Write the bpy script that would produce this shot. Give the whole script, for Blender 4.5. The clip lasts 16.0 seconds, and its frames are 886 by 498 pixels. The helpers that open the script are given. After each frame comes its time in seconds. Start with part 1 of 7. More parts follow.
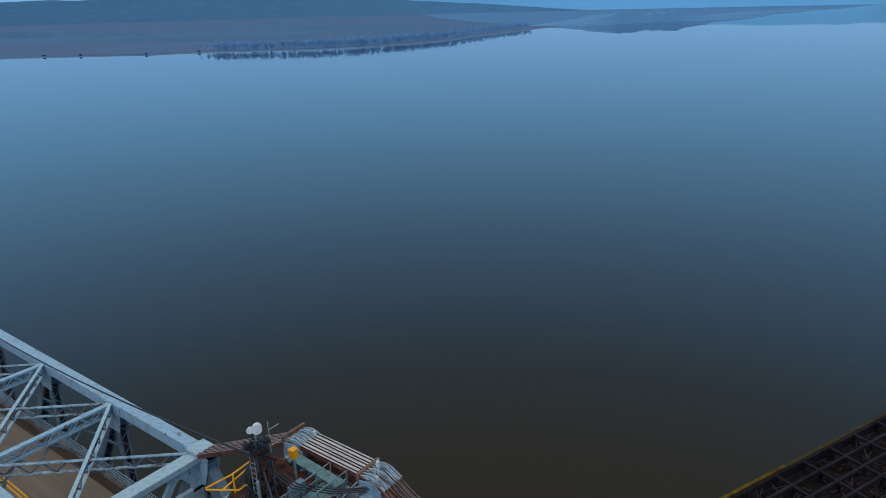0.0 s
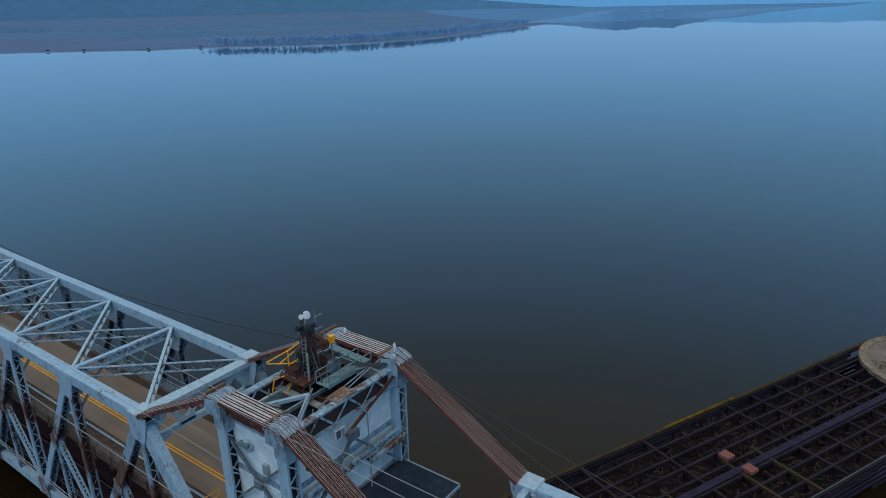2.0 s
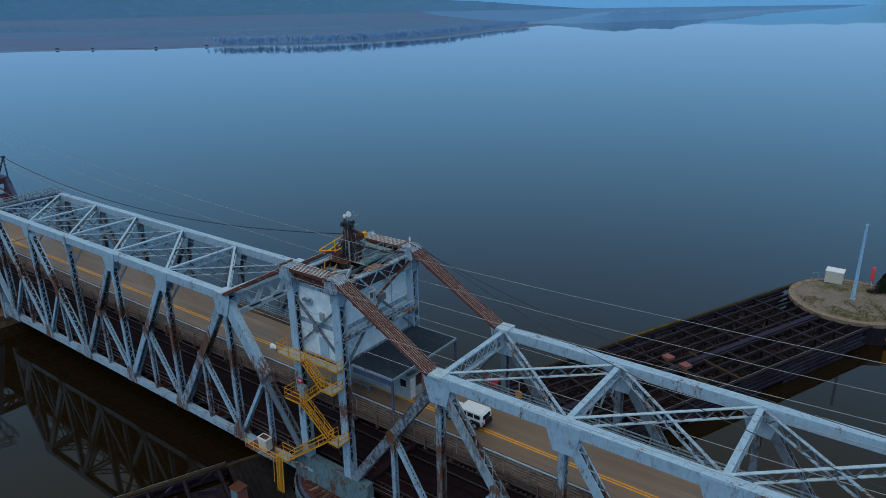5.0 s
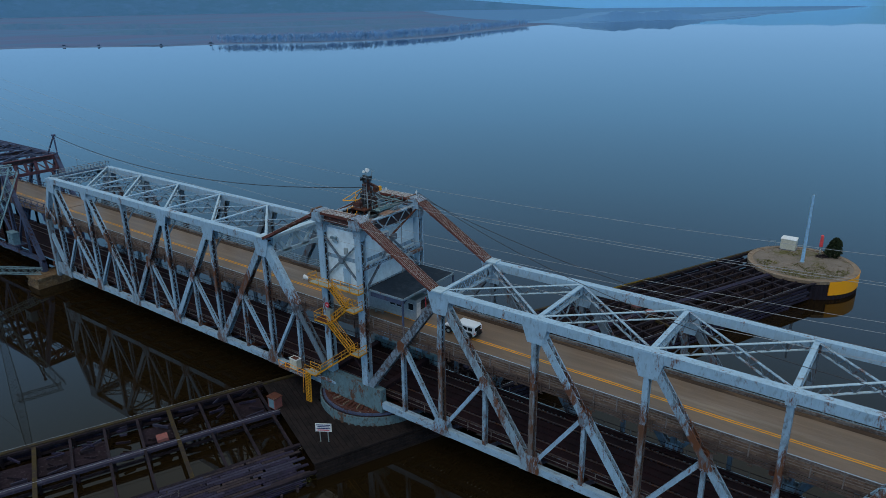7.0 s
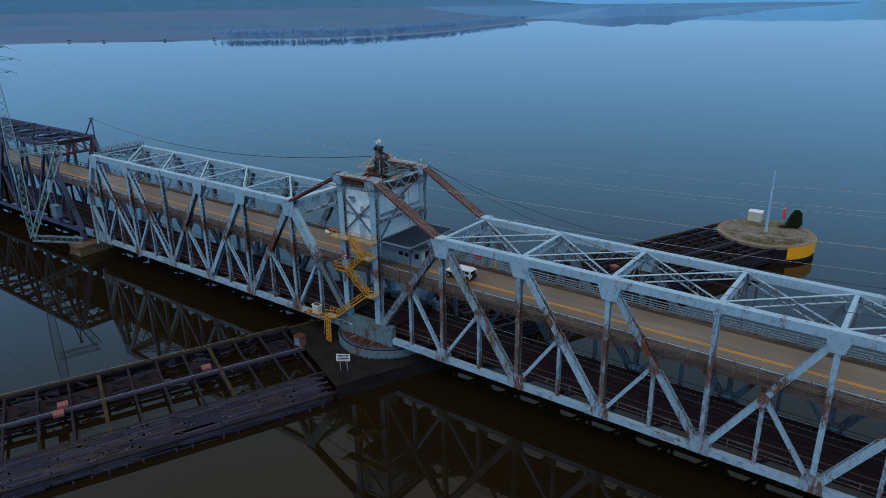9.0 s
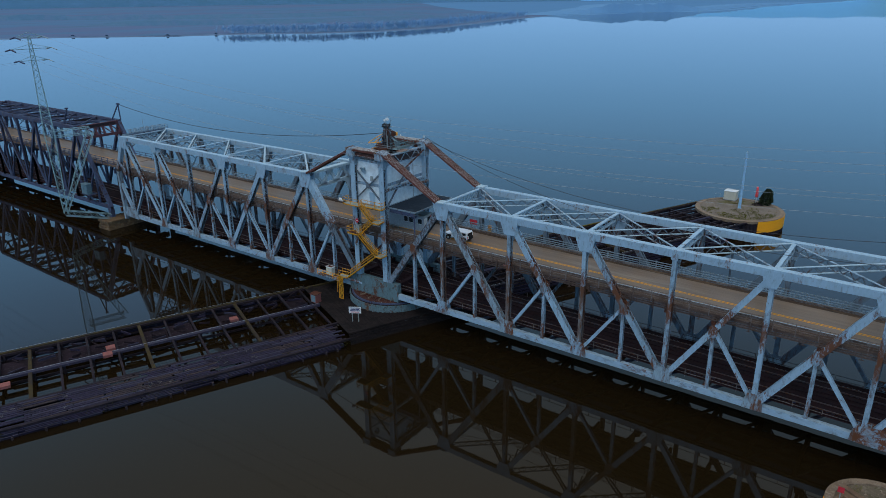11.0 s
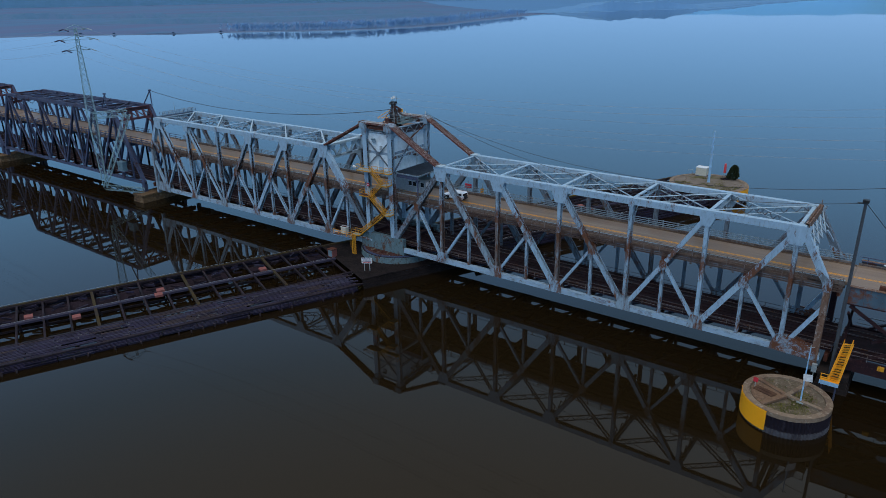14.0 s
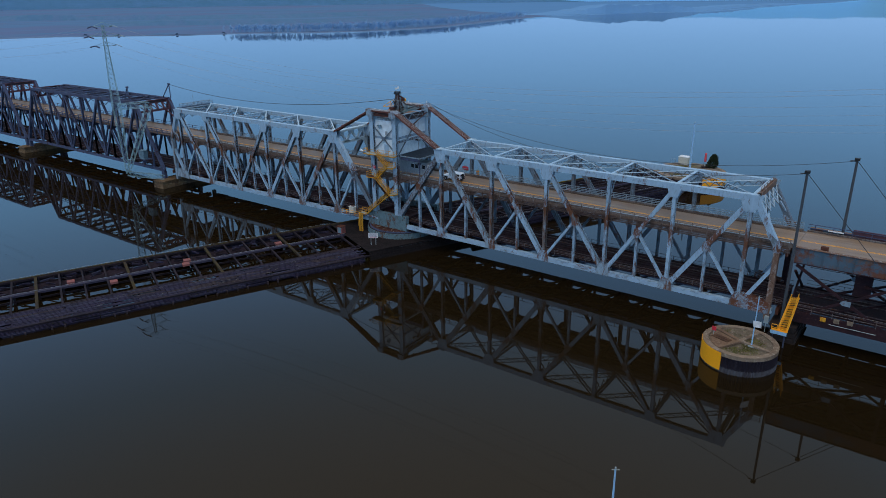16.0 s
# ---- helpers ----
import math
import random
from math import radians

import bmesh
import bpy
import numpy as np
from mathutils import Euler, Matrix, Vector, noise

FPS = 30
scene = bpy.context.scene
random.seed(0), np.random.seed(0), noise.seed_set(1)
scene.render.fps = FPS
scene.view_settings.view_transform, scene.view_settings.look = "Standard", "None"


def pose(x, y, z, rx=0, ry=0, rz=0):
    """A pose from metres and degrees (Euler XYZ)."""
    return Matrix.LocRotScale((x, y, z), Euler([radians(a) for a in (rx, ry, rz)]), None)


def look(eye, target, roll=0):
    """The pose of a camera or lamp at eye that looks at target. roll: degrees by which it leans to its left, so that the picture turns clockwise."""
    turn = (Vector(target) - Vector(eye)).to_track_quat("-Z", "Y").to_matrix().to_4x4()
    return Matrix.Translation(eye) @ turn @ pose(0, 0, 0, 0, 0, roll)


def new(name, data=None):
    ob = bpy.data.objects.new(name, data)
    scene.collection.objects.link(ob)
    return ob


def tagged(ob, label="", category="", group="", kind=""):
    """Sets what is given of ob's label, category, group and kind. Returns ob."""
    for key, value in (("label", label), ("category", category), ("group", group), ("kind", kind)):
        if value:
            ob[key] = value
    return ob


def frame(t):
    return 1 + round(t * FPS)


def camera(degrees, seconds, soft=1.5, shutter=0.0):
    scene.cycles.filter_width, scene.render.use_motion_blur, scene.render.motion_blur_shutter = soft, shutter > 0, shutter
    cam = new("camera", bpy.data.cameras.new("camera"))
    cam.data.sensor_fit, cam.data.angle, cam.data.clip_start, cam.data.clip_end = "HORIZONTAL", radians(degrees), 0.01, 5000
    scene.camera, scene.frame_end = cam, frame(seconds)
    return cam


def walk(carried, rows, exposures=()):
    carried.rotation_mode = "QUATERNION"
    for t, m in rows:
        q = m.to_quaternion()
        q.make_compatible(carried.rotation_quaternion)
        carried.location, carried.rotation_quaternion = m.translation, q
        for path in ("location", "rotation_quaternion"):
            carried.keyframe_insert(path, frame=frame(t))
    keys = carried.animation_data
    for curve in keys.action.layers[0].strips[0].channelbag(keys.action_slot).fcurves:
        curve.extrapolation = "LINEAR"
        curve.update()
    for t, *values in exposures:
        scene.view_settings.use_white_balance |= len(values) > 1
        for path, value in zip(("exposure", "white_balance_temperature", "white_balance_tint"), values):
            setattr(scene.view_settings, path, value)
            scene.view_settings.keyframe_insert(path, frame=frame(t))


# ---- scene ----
cam = camera(65.6, 16.0, soft=0.7)
PATH = [
    (0, (25.43, -16.735, 54.944), (24.299, -15.228, 54.273), -1.4),
    (0.5, (27.752, -19.91, 54.859), (26.622, -18.404, 54.183), -1.3),
    (1, (29.897, -22.844, 54.91), (28.768, -21.338, 54.232), -1.3),
    (1.5, (31.606, -25.321, 54.926), (30.48, -23.815, 54.247), -1.2),
    (2, (33.453, -27.883, 55.114), (32.328, -26.375, 54.434), -1.2),
    (2.5, (35.259, -30.496, 55.08), (34.136, -28.988, 54.4), -1.1),
    (3, (37.27, -33.254, 54.928), (36.146, -31.746, 54.248), -1.1),
    (3.5, (39.495, -36.158, 54.782), (38.371, -34.651, 54.102), -1.1),
    (4, (41.735, -39.258, 54.585), (40.61, -37.75, 53.906), -1.1),
    (6.5, (54.266, -56.549, 54.058), (53.14, -55.04, 53.381), -0.9),
    (7, (56.823, -60.067, 53.975), (55.699, -58.558, 53.297), -0.8),
    (7.5, (59.292, -63.547, 53.954), (58.169, -62.039, 53.274), -0.8),
    (8, (61.652, -66.904, 53.949), (60.53, -65.396, 53.267), -0.8),
    (8.5, (64.001, -70.153, 53.943), (62.879, -68.646, 53.258), -0.8),
    (9, (66.347, -73.284, 53.986), (65.226, -71.778, 53.298), -0.8),
    (9.5, (68.471, -76.279, 53.961), (67.351, -74.773, 53.269), -0.7),
    (12, (78.616, -90.195, 53.599), (77.499, -88.69, 52.9), -0.7),
    (12.5, (80.634, -92.885, 53.549), (79.517, -91.381, 52.849), -0.7),
    (13, (82.674, -95.549, 53.432), (81.557, -94.046, 52.731), -0.8),
    (13.5, (84.737, -98.128, 53.345), (83.618, -96.625, 52.644), -0.7),
    (14, (86.841, -100.798, 53.232), (85.722, -99.296, 52.531), -0.8),
    (14.5, (88.934, -103.566, 53.119), (87.815, -102.064, 52.418), -0.8),
    (15, (91.045, -106.255, 53.064), (89.926, -104.753, 52.363), -0.8),
    (15.5, (93.201, -109.195, 52.919), (92.082, -107.692, 52.221), -0.8),
    (16, (95.437, -112.349, 52.719), (94.318, -110.845, 52.025), -0.7),
]
walk(cam, [(t, look(eye, target, roll)) for t, eye, target, roll in PATH], [(0.0, 0.19, 6500, 10), (7.0, 0.22, 6500, 10), (12.0, 0.35, 6500, 13), (16.0, 0.38, 6500, 17)])

# ---- world and light ----
world = bpy.data.worlds.new("overcast_dusk")
scene.world = world
world.use_nodes = True
wn = world.node_tree.nodes
wl = world.node_tree.links
wn.clear()
w_out = wn.new("ShaderNodeOutputWorld")
w_bg = wn.new("ShaderNodeBackground")
w_sky = wn.new("ShaderNodeTexSky")
w_sky.sky_type = "NISHITA"
w_sky.sun_disc = False
w_sky.sun_elevation = radians(35)
w_sky.sun_rotation = radians(200)
w_sky.air_density, w_sky.dust_density, w_sky.ozone_density = 1.0, 1.0, 3.0
# an even cloud cover over the clear sky: misty blue low down, greyer overhead
w_co = wn.new("ShaderNodeTexCoord")
w_sep = wn.new("ShaderNodeSeparateXYZ")
w_ramp = wn.new("ShaderNodeValToRGB")
w_mix = wn.new("ShaderNodeMix")
w_mix.data_type = "RGBA"
wl.new(w_co.outputs["Generated"], w_sep.inputs[0])
wl.new(w_sep.outputs["Z"], w_ramp.inputs["Fac"])
steps = ((0.0, (0.152, 0.365, 0.68)), (0.06, (0.152, 0.38, 0.70)), (0.15, (0.172, 0.455, 0.805)), (0.25, (0.200, 0.508, 0.86)), (0.39, (0.230, 0.480, 0.80)), (0.49, (0.245, 0.42, 0.57)), (0.56, (0.345, 0.435, 0.48)), (0.645, (0.475, 0.485, 0.44)), (1.0, (0.62, 0.68, 0.74)))
ramp_el = w_ramp.color_ramp.elements
for i, (p, c) in enumerate(steps):
    e = ramp_el[i] if i < 2 else ramp_el.new(p)
    e.position, e.color = p, (*c, 1)
w_mul = wn.new("ShaderNodeVectorMath")
w_mul.operation = "SCALE"
w_mul.inputs["Scale"].default_value = 0.10
wl.new(w_sky.outputs[0], w_mul.inputs[0])
w_mix.inputs["Factor"].default_value = 0.9
wl.new(w_mul.outputs[0], w_mix.inputs[6])
wl.new(w_ramp.outputs[0], w_mix.inputs[7])
w_bg.inputs["Strength"].default_value = 1.0
wl.new(w_mix.outputs[2], w_bg.inputs["Color"])
wl.new(w_bg.outputs[0], w_out.inputs["Surface"])
sun_data = bpy.data.lights.new("sun", "SUN")
sun_data.energy, sun_data.angle, sun_data.color = 0.6, radians(40), (1.0, 0.96, 0.9)
sun = new("sun", sun_data)
sun.matrix_world = look((0, 0, 0), (-0.3, 0.8, -1.2))


# ---- materials ----
def material(name, base, rough=0.7, metal=0.0, other=None, amount=0.5, scale=1.0, third=None, third_amount=0.3, third_scale=4.0, bump=0.15, bump_scale=12.0, stretch=(1, 1, 1), grain=0.25, per_object=0.0, salt=0.0):
    """A procedural surface: base colour, stains of another colour, fine speckle of a third one, grain and relief."""
    m = bpy.data.materials.new(name)
    m.use_nodes = True
    n, l = m.node_tree.nodes, m.node_tree.links
    b = n["Principled BSDF"]
    b.inputs["Roughness"].default_value, b.inputs["Metallic"].default_value = rough, metal
    # porous, weathered surfaces have hardly any sheen
    b.inputs["Specular IOR Level"].default_value = 0.5 if rough < 0.6 else 0.3 if rough < 0.7 else 0.12 if rough < 0.9 else 0.0
    geo = n.new("ShaderNodeNewGeometry")
    mp = n.new("ShaderNodeMapping")
    mp.inputs["Scale"].default_value = stretch
    l.new(geo.outputs["Position"], mp.inputs["Vector"])

    def noise_at(s, detail=6.0, roughness=0.6):
        t = n.new("ShaderNodeTexNoise")
        t.inputs["Scale"].default_value, t.inputs["Detail"].default_value, t.inputs["Roughness"].default_value = s, detail, roughness
        l.new(mp.outputs["Vector"], t.inputs["Vector"])
        return t.outputs["Fac"]

    def ramp(fac, lo, hi):
        r = n.new("ShaderNodeMapRange")
        r.inputs["From Min"].default_value, r.inputs["From Max"].default_value = lo, hi
        l.new(fac, r.inputs["Value"])
        return r.outputs["Result"]

    def mix(fac, a, c):
        x = n.new("ShaderNodeMix")
        x.data_type = "RGBA"
        if isinstance(fac, float):
            x.inputs["Factor"].default_value = fac
        else:
            l.new(fac, x.inputs["Factor"])
        for sock, v in ((x.inputs[6], a), (x.inputs[7], c)):
            if isinstance(v, tuple):
                sock.default_value = (*v, 1)
            else:
                l.new(v, sock)
        return x.outputs[2]

    colour = tuple(base)
    dark = tuple(c * (1 - grain) for c in base)
    colour = mix(ramp(noise_at(scale * 3.1), 0.35, 0.65), dark, colour)
    if other:
        edge = 0.5 + (0.5 - amount) * 0.6
        both = n.new("ShaderNodeMath")
        both.operation = "MULTIPLY_ADD"
        both.inputs[1].default_value = 0.45
        half_part = n.new("ShaderNodeMath")
        half_part.operation = "MULTIPLY"
        half_part.inputs[1].default_value = 0.55
        l.new(noise_at(scale * 4.0, 8.0, 0.75), half_part.inputs[0])
        l.new(noise_at(scale * 0.7, 4.0, 0.6), both.inputs[0])
        l.new(half_part.outputs[0], both.inputs[2])
        stain = both.outputs[0]
        if salt:
            # road salt and spray: more rust beside the roadway and down at the bottom chord
            level = n.new("ShaderNodeSeparateXYZ")
            l.new(geo.outputs["Position"], level.inputs[0])
            for height, reach, share in ((16.0, 3.4, 1.0), (6.6, 3.0, 0.55)):
                gap = n.new("ShaderNodeMath")
                gap.operation = "SUBTRACT"
                gap.inputs[1].default_value = height
                l.new(level.outputs["Z"], gap.inputs[0])
                size = n.new("ShaderNodeMath")
                size.operation = "ABSOLUTE"
                l.new(gap.outputs[0], size.inputs[0])
                band = n.new("ShaderNodeMapRange")
                band.inputs["From Min"].default_value, band.inputs["From Max"].default_value = reach, 0.0
                band.inputs["To Min"].default_value, band.inputs["To Max"].default_value = 0.0, salt * share
                l.new(size.outputs[0], band.inputs["Value"])
                total = n.new("ShaderNodeMath")
                l.new(stain, total.inputs[0])
                l.new(band.outputs["Result"], total.inputs[1])
                stain = total.outputs[0]
        colour = mix(ramp(stain, edge - 0.02, edge + 0.045), colour, tuple(other))
    if third:
        edge = 0.5 + (0.5 - third_amount) * 0.6
        colour = mix(ramp(noise_at(third_scale, 8.0, 0.7), edge - 0.03, edge + 0.11), colour, tuple(third))
    if per_object:
        info = n.new("ShaderNodeObjectInfo")
        colour = mix(ramp(info.outputs["Random"], 0.0, 1.0 / per_object), colour, tuple(c * 0.35 for c in base))
    l.new(colour, b.inputs["Base Color"])
    if bump:
        bn = n.new("ShaderNodeBump")
        bn.inputs["Strength"].default_value, bn.inputs["Distance"].default_value = bump, 0.05
        l.new(noise_at(bump_scale, 5.0), bn.inputs["Height"])
        l.new(bn.outputs["Normal"], b.inputs["Normal"])
    return m


RUST = (0.13, 0.048, 0.022)
paint = material("blue_grey_paint", (0.328, 0.485, 0.615), 0.55, 0.0, RUST, 0.37, 0.6, (0.18, 0.235, 0.28), 0.38, 1.5, stretch=(1.5, 1.5, 0.55), grain=0.16, salt=0.14)
paint_old = material("stained_blue_grey_paint", (0.295, 0.43, 0.545), 0.6, 0.0, RUST, 0.44, 0.55, (0.13, 0.165, 0.19), 0.45, 1.5, stretch=(1.6, 1.6, 0.55), salt=0.13)
paint_dim = material("weathered_lacing_paint", (0.20, 0.28, 0.34), 0.65, 0.0, RUST, 0.38, 0.8, stretch=(1.6, 1.6, 0.55))
rust = material("rusted_steel", (0.12, 0.046, 0.03), 0.85, 0.0, (0.24, 0.19, 0.17), 0.36, 0.8, (0.05, 0.022, 0.018), 0.42, 2.5)
rust_bar = material("rusted_link_bars", (0.18, 0.074, 0.056), 0.8, 0.0, (0.34, 0.33, 0.34), 0.33, 2.2, (0.09, 0.035, 0.025), 0.42, 3.0)
# base raised towards blue to put haze on the far spans
dark_steel = material("dark_steel_paint", (0.080, 0.100, 0.170), 0.7, 0.0, (0.055, 0.026, 0.026), 0.42, 0.5, (0.10, 0.11, 0.14), 0.38, 1.0, stretch=(1.6, 1.6, 0.55))
paint_pale = material("pale_blue_paint", (0.41, 0.55, 0.635), 0.55, 0.0, RUST, 0.3, 0.6, (0.28, 0.35, 0.4), 0.36, 1.8, stretch=(1.6, 1.6, 0.55))
# stained paint darkened for shade and rust on the far truss; also webs, braces
paint_far = material("darkened_stained_paint", (0.15, 0.205, 0.255), 0.65, 0.0, (0.10, 0.042, 0.03), 0.44, 0.5, (0.09, 0.11, 0.13), 0.45, 1.6, stretch=(1.6, 1.6, 0.55))
paint_mottled = material("dark_mottled_paint", (0.21, 0.275, 0.335), 0.65, 0.0, (0.055, 0.05, 0.055), 0.52, 0.7, (0.10, 0.06, 0.05), 0.40, 1.4, stretch=(1.3, 1.3, 0.8))
paint_rusty = material("rust_streaked_paint", (0.29, 0.40, 0.48), 0.65, 0.0, RUST, 0.47, 0.45, (0.13, 0.13, 0.14), 0.46, 1.3, stretch=(1.6, 1.6, 0.45))
paint_brown = material("brown_stained_paint", (0.17, 0.15, 0.145), 0.7, 0.0, (0.12, 0.055, 0.032), 0.55, 0.5, (0.25, 0.33, 0.39), 0.42, 0.9, stretch=(1.6, 1.6, 0.4))
rust_red = material("red_rusted_bars", (0.175, 0.062, 0.052), 0.8, 0.0, (0.10, 0.04, 0.03), 0.5, 0.8, (0.34, 0.27, 0.24), 0.33, 3.0, stretch=(0.3, 2, 1))
rust_dark = material("dark_rusted_bars", (0.085, 0.036, 0.03), 0.85, 0.0, (0.16, 0.07, 0.05), 0.4, 0.8, (0.25, 0.26, 0.27), 0.34, 3.0, stretch=(0.3, 2, 1))
portal_red = material("oxide_red_steel", (0.110, 0.052, 0.064), 0.75, 0.0, (0.07, 0.05, 0.06), 0.4, 0.7)
house_white = material("pale_blue_sheet_wall", (0.74, 0.86, 0.92), 0.55, 0.0, (0.56, 0.66, 0.72), 0.33, 0.35, (0.36, 0.36, 0.36), 0.22, 1.2)
white_paint = material("white_paint", (0.78, 0.79, 0.78), 0.5, 0.0, (0.5, 0.49, 0.46), 0.3, 0.8)
road_top = material("worn_tan_roadway", (0.235, 0.158, 0.10), 0.5, 0.0, (0.175, 0.112, 0.07), 0.42, 0.25, (0.28, 0.21, 0.15), 0.36, 0.5, 0.2, 20.0, (0.12, 1.3, 1))
kerb_mat = material("weathered_kerb_concrete", (0.20, 0.18, 0.17), 0.85, 0.0, (0.10, 0.075, 0.065), 0.5, 0.7)
yellow_line = material("yellow_road_paint", (1.0, 0.42, 0.008), 0.6, 0.0, (0.45, 0.25, 0.1), 0.24, 1.5)
yellow_worn = material("rusty_yellow_paint", (0.72, 0.325, 0.018), 0.6, 0.0, (0.24, 0.10, 0.02), 0.42, 1.2, (0.5, 0.3, 0.06), 0.35, 0.8)
yellow = material("yellow_safety_paint", (1.0, 0.40, 0.006), 0.5, 0.0, (0.6, 0.22, 0.015), 0.22, 1.4, (0.92, 0.36, 0.012), 0.35, 0.8, grain=0.08)
timber = material("dark_wet_timber", (0.032, 0.023, 0.030), 0.8, 0.0, (0.013, 0.010, 0.014), 0.5, 0.5, (0.046, 0.036, 0.050), 0.33, 2.0, 0.4, 9.0, (1, 1, 1), 0.4)
moss_timber = material("mossy_timber", (0.058, 0.042, 0.018), 0.85, 0.0, (0.034, 0.026, 0.022), 0.5, 0.6, (0.10, 0.08, 0.018), 0.33, 1.5)
tie_mat = material("railway_tie_timber", (0.031, 0.0135, 0.0165), 0.85, 0.0, (0.019, 0.010, 0.012), 0.5, 0.8)
rail_steel = material("worn_rail_steel", (0.13, 0.09, 0.09), 0.5, 0.4, RUST, 0.45, 1.0)
stone = material("brown_masonry", (0.20, 0.125, 0.065), 0.85, 0.0, (0.10, 0.065, 0.045), 0.5, 0.4, (0.26, 0.19, 0.12), 0.4, 1.5)
concrete = material("weathered_concrete", (0.25, 0.185, 0.13), 0.85, 0.0, (0.15, 0.105, 0.075), 0.48, 0.5, (0.33, 0.28, 0.22), 0.4, 1.8)
gravel = material("gravel_and_dry_weeds", (0.19, 0.16, 0.135), 0.9, 0.0, (0.095, 0.09, 0.035), 0.44, 0.16, (0.30, 0.27, 0.24), 0.42, 5.0, 0.6, 8.0)
plank_mat = material("worn_walkway_boards", (0.16, 0.115, 0.09), 0.85, 0.0, (0.09, 0.06, 0.05), 0.5, 0.8, (0.24, 0.2, 0.17), 0.35, 3.0, 0.3, 14.0, (1, 1, 1), 0.3, 0.5)
galv_old = material("dull_galvanised_rail", (0.30, 0.33, 0.34), 0.6, 0.2, (0.17, 0.12, 0.10), 0.4, 1.0)
roof_felt = material("dark_roof_felt", (0.016, 0.027, 0.042), 0.8, 0.0, (0.024, 0.035, 0.050), 0.5, 0.5)
galv = material("galvanised_steel", (0.42, 0.48, 0.48), 0.5, 0.4, (0.3, 0.33, 0.33), 0.4, 1.0)
black = material("black_rubber", (0.02, 0.02, 0.022), 0.6)
cable_mat = material("black_cable", (0.03, 0.03, 0.035), 0.5)
wire_mat = material("aluminium_wire", (0.42, 0.44, 0.46), 0.4, 0.5)
red_paint = material("red_paint", (0.65, 0.03, 0.05), 0.5)
glass_dark = material("dark_window_glass", (0.02, 0.025, 0.03), 0.08, bump=0)
leaf = material("evergreen_foliage", (0.027, 0.038, 0.017), 0.8, 0.0, (0.02, 0.03, 0.012), 0.5, 1.0)
bark = material("grey_bark", (0.11, 0.10, 0.095), 0.9)
teal_pier = material("teal_stained_paint", (0.135, 0.215, 0.24), 0.75, 0.0, RUST, 0.42, 0.5, (0.075, 0.07, 0.06), 0.42, 1.4, stretch=(1.4, 1.4, 0.7))
landing_deck = material("pale_grating", (0.40, 0.43, 0.38), 0.7, 0.0, (0.25, 0.2, 0.12), 0.35, 1.2)
blue_text = material("dark_blue_print", (0.05, 0.06, 0.16), 0.7, bump=0)
timber_blue = material("worn_walkway_timber", (0.042, 0.040, 0.066), 0.75, 0.0, (0.04, 0.034, 0.055), 0.45, 0.6, (0.11, 0.10, 0.145), 0.32, 2.0)
plank_old = material("grey_brown_planks", (0.062, 0.046, 0.050), 0.85, 0.0, (0.03, 0.023, 0.03), 0.5, 0.8, (0.11, 0.10, 0.09), 0.33, 2.0, 0.4, 9.0, (1, 1, 1), 0.3, 0.4)
drift_pale = material("bleached_sticks", (0.17, 0.16, 0.15), 0.85)
rubble_dark = material("dark_crib_stones", (0.024, 0.018, 0.019), 0.9, 0.0, (0.012, 0.010, 0.012), 0.5, 0.6, (0.075, 0.058, 0.050), 0.36, 1.3, 0.6, 4.0)
moss_gold = material("golden_moss", (0.13, 0.085, 0.012), 0.9, 0.0, (0.05, 0.035, 0.018), 0.5, 0.5, (0.20, 0.14, 0.02), 0.4, 1.0)
litter_brown = material("brown_broken_boards", (0.066, 0.046, 0.046), 0.85, 0.0, (0.030, 0.022, 0.025), 0.5, 0.5, (0.12, 0.095, 0.09), 0.36, 1.2)
hatch_brown = material("brown_rotten_boards", (0.12, 0.07, 0.045), 0.9, 0.0, (0.07, 0.04, 0.03), 0.5, 1.0)
# mist blue put into the base colour of the backdrop bluffs
haze_hill = material("mist_backdrop_bluff", (0.158, 0.315, 0.452), 0.95, 0.0, (0.140, 0.295, 0.41), 0.5, 0.004, (0.175, 0.33, 0.485), 0.4, 0.01, 0, 1.0, (1, 1, 3), 0.04)
moss = material("green_moss_tufts", (0.05, 0.055, 0.018), 0.9, 0.0, (0.09, 0.085, 0.03), 0.45, 1.0)
quay_wood = material("rotten_dark_planks", (0.024, 0.018, 0.018), 0.85, 0.0, (0.011, 0.009, 0.0095), 0.5, 0.6, (0.045, 0.036, 0.032), 0.3, 2.0, 0.4, 9.0)
maroon_steel = material("dark_maroon_steel", (0.042, 0.019, 0.022), 0.8, 0.0, (0.024, 0.014, 0.018), 0.5, 0.6, (0.09, 0.045, 0.04), 0.33, 1.5)
# brown masonry darkened: the shade under the deck is in its colour
dark_stone = material("shade_dark_masonry", (0.045, 0.034, 0.03), 0.85, 0.0, (0.025, 0.02, 0.019), 0.5, 0.5)
rust_pale = material("tan_mottled_rust", (0.20, 0.12, 0.085), 0.8, 0.0, (0.32, 0.29, 0.27), 0.42, 0.7, (0.10, 0.045, 0.03), 0.42, 2.0, stretch=(1.4, 1.4, 0.6))
gutter = material("dark_road_dirt", (0.085, 0.058, 0.042), 0.8, 0.0, (0.15, 0.10, 0.065), 0.45, 0.5, (0.05, 0.036, 0.03), 0.4, 1.5, stretch=(0.15, 1.0, 1))
cream = material("cream_sheet_paint", (0.62, 0.60, 0.50), 0.6, 0.0, (0.42, 0.38, 0.28), 0.32, 1.0)
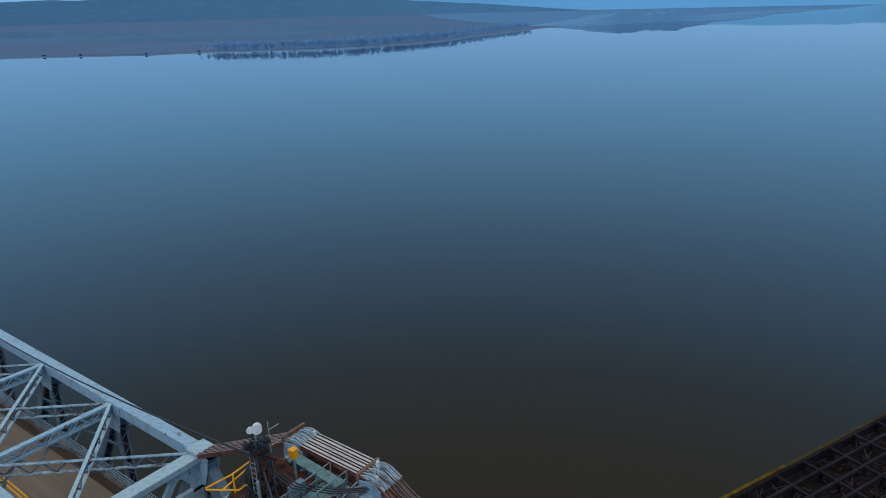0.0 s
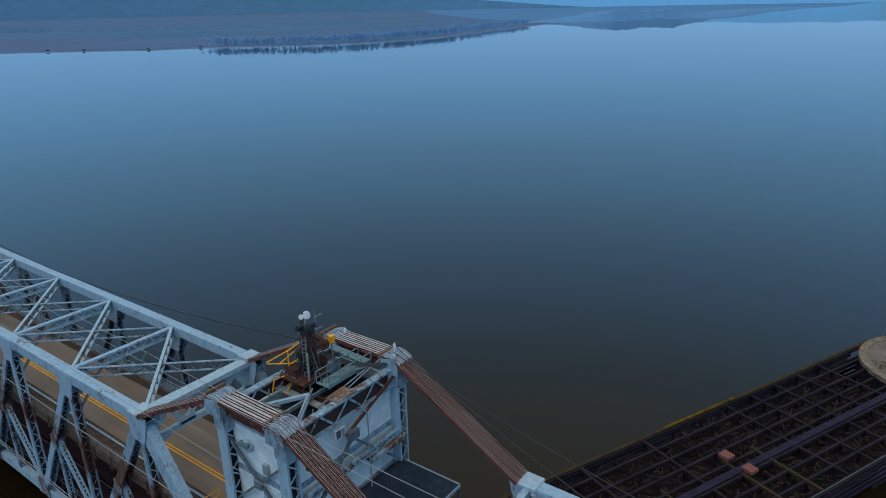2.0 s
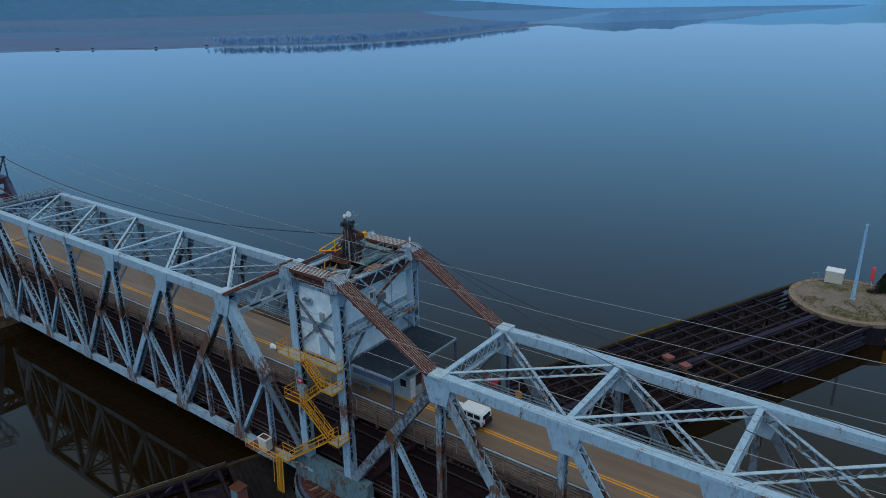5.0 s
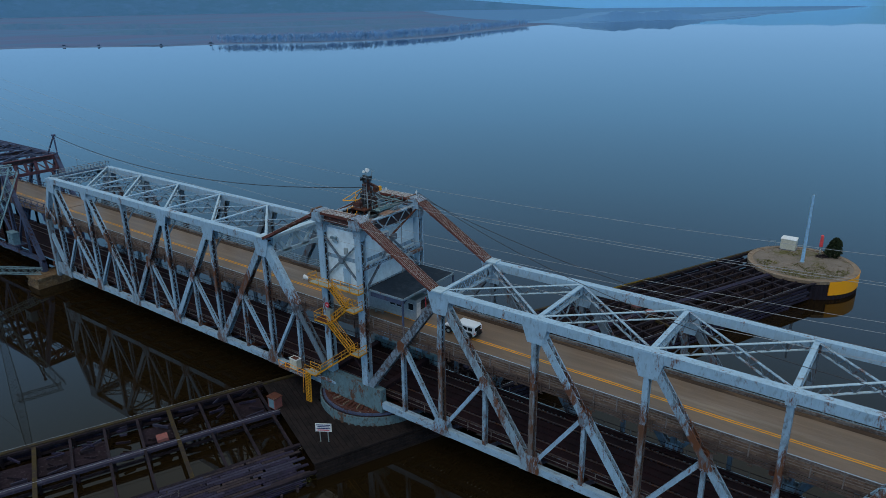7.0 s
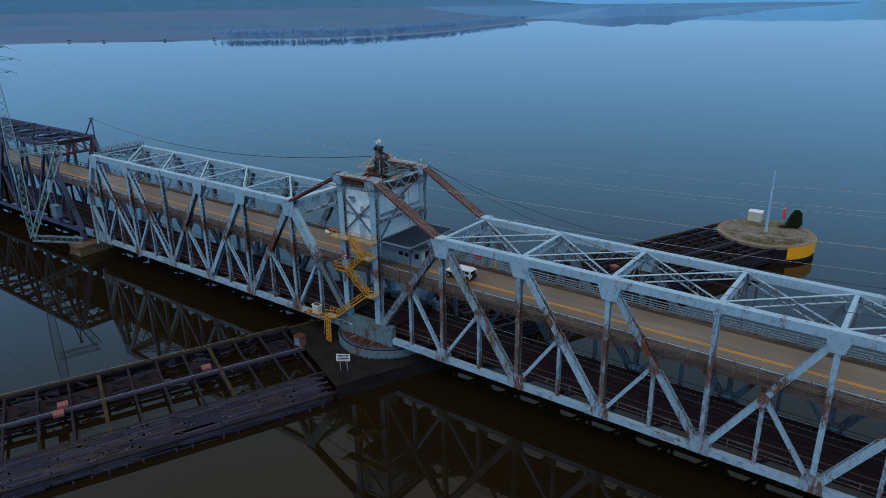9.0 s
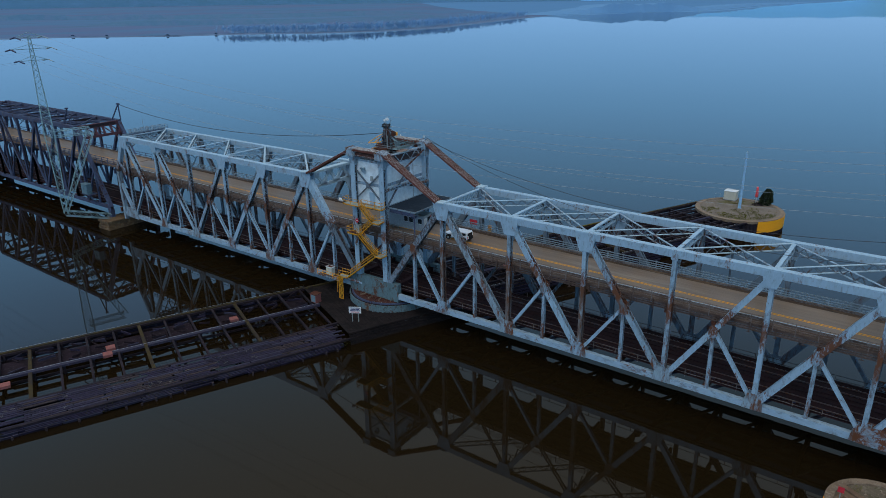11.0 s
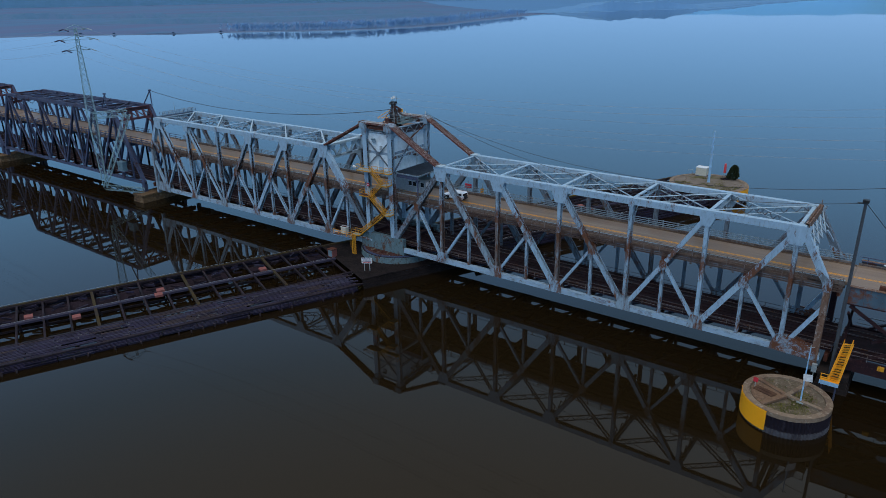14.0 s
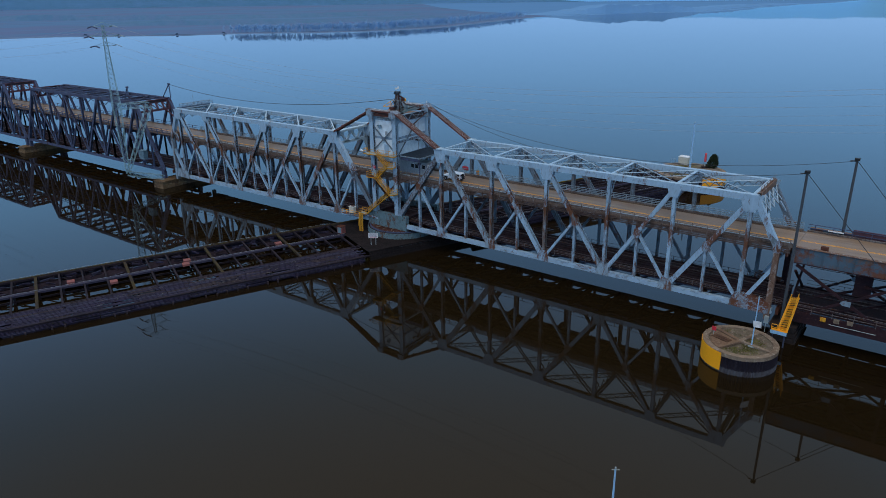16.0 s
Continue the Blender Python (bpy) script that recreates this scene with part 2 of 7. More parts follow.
side_board = material("weathered_side_boards", (0.118, 0.083, 0.070), 0.85, 0.0, (0.065, 0.042, 0.036), 0.48, 0.5, (0.20, 0.183, 0.175), 0.36, 2.0, 0.3, 12.0, (0.25, 1, 1.5))
# grime and the shade inside laced members, both put into one dark colour
hollow = material("shaded_soiled_insides", (0.055, 0.045, 0.05), 0.85, 0.0, (0.09, 0.045, 0.035), 0.45, 0.8, (0.03, 0.028, 0.032), 0.4, 2.0)
rail_paint = material("pale_rail_paint", (0.27, 0.35, 0.40), 0.6, 0.0, (0.16, 0.17, 0.17), 0.36, 0.8)
saddle_pale = material("pale_worn_saddle_bars", (0.40, 0.50, 0.60), 0.6, 0.0, (0.15, 0.10, 0.09), 0.45, 2.0, (0.62, 0.68, 0.72), 0.42, 2.5, stretch=(1, 4, 1))
teal_deck = material("teal_walkway_paint", (0.16, 0.27, 0.29), 0.65, 0.0, (0.12, 0.10, 0.09), 0.4, 0.9, (0.24, 0.34, 0.36), 0.36, 2.0)
rust_patch = material("heavily_rusted_plate", (0.25, 0.34, 0.42), 0.75, 0.0, (0.15, 0.060, 0.034), 0.62, 0.7, (0.28, 0.30, 0.33), 0.36, 1.1, grain=0.35)
marker_red = material("faded_signal_red", (0.85, 0.085, 0.095), 0.5, 0.0, (0.75, 0.16, 0.15), 0.35, 1.0)
rail_brown = material("brown_stained_rail", (0.19, 0.165, 0.155), 0.7, 0.0, (0.11, 0.07, 0.055), 0.45, 0.8)
# white sheet greyed: the canopy's shade is put into the colour
booth_shaded = material("shaded_booth_sheet", (0.40, 0.45, 0.49), 0.6, 0.0, (0.28, 0.3, 0.32), 0.36, 0.8)
link_edge = material("pale_bar_top_edges", (0.58, 0.55, 0.53), 0.5, 0.0, (0.24, 0.11, 0.075), 0.42, 0.9, (0.66, 0.65, 0.64), 0.4, 2.0, stretch=(0.4, 3, 1))
# hull colour tinted with the mist of distance
misty_boat = material("mist_tinted_hull", (0.06, 0.105, 0.165), 0.9, bump=0)
cell_rubble = material("damp_rubble_and_moss", (0.155, 0.125, 0.092), 0.9, 0.0, (0.065, 0.065, 0.028), 0.44, 0.35, (0.22, 0.19, 0.15), 0.40, 3.0, 0.6, 6.0)
paint_chord = material("pale_chord_paint", (0.33, 0.47, 0.59), 0.6, 0.0, RUST, 0.37, 0.45, (0.17, 0.21, 0.24), 0.40, 1.1, stretch=(0.8, 1.6, 1.3), grain=0.16)
silt = material("purple_grey_silt", (0.030, 0.022, 0.030), 0.9, 0.0, (0.02, 0.016, 0.02), 0.5, 0.5, (0.07, 0.06, 0.068), 0.35, 2.5, 0.5, 6.0)
car_white = material("white_car_paint", (0.92, 0.93, 0.94), 0.25, bump=0, grain=0.03)
tread_dark = material("worn_dark_tread", (0.16, 0.085, 0.02), 0.75, 0.0, (0.06, 0.04, 0.02), 0.5, 1.5)
timber_plank = material("dark_fender_plank", (0.036, 0.030, 0.060), 0.75, 0.0, (0.018, 0.015, 0.026), 0.5, 0.7, (0.060, 0.054, 0.045), 0.3, 1.6, 0.4, 9.0, (1, 1, 1), 0.35, 0.25)
hatch_red = material("faded_red_paint", (0.28, 0.10, 0.09), 0.8, 0.0, (0.18, 0.08, 0.07), 0.45, 1.0)
cell_mud = material("pale_dried_mud_on_piling", (0.10, 0.10, 0.112), 0.85, 0.0, (0.05, 0.046, 0.054), 0.46, 0.9, (0.15, 0.15, 0.16), 0.34, 2.5, stretch=(1, 1, 0.4))
slab_brown = material("brown_cracked_slab", (0.22, 0.14, 0.092), 0.9, 0.0, (0.14, 0.09, 0.063), 0.48, 0.5, (0.22, 0.17, 0.13), 0.36, 2.2, 0.5, 6.0)
cabinet_teal = material("pale_teal_cabinet_paint", (0.15, 0.25, 0.30), 0.6, 0.0, (0.12, 0.17, 0.19), 0.4, 0.8)
cell_wall = material("dark_sheet_pile", (0.022, 0.018, 0.026), 0.7, 0.0, (0.045, 0.038, 0.048), 0.4, 0.6)
weed_mat = material("dry_weeds", (0.20, 0.19, 0.055), 0.9, 0.0, (0.10, 0.10, 0.03), 0.55, 0.3)
mast_blue = material("pale_blue_pole", (0.33, 0.58, 0.82), 0.5)
pole_mat = material("dark_steel_pole", (0.07, 0.08, 0.09), 0.6)
# galvanised green made paler and bluer to carry the mist
pylon_mat = material("mist_paled_green_galvanised", (0.30, 0.46, 0.50), 0.6, 0.2)
girder_mix = material("blue_and_rust_plate", (0.085, 0.14, 0.185), 0.7, 0.0, (0.15, 0.062, 0.040), 0.50, 0.12, (0.16, 0.10, 0.07), 0.38, 0.5)
# far bank: the mist is put into these base colours
bark_far = material("mist_tinted_bark", (0.265, 0.475, 0.70), 0.95, bump=0, grain=0.05)
scrub_far = material("mist_tinted_scrub", (0.092, 0.190, 0.300), 0.95, 0.0, (0.104, 0.182, 0.296), 0.5, 0.02, bump=0, grain=0.08)
scrub_faint = material("mist_tinted_woods", (0.140, 0.300, 0.505), 0.95, 0.0, (0.133, 0.289, 0.49), 0.5, 0.01, bump=0, grain=0.05)
field = material("mist_tinted_floodplain", (0.100, 0.195, 0.325), 0.95, 0.0, (0.118, 0.168, 0.285), 0.5, 0.003, (0.080, 0.178, 0.27), 0.36, 0.006, 0, 1.0, (0.9, 0.35, 1), 0.06)
bluff_faint = material("mist_backdrop_far_bluff", (0.30, 0.66, 0.92), 0.95, 0.0, (0.29, 0.64, 0.90), 0.5, 0.002, bump=0, grain=0.02)
field_faint = material("mist_tinted_flats", (0.110, 0.246, 0.43), 0.95, 0.0, (0.106, 0.238, 0.415), 0.5, 0.003, bump=0, grain=0.03)
shore_sand = material("mist_tinted_mud", (0.150, 0.225, 0.345), 0.95, 0.0, (0.125, 0.20, 0.32), 0.5, 0.02, bump=0)

water_mat = bpy.data.materials.new("still_river_water")
water_mat.use_nodes = True
wnode, wlink = water_mat.node_tree.nodes, water_mat.node_tree.links
wb = wnode["Principled BSDF"]
wb.inputs["Base Color"].default_value = (0.0122, 0.0076, 0.0029, 1)
wb.inputs["Roughness"].default_value = 0.022
wb.inputs["IOR"].default_value = 1.33
wgeo = wnode.new("ShaderNodeNewGeometry")
# a slow swell, and fine ripples that come and go in long lanes
wmap = wnode.new("ShaderNodeMapping")
wmap.inputs["Rotation"].default_value, wmap.inputs["Scale"].default_value = (0, 0, radians(37)), (0.55, 1.5, 1.0)
wlink.new(wgeo.outputs["Position"], wmap.inputs["Vector"])


def water_noise(scale, detail, source):
    t = wnode.new("ShaderNodeTexNoise")
    t.inputs["Scale"].default_value, t.inputs["Detail"].default_value = scale, detail
    wlink.new(source, t.inputs["Vector"])
    return t.outputs["Fac"]


w_lane = wnode.new("ShaderNodeMapRange")
w_lane.inputs["From Min"].default_value, w_lane.inputs["From Max"].default_value = 0.42, 0.62
w_lane.inputs["To Min"].default_value, w_lane.inputs["To Max"].default_value = 0.25, 1.0
wlink.new(water_noise(0.03, 4.0, wmap.outputs["Vector"]), w_lane.inputs["Value"])
w_fine = wnode.new("ShaderNodeMath")
w_fine.operation = "MULTIPLY"
wlink.new(water_noise(1.1, 3.0, wmap.outputs["Vector"]), w_fine.inputs[0])
wlink.new(w_lane.outputs["Result"], w_fine.inputs[1])
w_sum = wnode.new("ShaderNodeMath")
w_sum.operation = "MULTIPLY_ADD"
w_sum.inputs[1].default_value = 0.45
wlink.new(w_fine.outputs[0], w_sum.inputs[0])
wlink.new(water_noise(0.35, 3.0, wgeo.outputs["Position"]), w_sum.inputs[2])
wbump = wnode.new("ShaderNodeBump")
wbump.inputs["Strength"].default_value, wbump.inputs["Distance"].default_value = 0.035, 0.05
wlink.new(w_sum.outputs[0], wbump.inputs["Height"])
wlink.new(wbump.outputs["Normal"], wb.inputs["Normal"])


# ---- mesh tools ----
class Shape:
    """Collects vertices and faces of one mesh."""

    def __init__(self):
        self.v, self.f = [], []
        self.inner = []

    def add(self, verts, faces):
        n = len(self.v)
        self.v += [tuple(p) for p in verts]
        self.f += [tuple(n + i for i in q) for q in faces]
        return self

    def frame_box(self, o, ax, ay, az):
        """A box centred on o with half axes ax, ay, az."""
        vs = [o + i * ax + j * ay + k * az for i in (-1, 1) for j in (-1, 1) for k in (-1, 1)]
        fs = [(0, 1, 3, 2), (4, 6, 7, 5), (0, 4, 5, 1), (2, 3, 7, 6), (0, 2, 6, 4), (1, 5, 7, 3)]
        return self.add(vs, fs)

    def second(self, before):
        """Give the faces added since there were that many the mesh's second material."""
        self.inner += list(range(before, len(self.f)))
        return self

    def box(self, x0, x1, y0, y1, z0, z1):
        return self.frame_box(Vector(((x0 + x1) / 2, (y0 + y1) / 2, (z0 + z1) / 2)), Vector(((x1 - x0) / 2, 0, 0)), Vector((0, (y1 - y0) / 2, 0)), Vector((0, 0, (z1 - z0) / 2)))

    def beam(self, p, q, w, h, side=(0, 1, 0)):
        """A bar from p to q, h wide along side and w deep across it."""
        p, q = Vector(p), Vector(q)
        d = (q - p).normalized()
        s = Vector(side)
        s = (s - d * s.dot(d)).normalized()
        u = d.cross(s)
        return self.frame_box((p + q) / 2, (q - p) / 2, s * h / 2, u * w / 2)

    def laced(self, p, q, w, h, side=(0, 1, 0), bar=0.1, plate=0.07, cover=False, pitch=None, solid=0.09, core=True):
        """A built-up member: two plates at the sides, laced together across both open faces."""
        p, q = Vector(p), Vector(q)
        length = (q - p).length
        d = (q - p) / length
        s = Vector(side)
        s = (s - d * s.dot(d)).normalized()
        u = d.cross(s)
        for j in (-1, 1):
            self.frame_box((p + q) / 2 + s * j * (h - plate) / 2, d * length / 2, s * plate / 2, u * w / 2)
            for k in (-1, 1):
                self.frame_box((p + q) / 2 + s * j * (h / 2 - plate - 0.05) + u * k * (w / 2 - 0.02), d * length / 2, s * 0.05, u * 0.02)
        # dark sheet added inside: shade and grime seen between the lacing bars
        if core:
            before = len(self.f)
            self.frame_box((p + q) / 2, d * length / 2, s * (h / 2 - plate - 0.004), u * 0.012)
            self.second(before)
        e = length * solid
        for k in (-1, 1):
            if cover and k == cover:
                self.frame_box((p + q) / 2 + u * k * (w / 2 + 0.015), d * length / 2, s * h / 2, u * 0.015)
                continue
            o = u * k * (w / 2 - 0.05)
            for a in (p + d * e / 2, q - d * e / 2):
                self.frame_box(a + o, d * e / 2, s * (h / 2 - plate), u * 0.02)
            count = max(2, round((length - 2 * e) / (pitch or h * 0.9)))
            step = (length - 2 * e) / count
            for i in range(count):
                t = 1 if i % 2 else -1
                a = p + d * (e + i * step) + s * t * (h / 2 - plate) + o
                c = p + d * (e + (i + 1) * step) - s * t * (h / 2 - plate) + o
                m = (c - a).normalized()
                self.frame_box((a + c) / 2, (c - a) / 2, m.cross(u) * bar / 2, u * 0.015)
        return self

    def tube(self, p, q, r, n=8, r2=None):
        p, q = Vector(p), Vector(q)
        d = (q - p).normalized()
        a = d.orthogonal().normalized()
        b = d.cross(a)
        r2 = r if r2 is None else r2
        ring = [(math.cos(2 * math.pi * i / n), math.sin(2 * math.pi * i / n)) for i in range(n)]
        vs = [p + (a * c + b * s) * r for c, s in ring] + [q + (a * c + b * s) * r2 for c, s in ring]
        fs = [(i, (i + 1) % n, n + (i + 1) % n, n + i) for i in range(n)] + [tuple(range(n))[::-1], tuple(range(n, 2 * n))]
        return self.add(vs, fs)

    def path(self, pts, r, n=6):
        """One continuous pipe through the points."""
        pts = [Vector(p) for p in pts]
        base = len(self.v)
        for i, p in enumerate(pts):
            d = (pts[min(i + 1, len(pts) - 1)] - pts[max(i - 1, 0)]).normalized()
            a = d.orthogonal().normalized()
            ref = Vector((0.13, 0.24, 0.96)) if abs(d.z) < 0.8 else Vector((0.96, 0.2, 0.1))
            a = (ref - d * ref.dot(d)).normalized()
            b = d.cross(a)
            self.v += [tuple(p + (a * math.cos(2 * math.pi * k / n) + b * math.sin(2 * math.pi * k / n)) * r) for k in range(n)]
        for i in range(len(pts) - 1):
            for k in range(n):
                self.f.append((base + i * n + k, base + i * n + (k + 1) % n, base + (i + 1) * n + (k + 1) % n, base + (i + 1) * n + k))
        self.f += [tuple(base + k for k in range(n))[::-1], tuple(base + (len(pts) - 1) * n + k for k in range(n))]
        return self

    def prism(self, outline, z0, z1):
        n = len(outline)
        vs = [(x, y, z0) for x, y in outline] + [(x, y, z1) for x, y in outline]
        fs = [(i, (i + 1) % n, n + (i + 1) % n, n + i) for i in range(n)] + [tuple(range(n))[::-1], tuple(range(n, 2 * n))]
        return self.add(vs, fs)

    def plate(self, outline, y0, y1):
        """An upright plate: outline in x and z, from y0 to y1."""
        n = len(outline)
        vs = [(x, y0, z) for x, z in outline] + [(x, y1, z) for x, z in outline]
        fs = [(i, (i + 1) % n, n + (i + 1) % n, n + i) for i in range(n)] + [tuple(range(n))[::-1], tuple(range(n, 2 * n))]
        return self.add(vs, fs)

    def mesh(self, name, mat, other=None):
        me = bpy.data.meshes.new(name)
        me.from_pydata(self.v, [], self.f)
        b = bmesh.new()
        b.from_mesh(me)
        bmesh.ops.recalc_face_normals(b, faces=b.faces)
        b.to_mesh(me)
        b.free()
        me.materials.append(mat)
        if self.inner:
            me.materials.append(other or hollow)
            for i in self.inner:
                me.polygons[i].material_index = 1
        return me


BASES = {}


def thing(name, at, label, category, group="", kind=""):
    """An Empty at the base of a thing."""
    ob = new(name)
    ob.empty_display_size = 0.5
    ob.matrix_basis = Matrix.Translation(at)
    BASES[ob] = Matrix.Translation(at)
    return tagged(ob, label, category, group, kind)


def part(name, shape, mat, parent, label="", other=None):
    """One mesh object under a thing or a part, its vertices given in the world."""
    ob = new(name, shape.mesh(name, mat, other))
    ob.parent = parent
    ob.matrix_parent_inverse = BASES[parent].inverted()
    BASES[ob] = BASES[parent] @ ob.matrix_parent_inverse
    return tagged(ob, label)


def piece(name, mesh, parent, m, label=""):
    """One more object on a shared mesh, at the pose m in the world."""
    ob = new(name, mesh)
    ob.parent = parent
    ob.matrix_parent_inverse = BASES[parent].inverted()
    ob.matrix_basis = m
    return tagged(ob, label)


def single(name, shape, mat, label, category, group="", kind=""):
    ob = new(name, shape.mesh(name, mat))
    return tagged(ob, label, category, group, kind)


# ---- plan ----
WATER = 1.7
YN, YF = -4.35, 6.6
YC = (YN + YF) / 2
ZT, ZB, ROAD, TRACK = 23.6, 6.0, 16.6, 7.2
NODES = [14.75 + 11.75 * k for k in range(6)]
END = 79.7
FLOW = Vector((0.447, 0.894, 0)).normalized()

# ---- water and far land ----
single("water", Shape().add([(-5000, -5000, WATER), (5000, -5000, WATER), (5000, 5000, WATER), (-5000, 5000, WATER)], [(0, 1, 2, 3)]), water_mat, "still dark brown river water mirroring the bridge and sky", "water", kind="structure")
shore = [(-5000, -4500), (-1500, -900), (-1180, 0), (-986, 384), (-900, 450), (-825, 505), (-795, 570), (-700, 640), (-645, 720), (-640, 830), (-650, 930), (-700, 1120), (-745, 1368), (-735, 1430), (-690, 1560), (-600, 1740), (-515, 1860), (-500, 2100), (-515, 2650), (-430, 3300), (-420, 4800), (-5000, 4800)]
cut = next(i for i, (x, y) in enumerate(shore) if y >= 1430)
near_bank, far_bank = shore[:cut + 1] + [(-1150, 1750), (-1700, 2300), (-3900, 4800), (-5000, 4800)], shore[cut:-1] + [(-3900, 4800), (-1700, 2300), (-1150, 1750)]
# land sheets whose colours carry the mist
for line, tone, words in ((near_bank, field, "flat winter floodplain on the far bank, mist painted into its colour"), (far_bank, field_faint, "farther floodplain, mist painted more strongly into its colour")):
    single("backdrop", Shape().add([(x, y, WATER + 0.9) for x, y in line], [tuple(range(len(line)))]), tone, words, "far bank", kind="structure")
for line, tone, words in ((shore[:cut + 1], shore_sand, "thin muddy shoreline of the far bank, tinted with mist"), (shore[cut:-1], scrub_faint, "low far shoreline in a mist-tinted colour")):
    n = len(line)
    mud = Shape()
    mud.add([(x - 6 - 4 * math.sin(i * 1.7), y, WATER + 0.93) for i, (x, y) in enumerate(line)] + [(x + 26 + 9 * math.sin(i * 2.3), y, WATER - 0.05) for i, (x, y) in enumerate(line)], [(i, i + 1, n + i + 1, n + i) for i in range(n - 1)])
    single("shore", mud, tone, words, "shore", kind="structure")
# arcs of bluffs in mist colour, added to hide the sky strip
for first, last, tone, words in ((0, 42, haze_hill, "backdrop bluffs added in the colour of blue mist"), (28, 62, bluff_faint, "farther backdrop bluffs added, colour paled to mist")):
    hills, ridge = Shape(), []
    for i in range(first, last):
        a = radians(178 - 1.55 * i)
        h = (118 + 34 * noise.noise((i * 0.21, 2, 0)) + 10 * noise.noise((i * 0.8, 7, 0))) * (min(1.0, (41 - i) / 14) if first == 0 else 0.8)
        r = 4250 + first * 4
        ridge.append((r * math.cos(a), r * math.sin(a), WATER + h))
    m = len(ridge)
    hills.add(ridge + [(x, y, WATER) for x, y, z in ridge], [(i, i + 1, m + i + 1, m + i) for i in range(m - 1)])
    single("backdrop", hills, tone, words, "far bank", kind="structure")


# ---- the swing span ----
swing = thing("swing_bridge", (0, YC, WATER + 2), "blue-grey painted steel swing span on a round pivot pier", "bridge")


def solid(name, p, q, w, h, mat=paint, side=(0, 1, 0), label=""):
    return part(name, Shape().beam(p, q, w, h, side), mat, swing, label)


def laced(name, p, q, w, h, mat=paint, side=(0, 1, 0), label="", cover=False, pitch=None, bar=0.1, core=True):
    return part(name, Shape().laced(p, q, w, h, side, cover=cover, pitch=pitch, bar=bar, core=core), mat, swing, label)


def lattice_girder(name, p, q, depth, mat=paint, flange=0.28, bar=0.13, bay=0.9):
    """An open web girder hanging below the line p to q: two flanges with crossed bars between."""
    p, q = Vector(p), Vector(q)
    d = (q - p).normalized()
    side = Vector((-d.y, d.x, 0)).normalized()
    drop = Vector((0, 0, -depth))
    sh = Shape()
    sh.beam(p, q, 0.07, flange, side)
    sh.beam(p + drop, q + drop, 0.07, flange, side)
    length = (q - p).length
    count = max(3, round(length / bay))
    for i in range(count):
        a, c = p + d * length * i / count, p + d * length * (i + 1) / count
        ends = ((a, c + drop),) if i % 2 else ((a + drop, c),)
        for u, v in ends:
            m = (v - u).normalized()
            before = len(sh.f)
            sh.frame_box((u + v) / 2, (v - u) / 2, m.cross(side).normalized() * bar / 2, side * 0.02)
            sh.second(before)
    for o in (0.0, length):
        sh.frame_box(p + d * (0.3 if o == 0 else length - 0.3) + drop / 2, d * 0.3, side * 0.025, drop / 2)
    return part(name, sh, mat, swing, "", paint_far)


def gusset(x, z, outline, y, name="gusset_plate", mat=paint, t=0.42):
    for j in (-1, 1):
        part(name, Shape().plate([(x + a, z + b) for a, b in outline], y + j * t - 0.03, y + j * t + 0.03), mat, swing)


# the two arms hang a little unevenly from the tower
ARM_TOP = {-1: 24.15, 1: 23.5}
ARM_NODES = {-1: NODES, 1: [14.9, 26.9, 38.65, 50.6, 61.85, 73.5]}


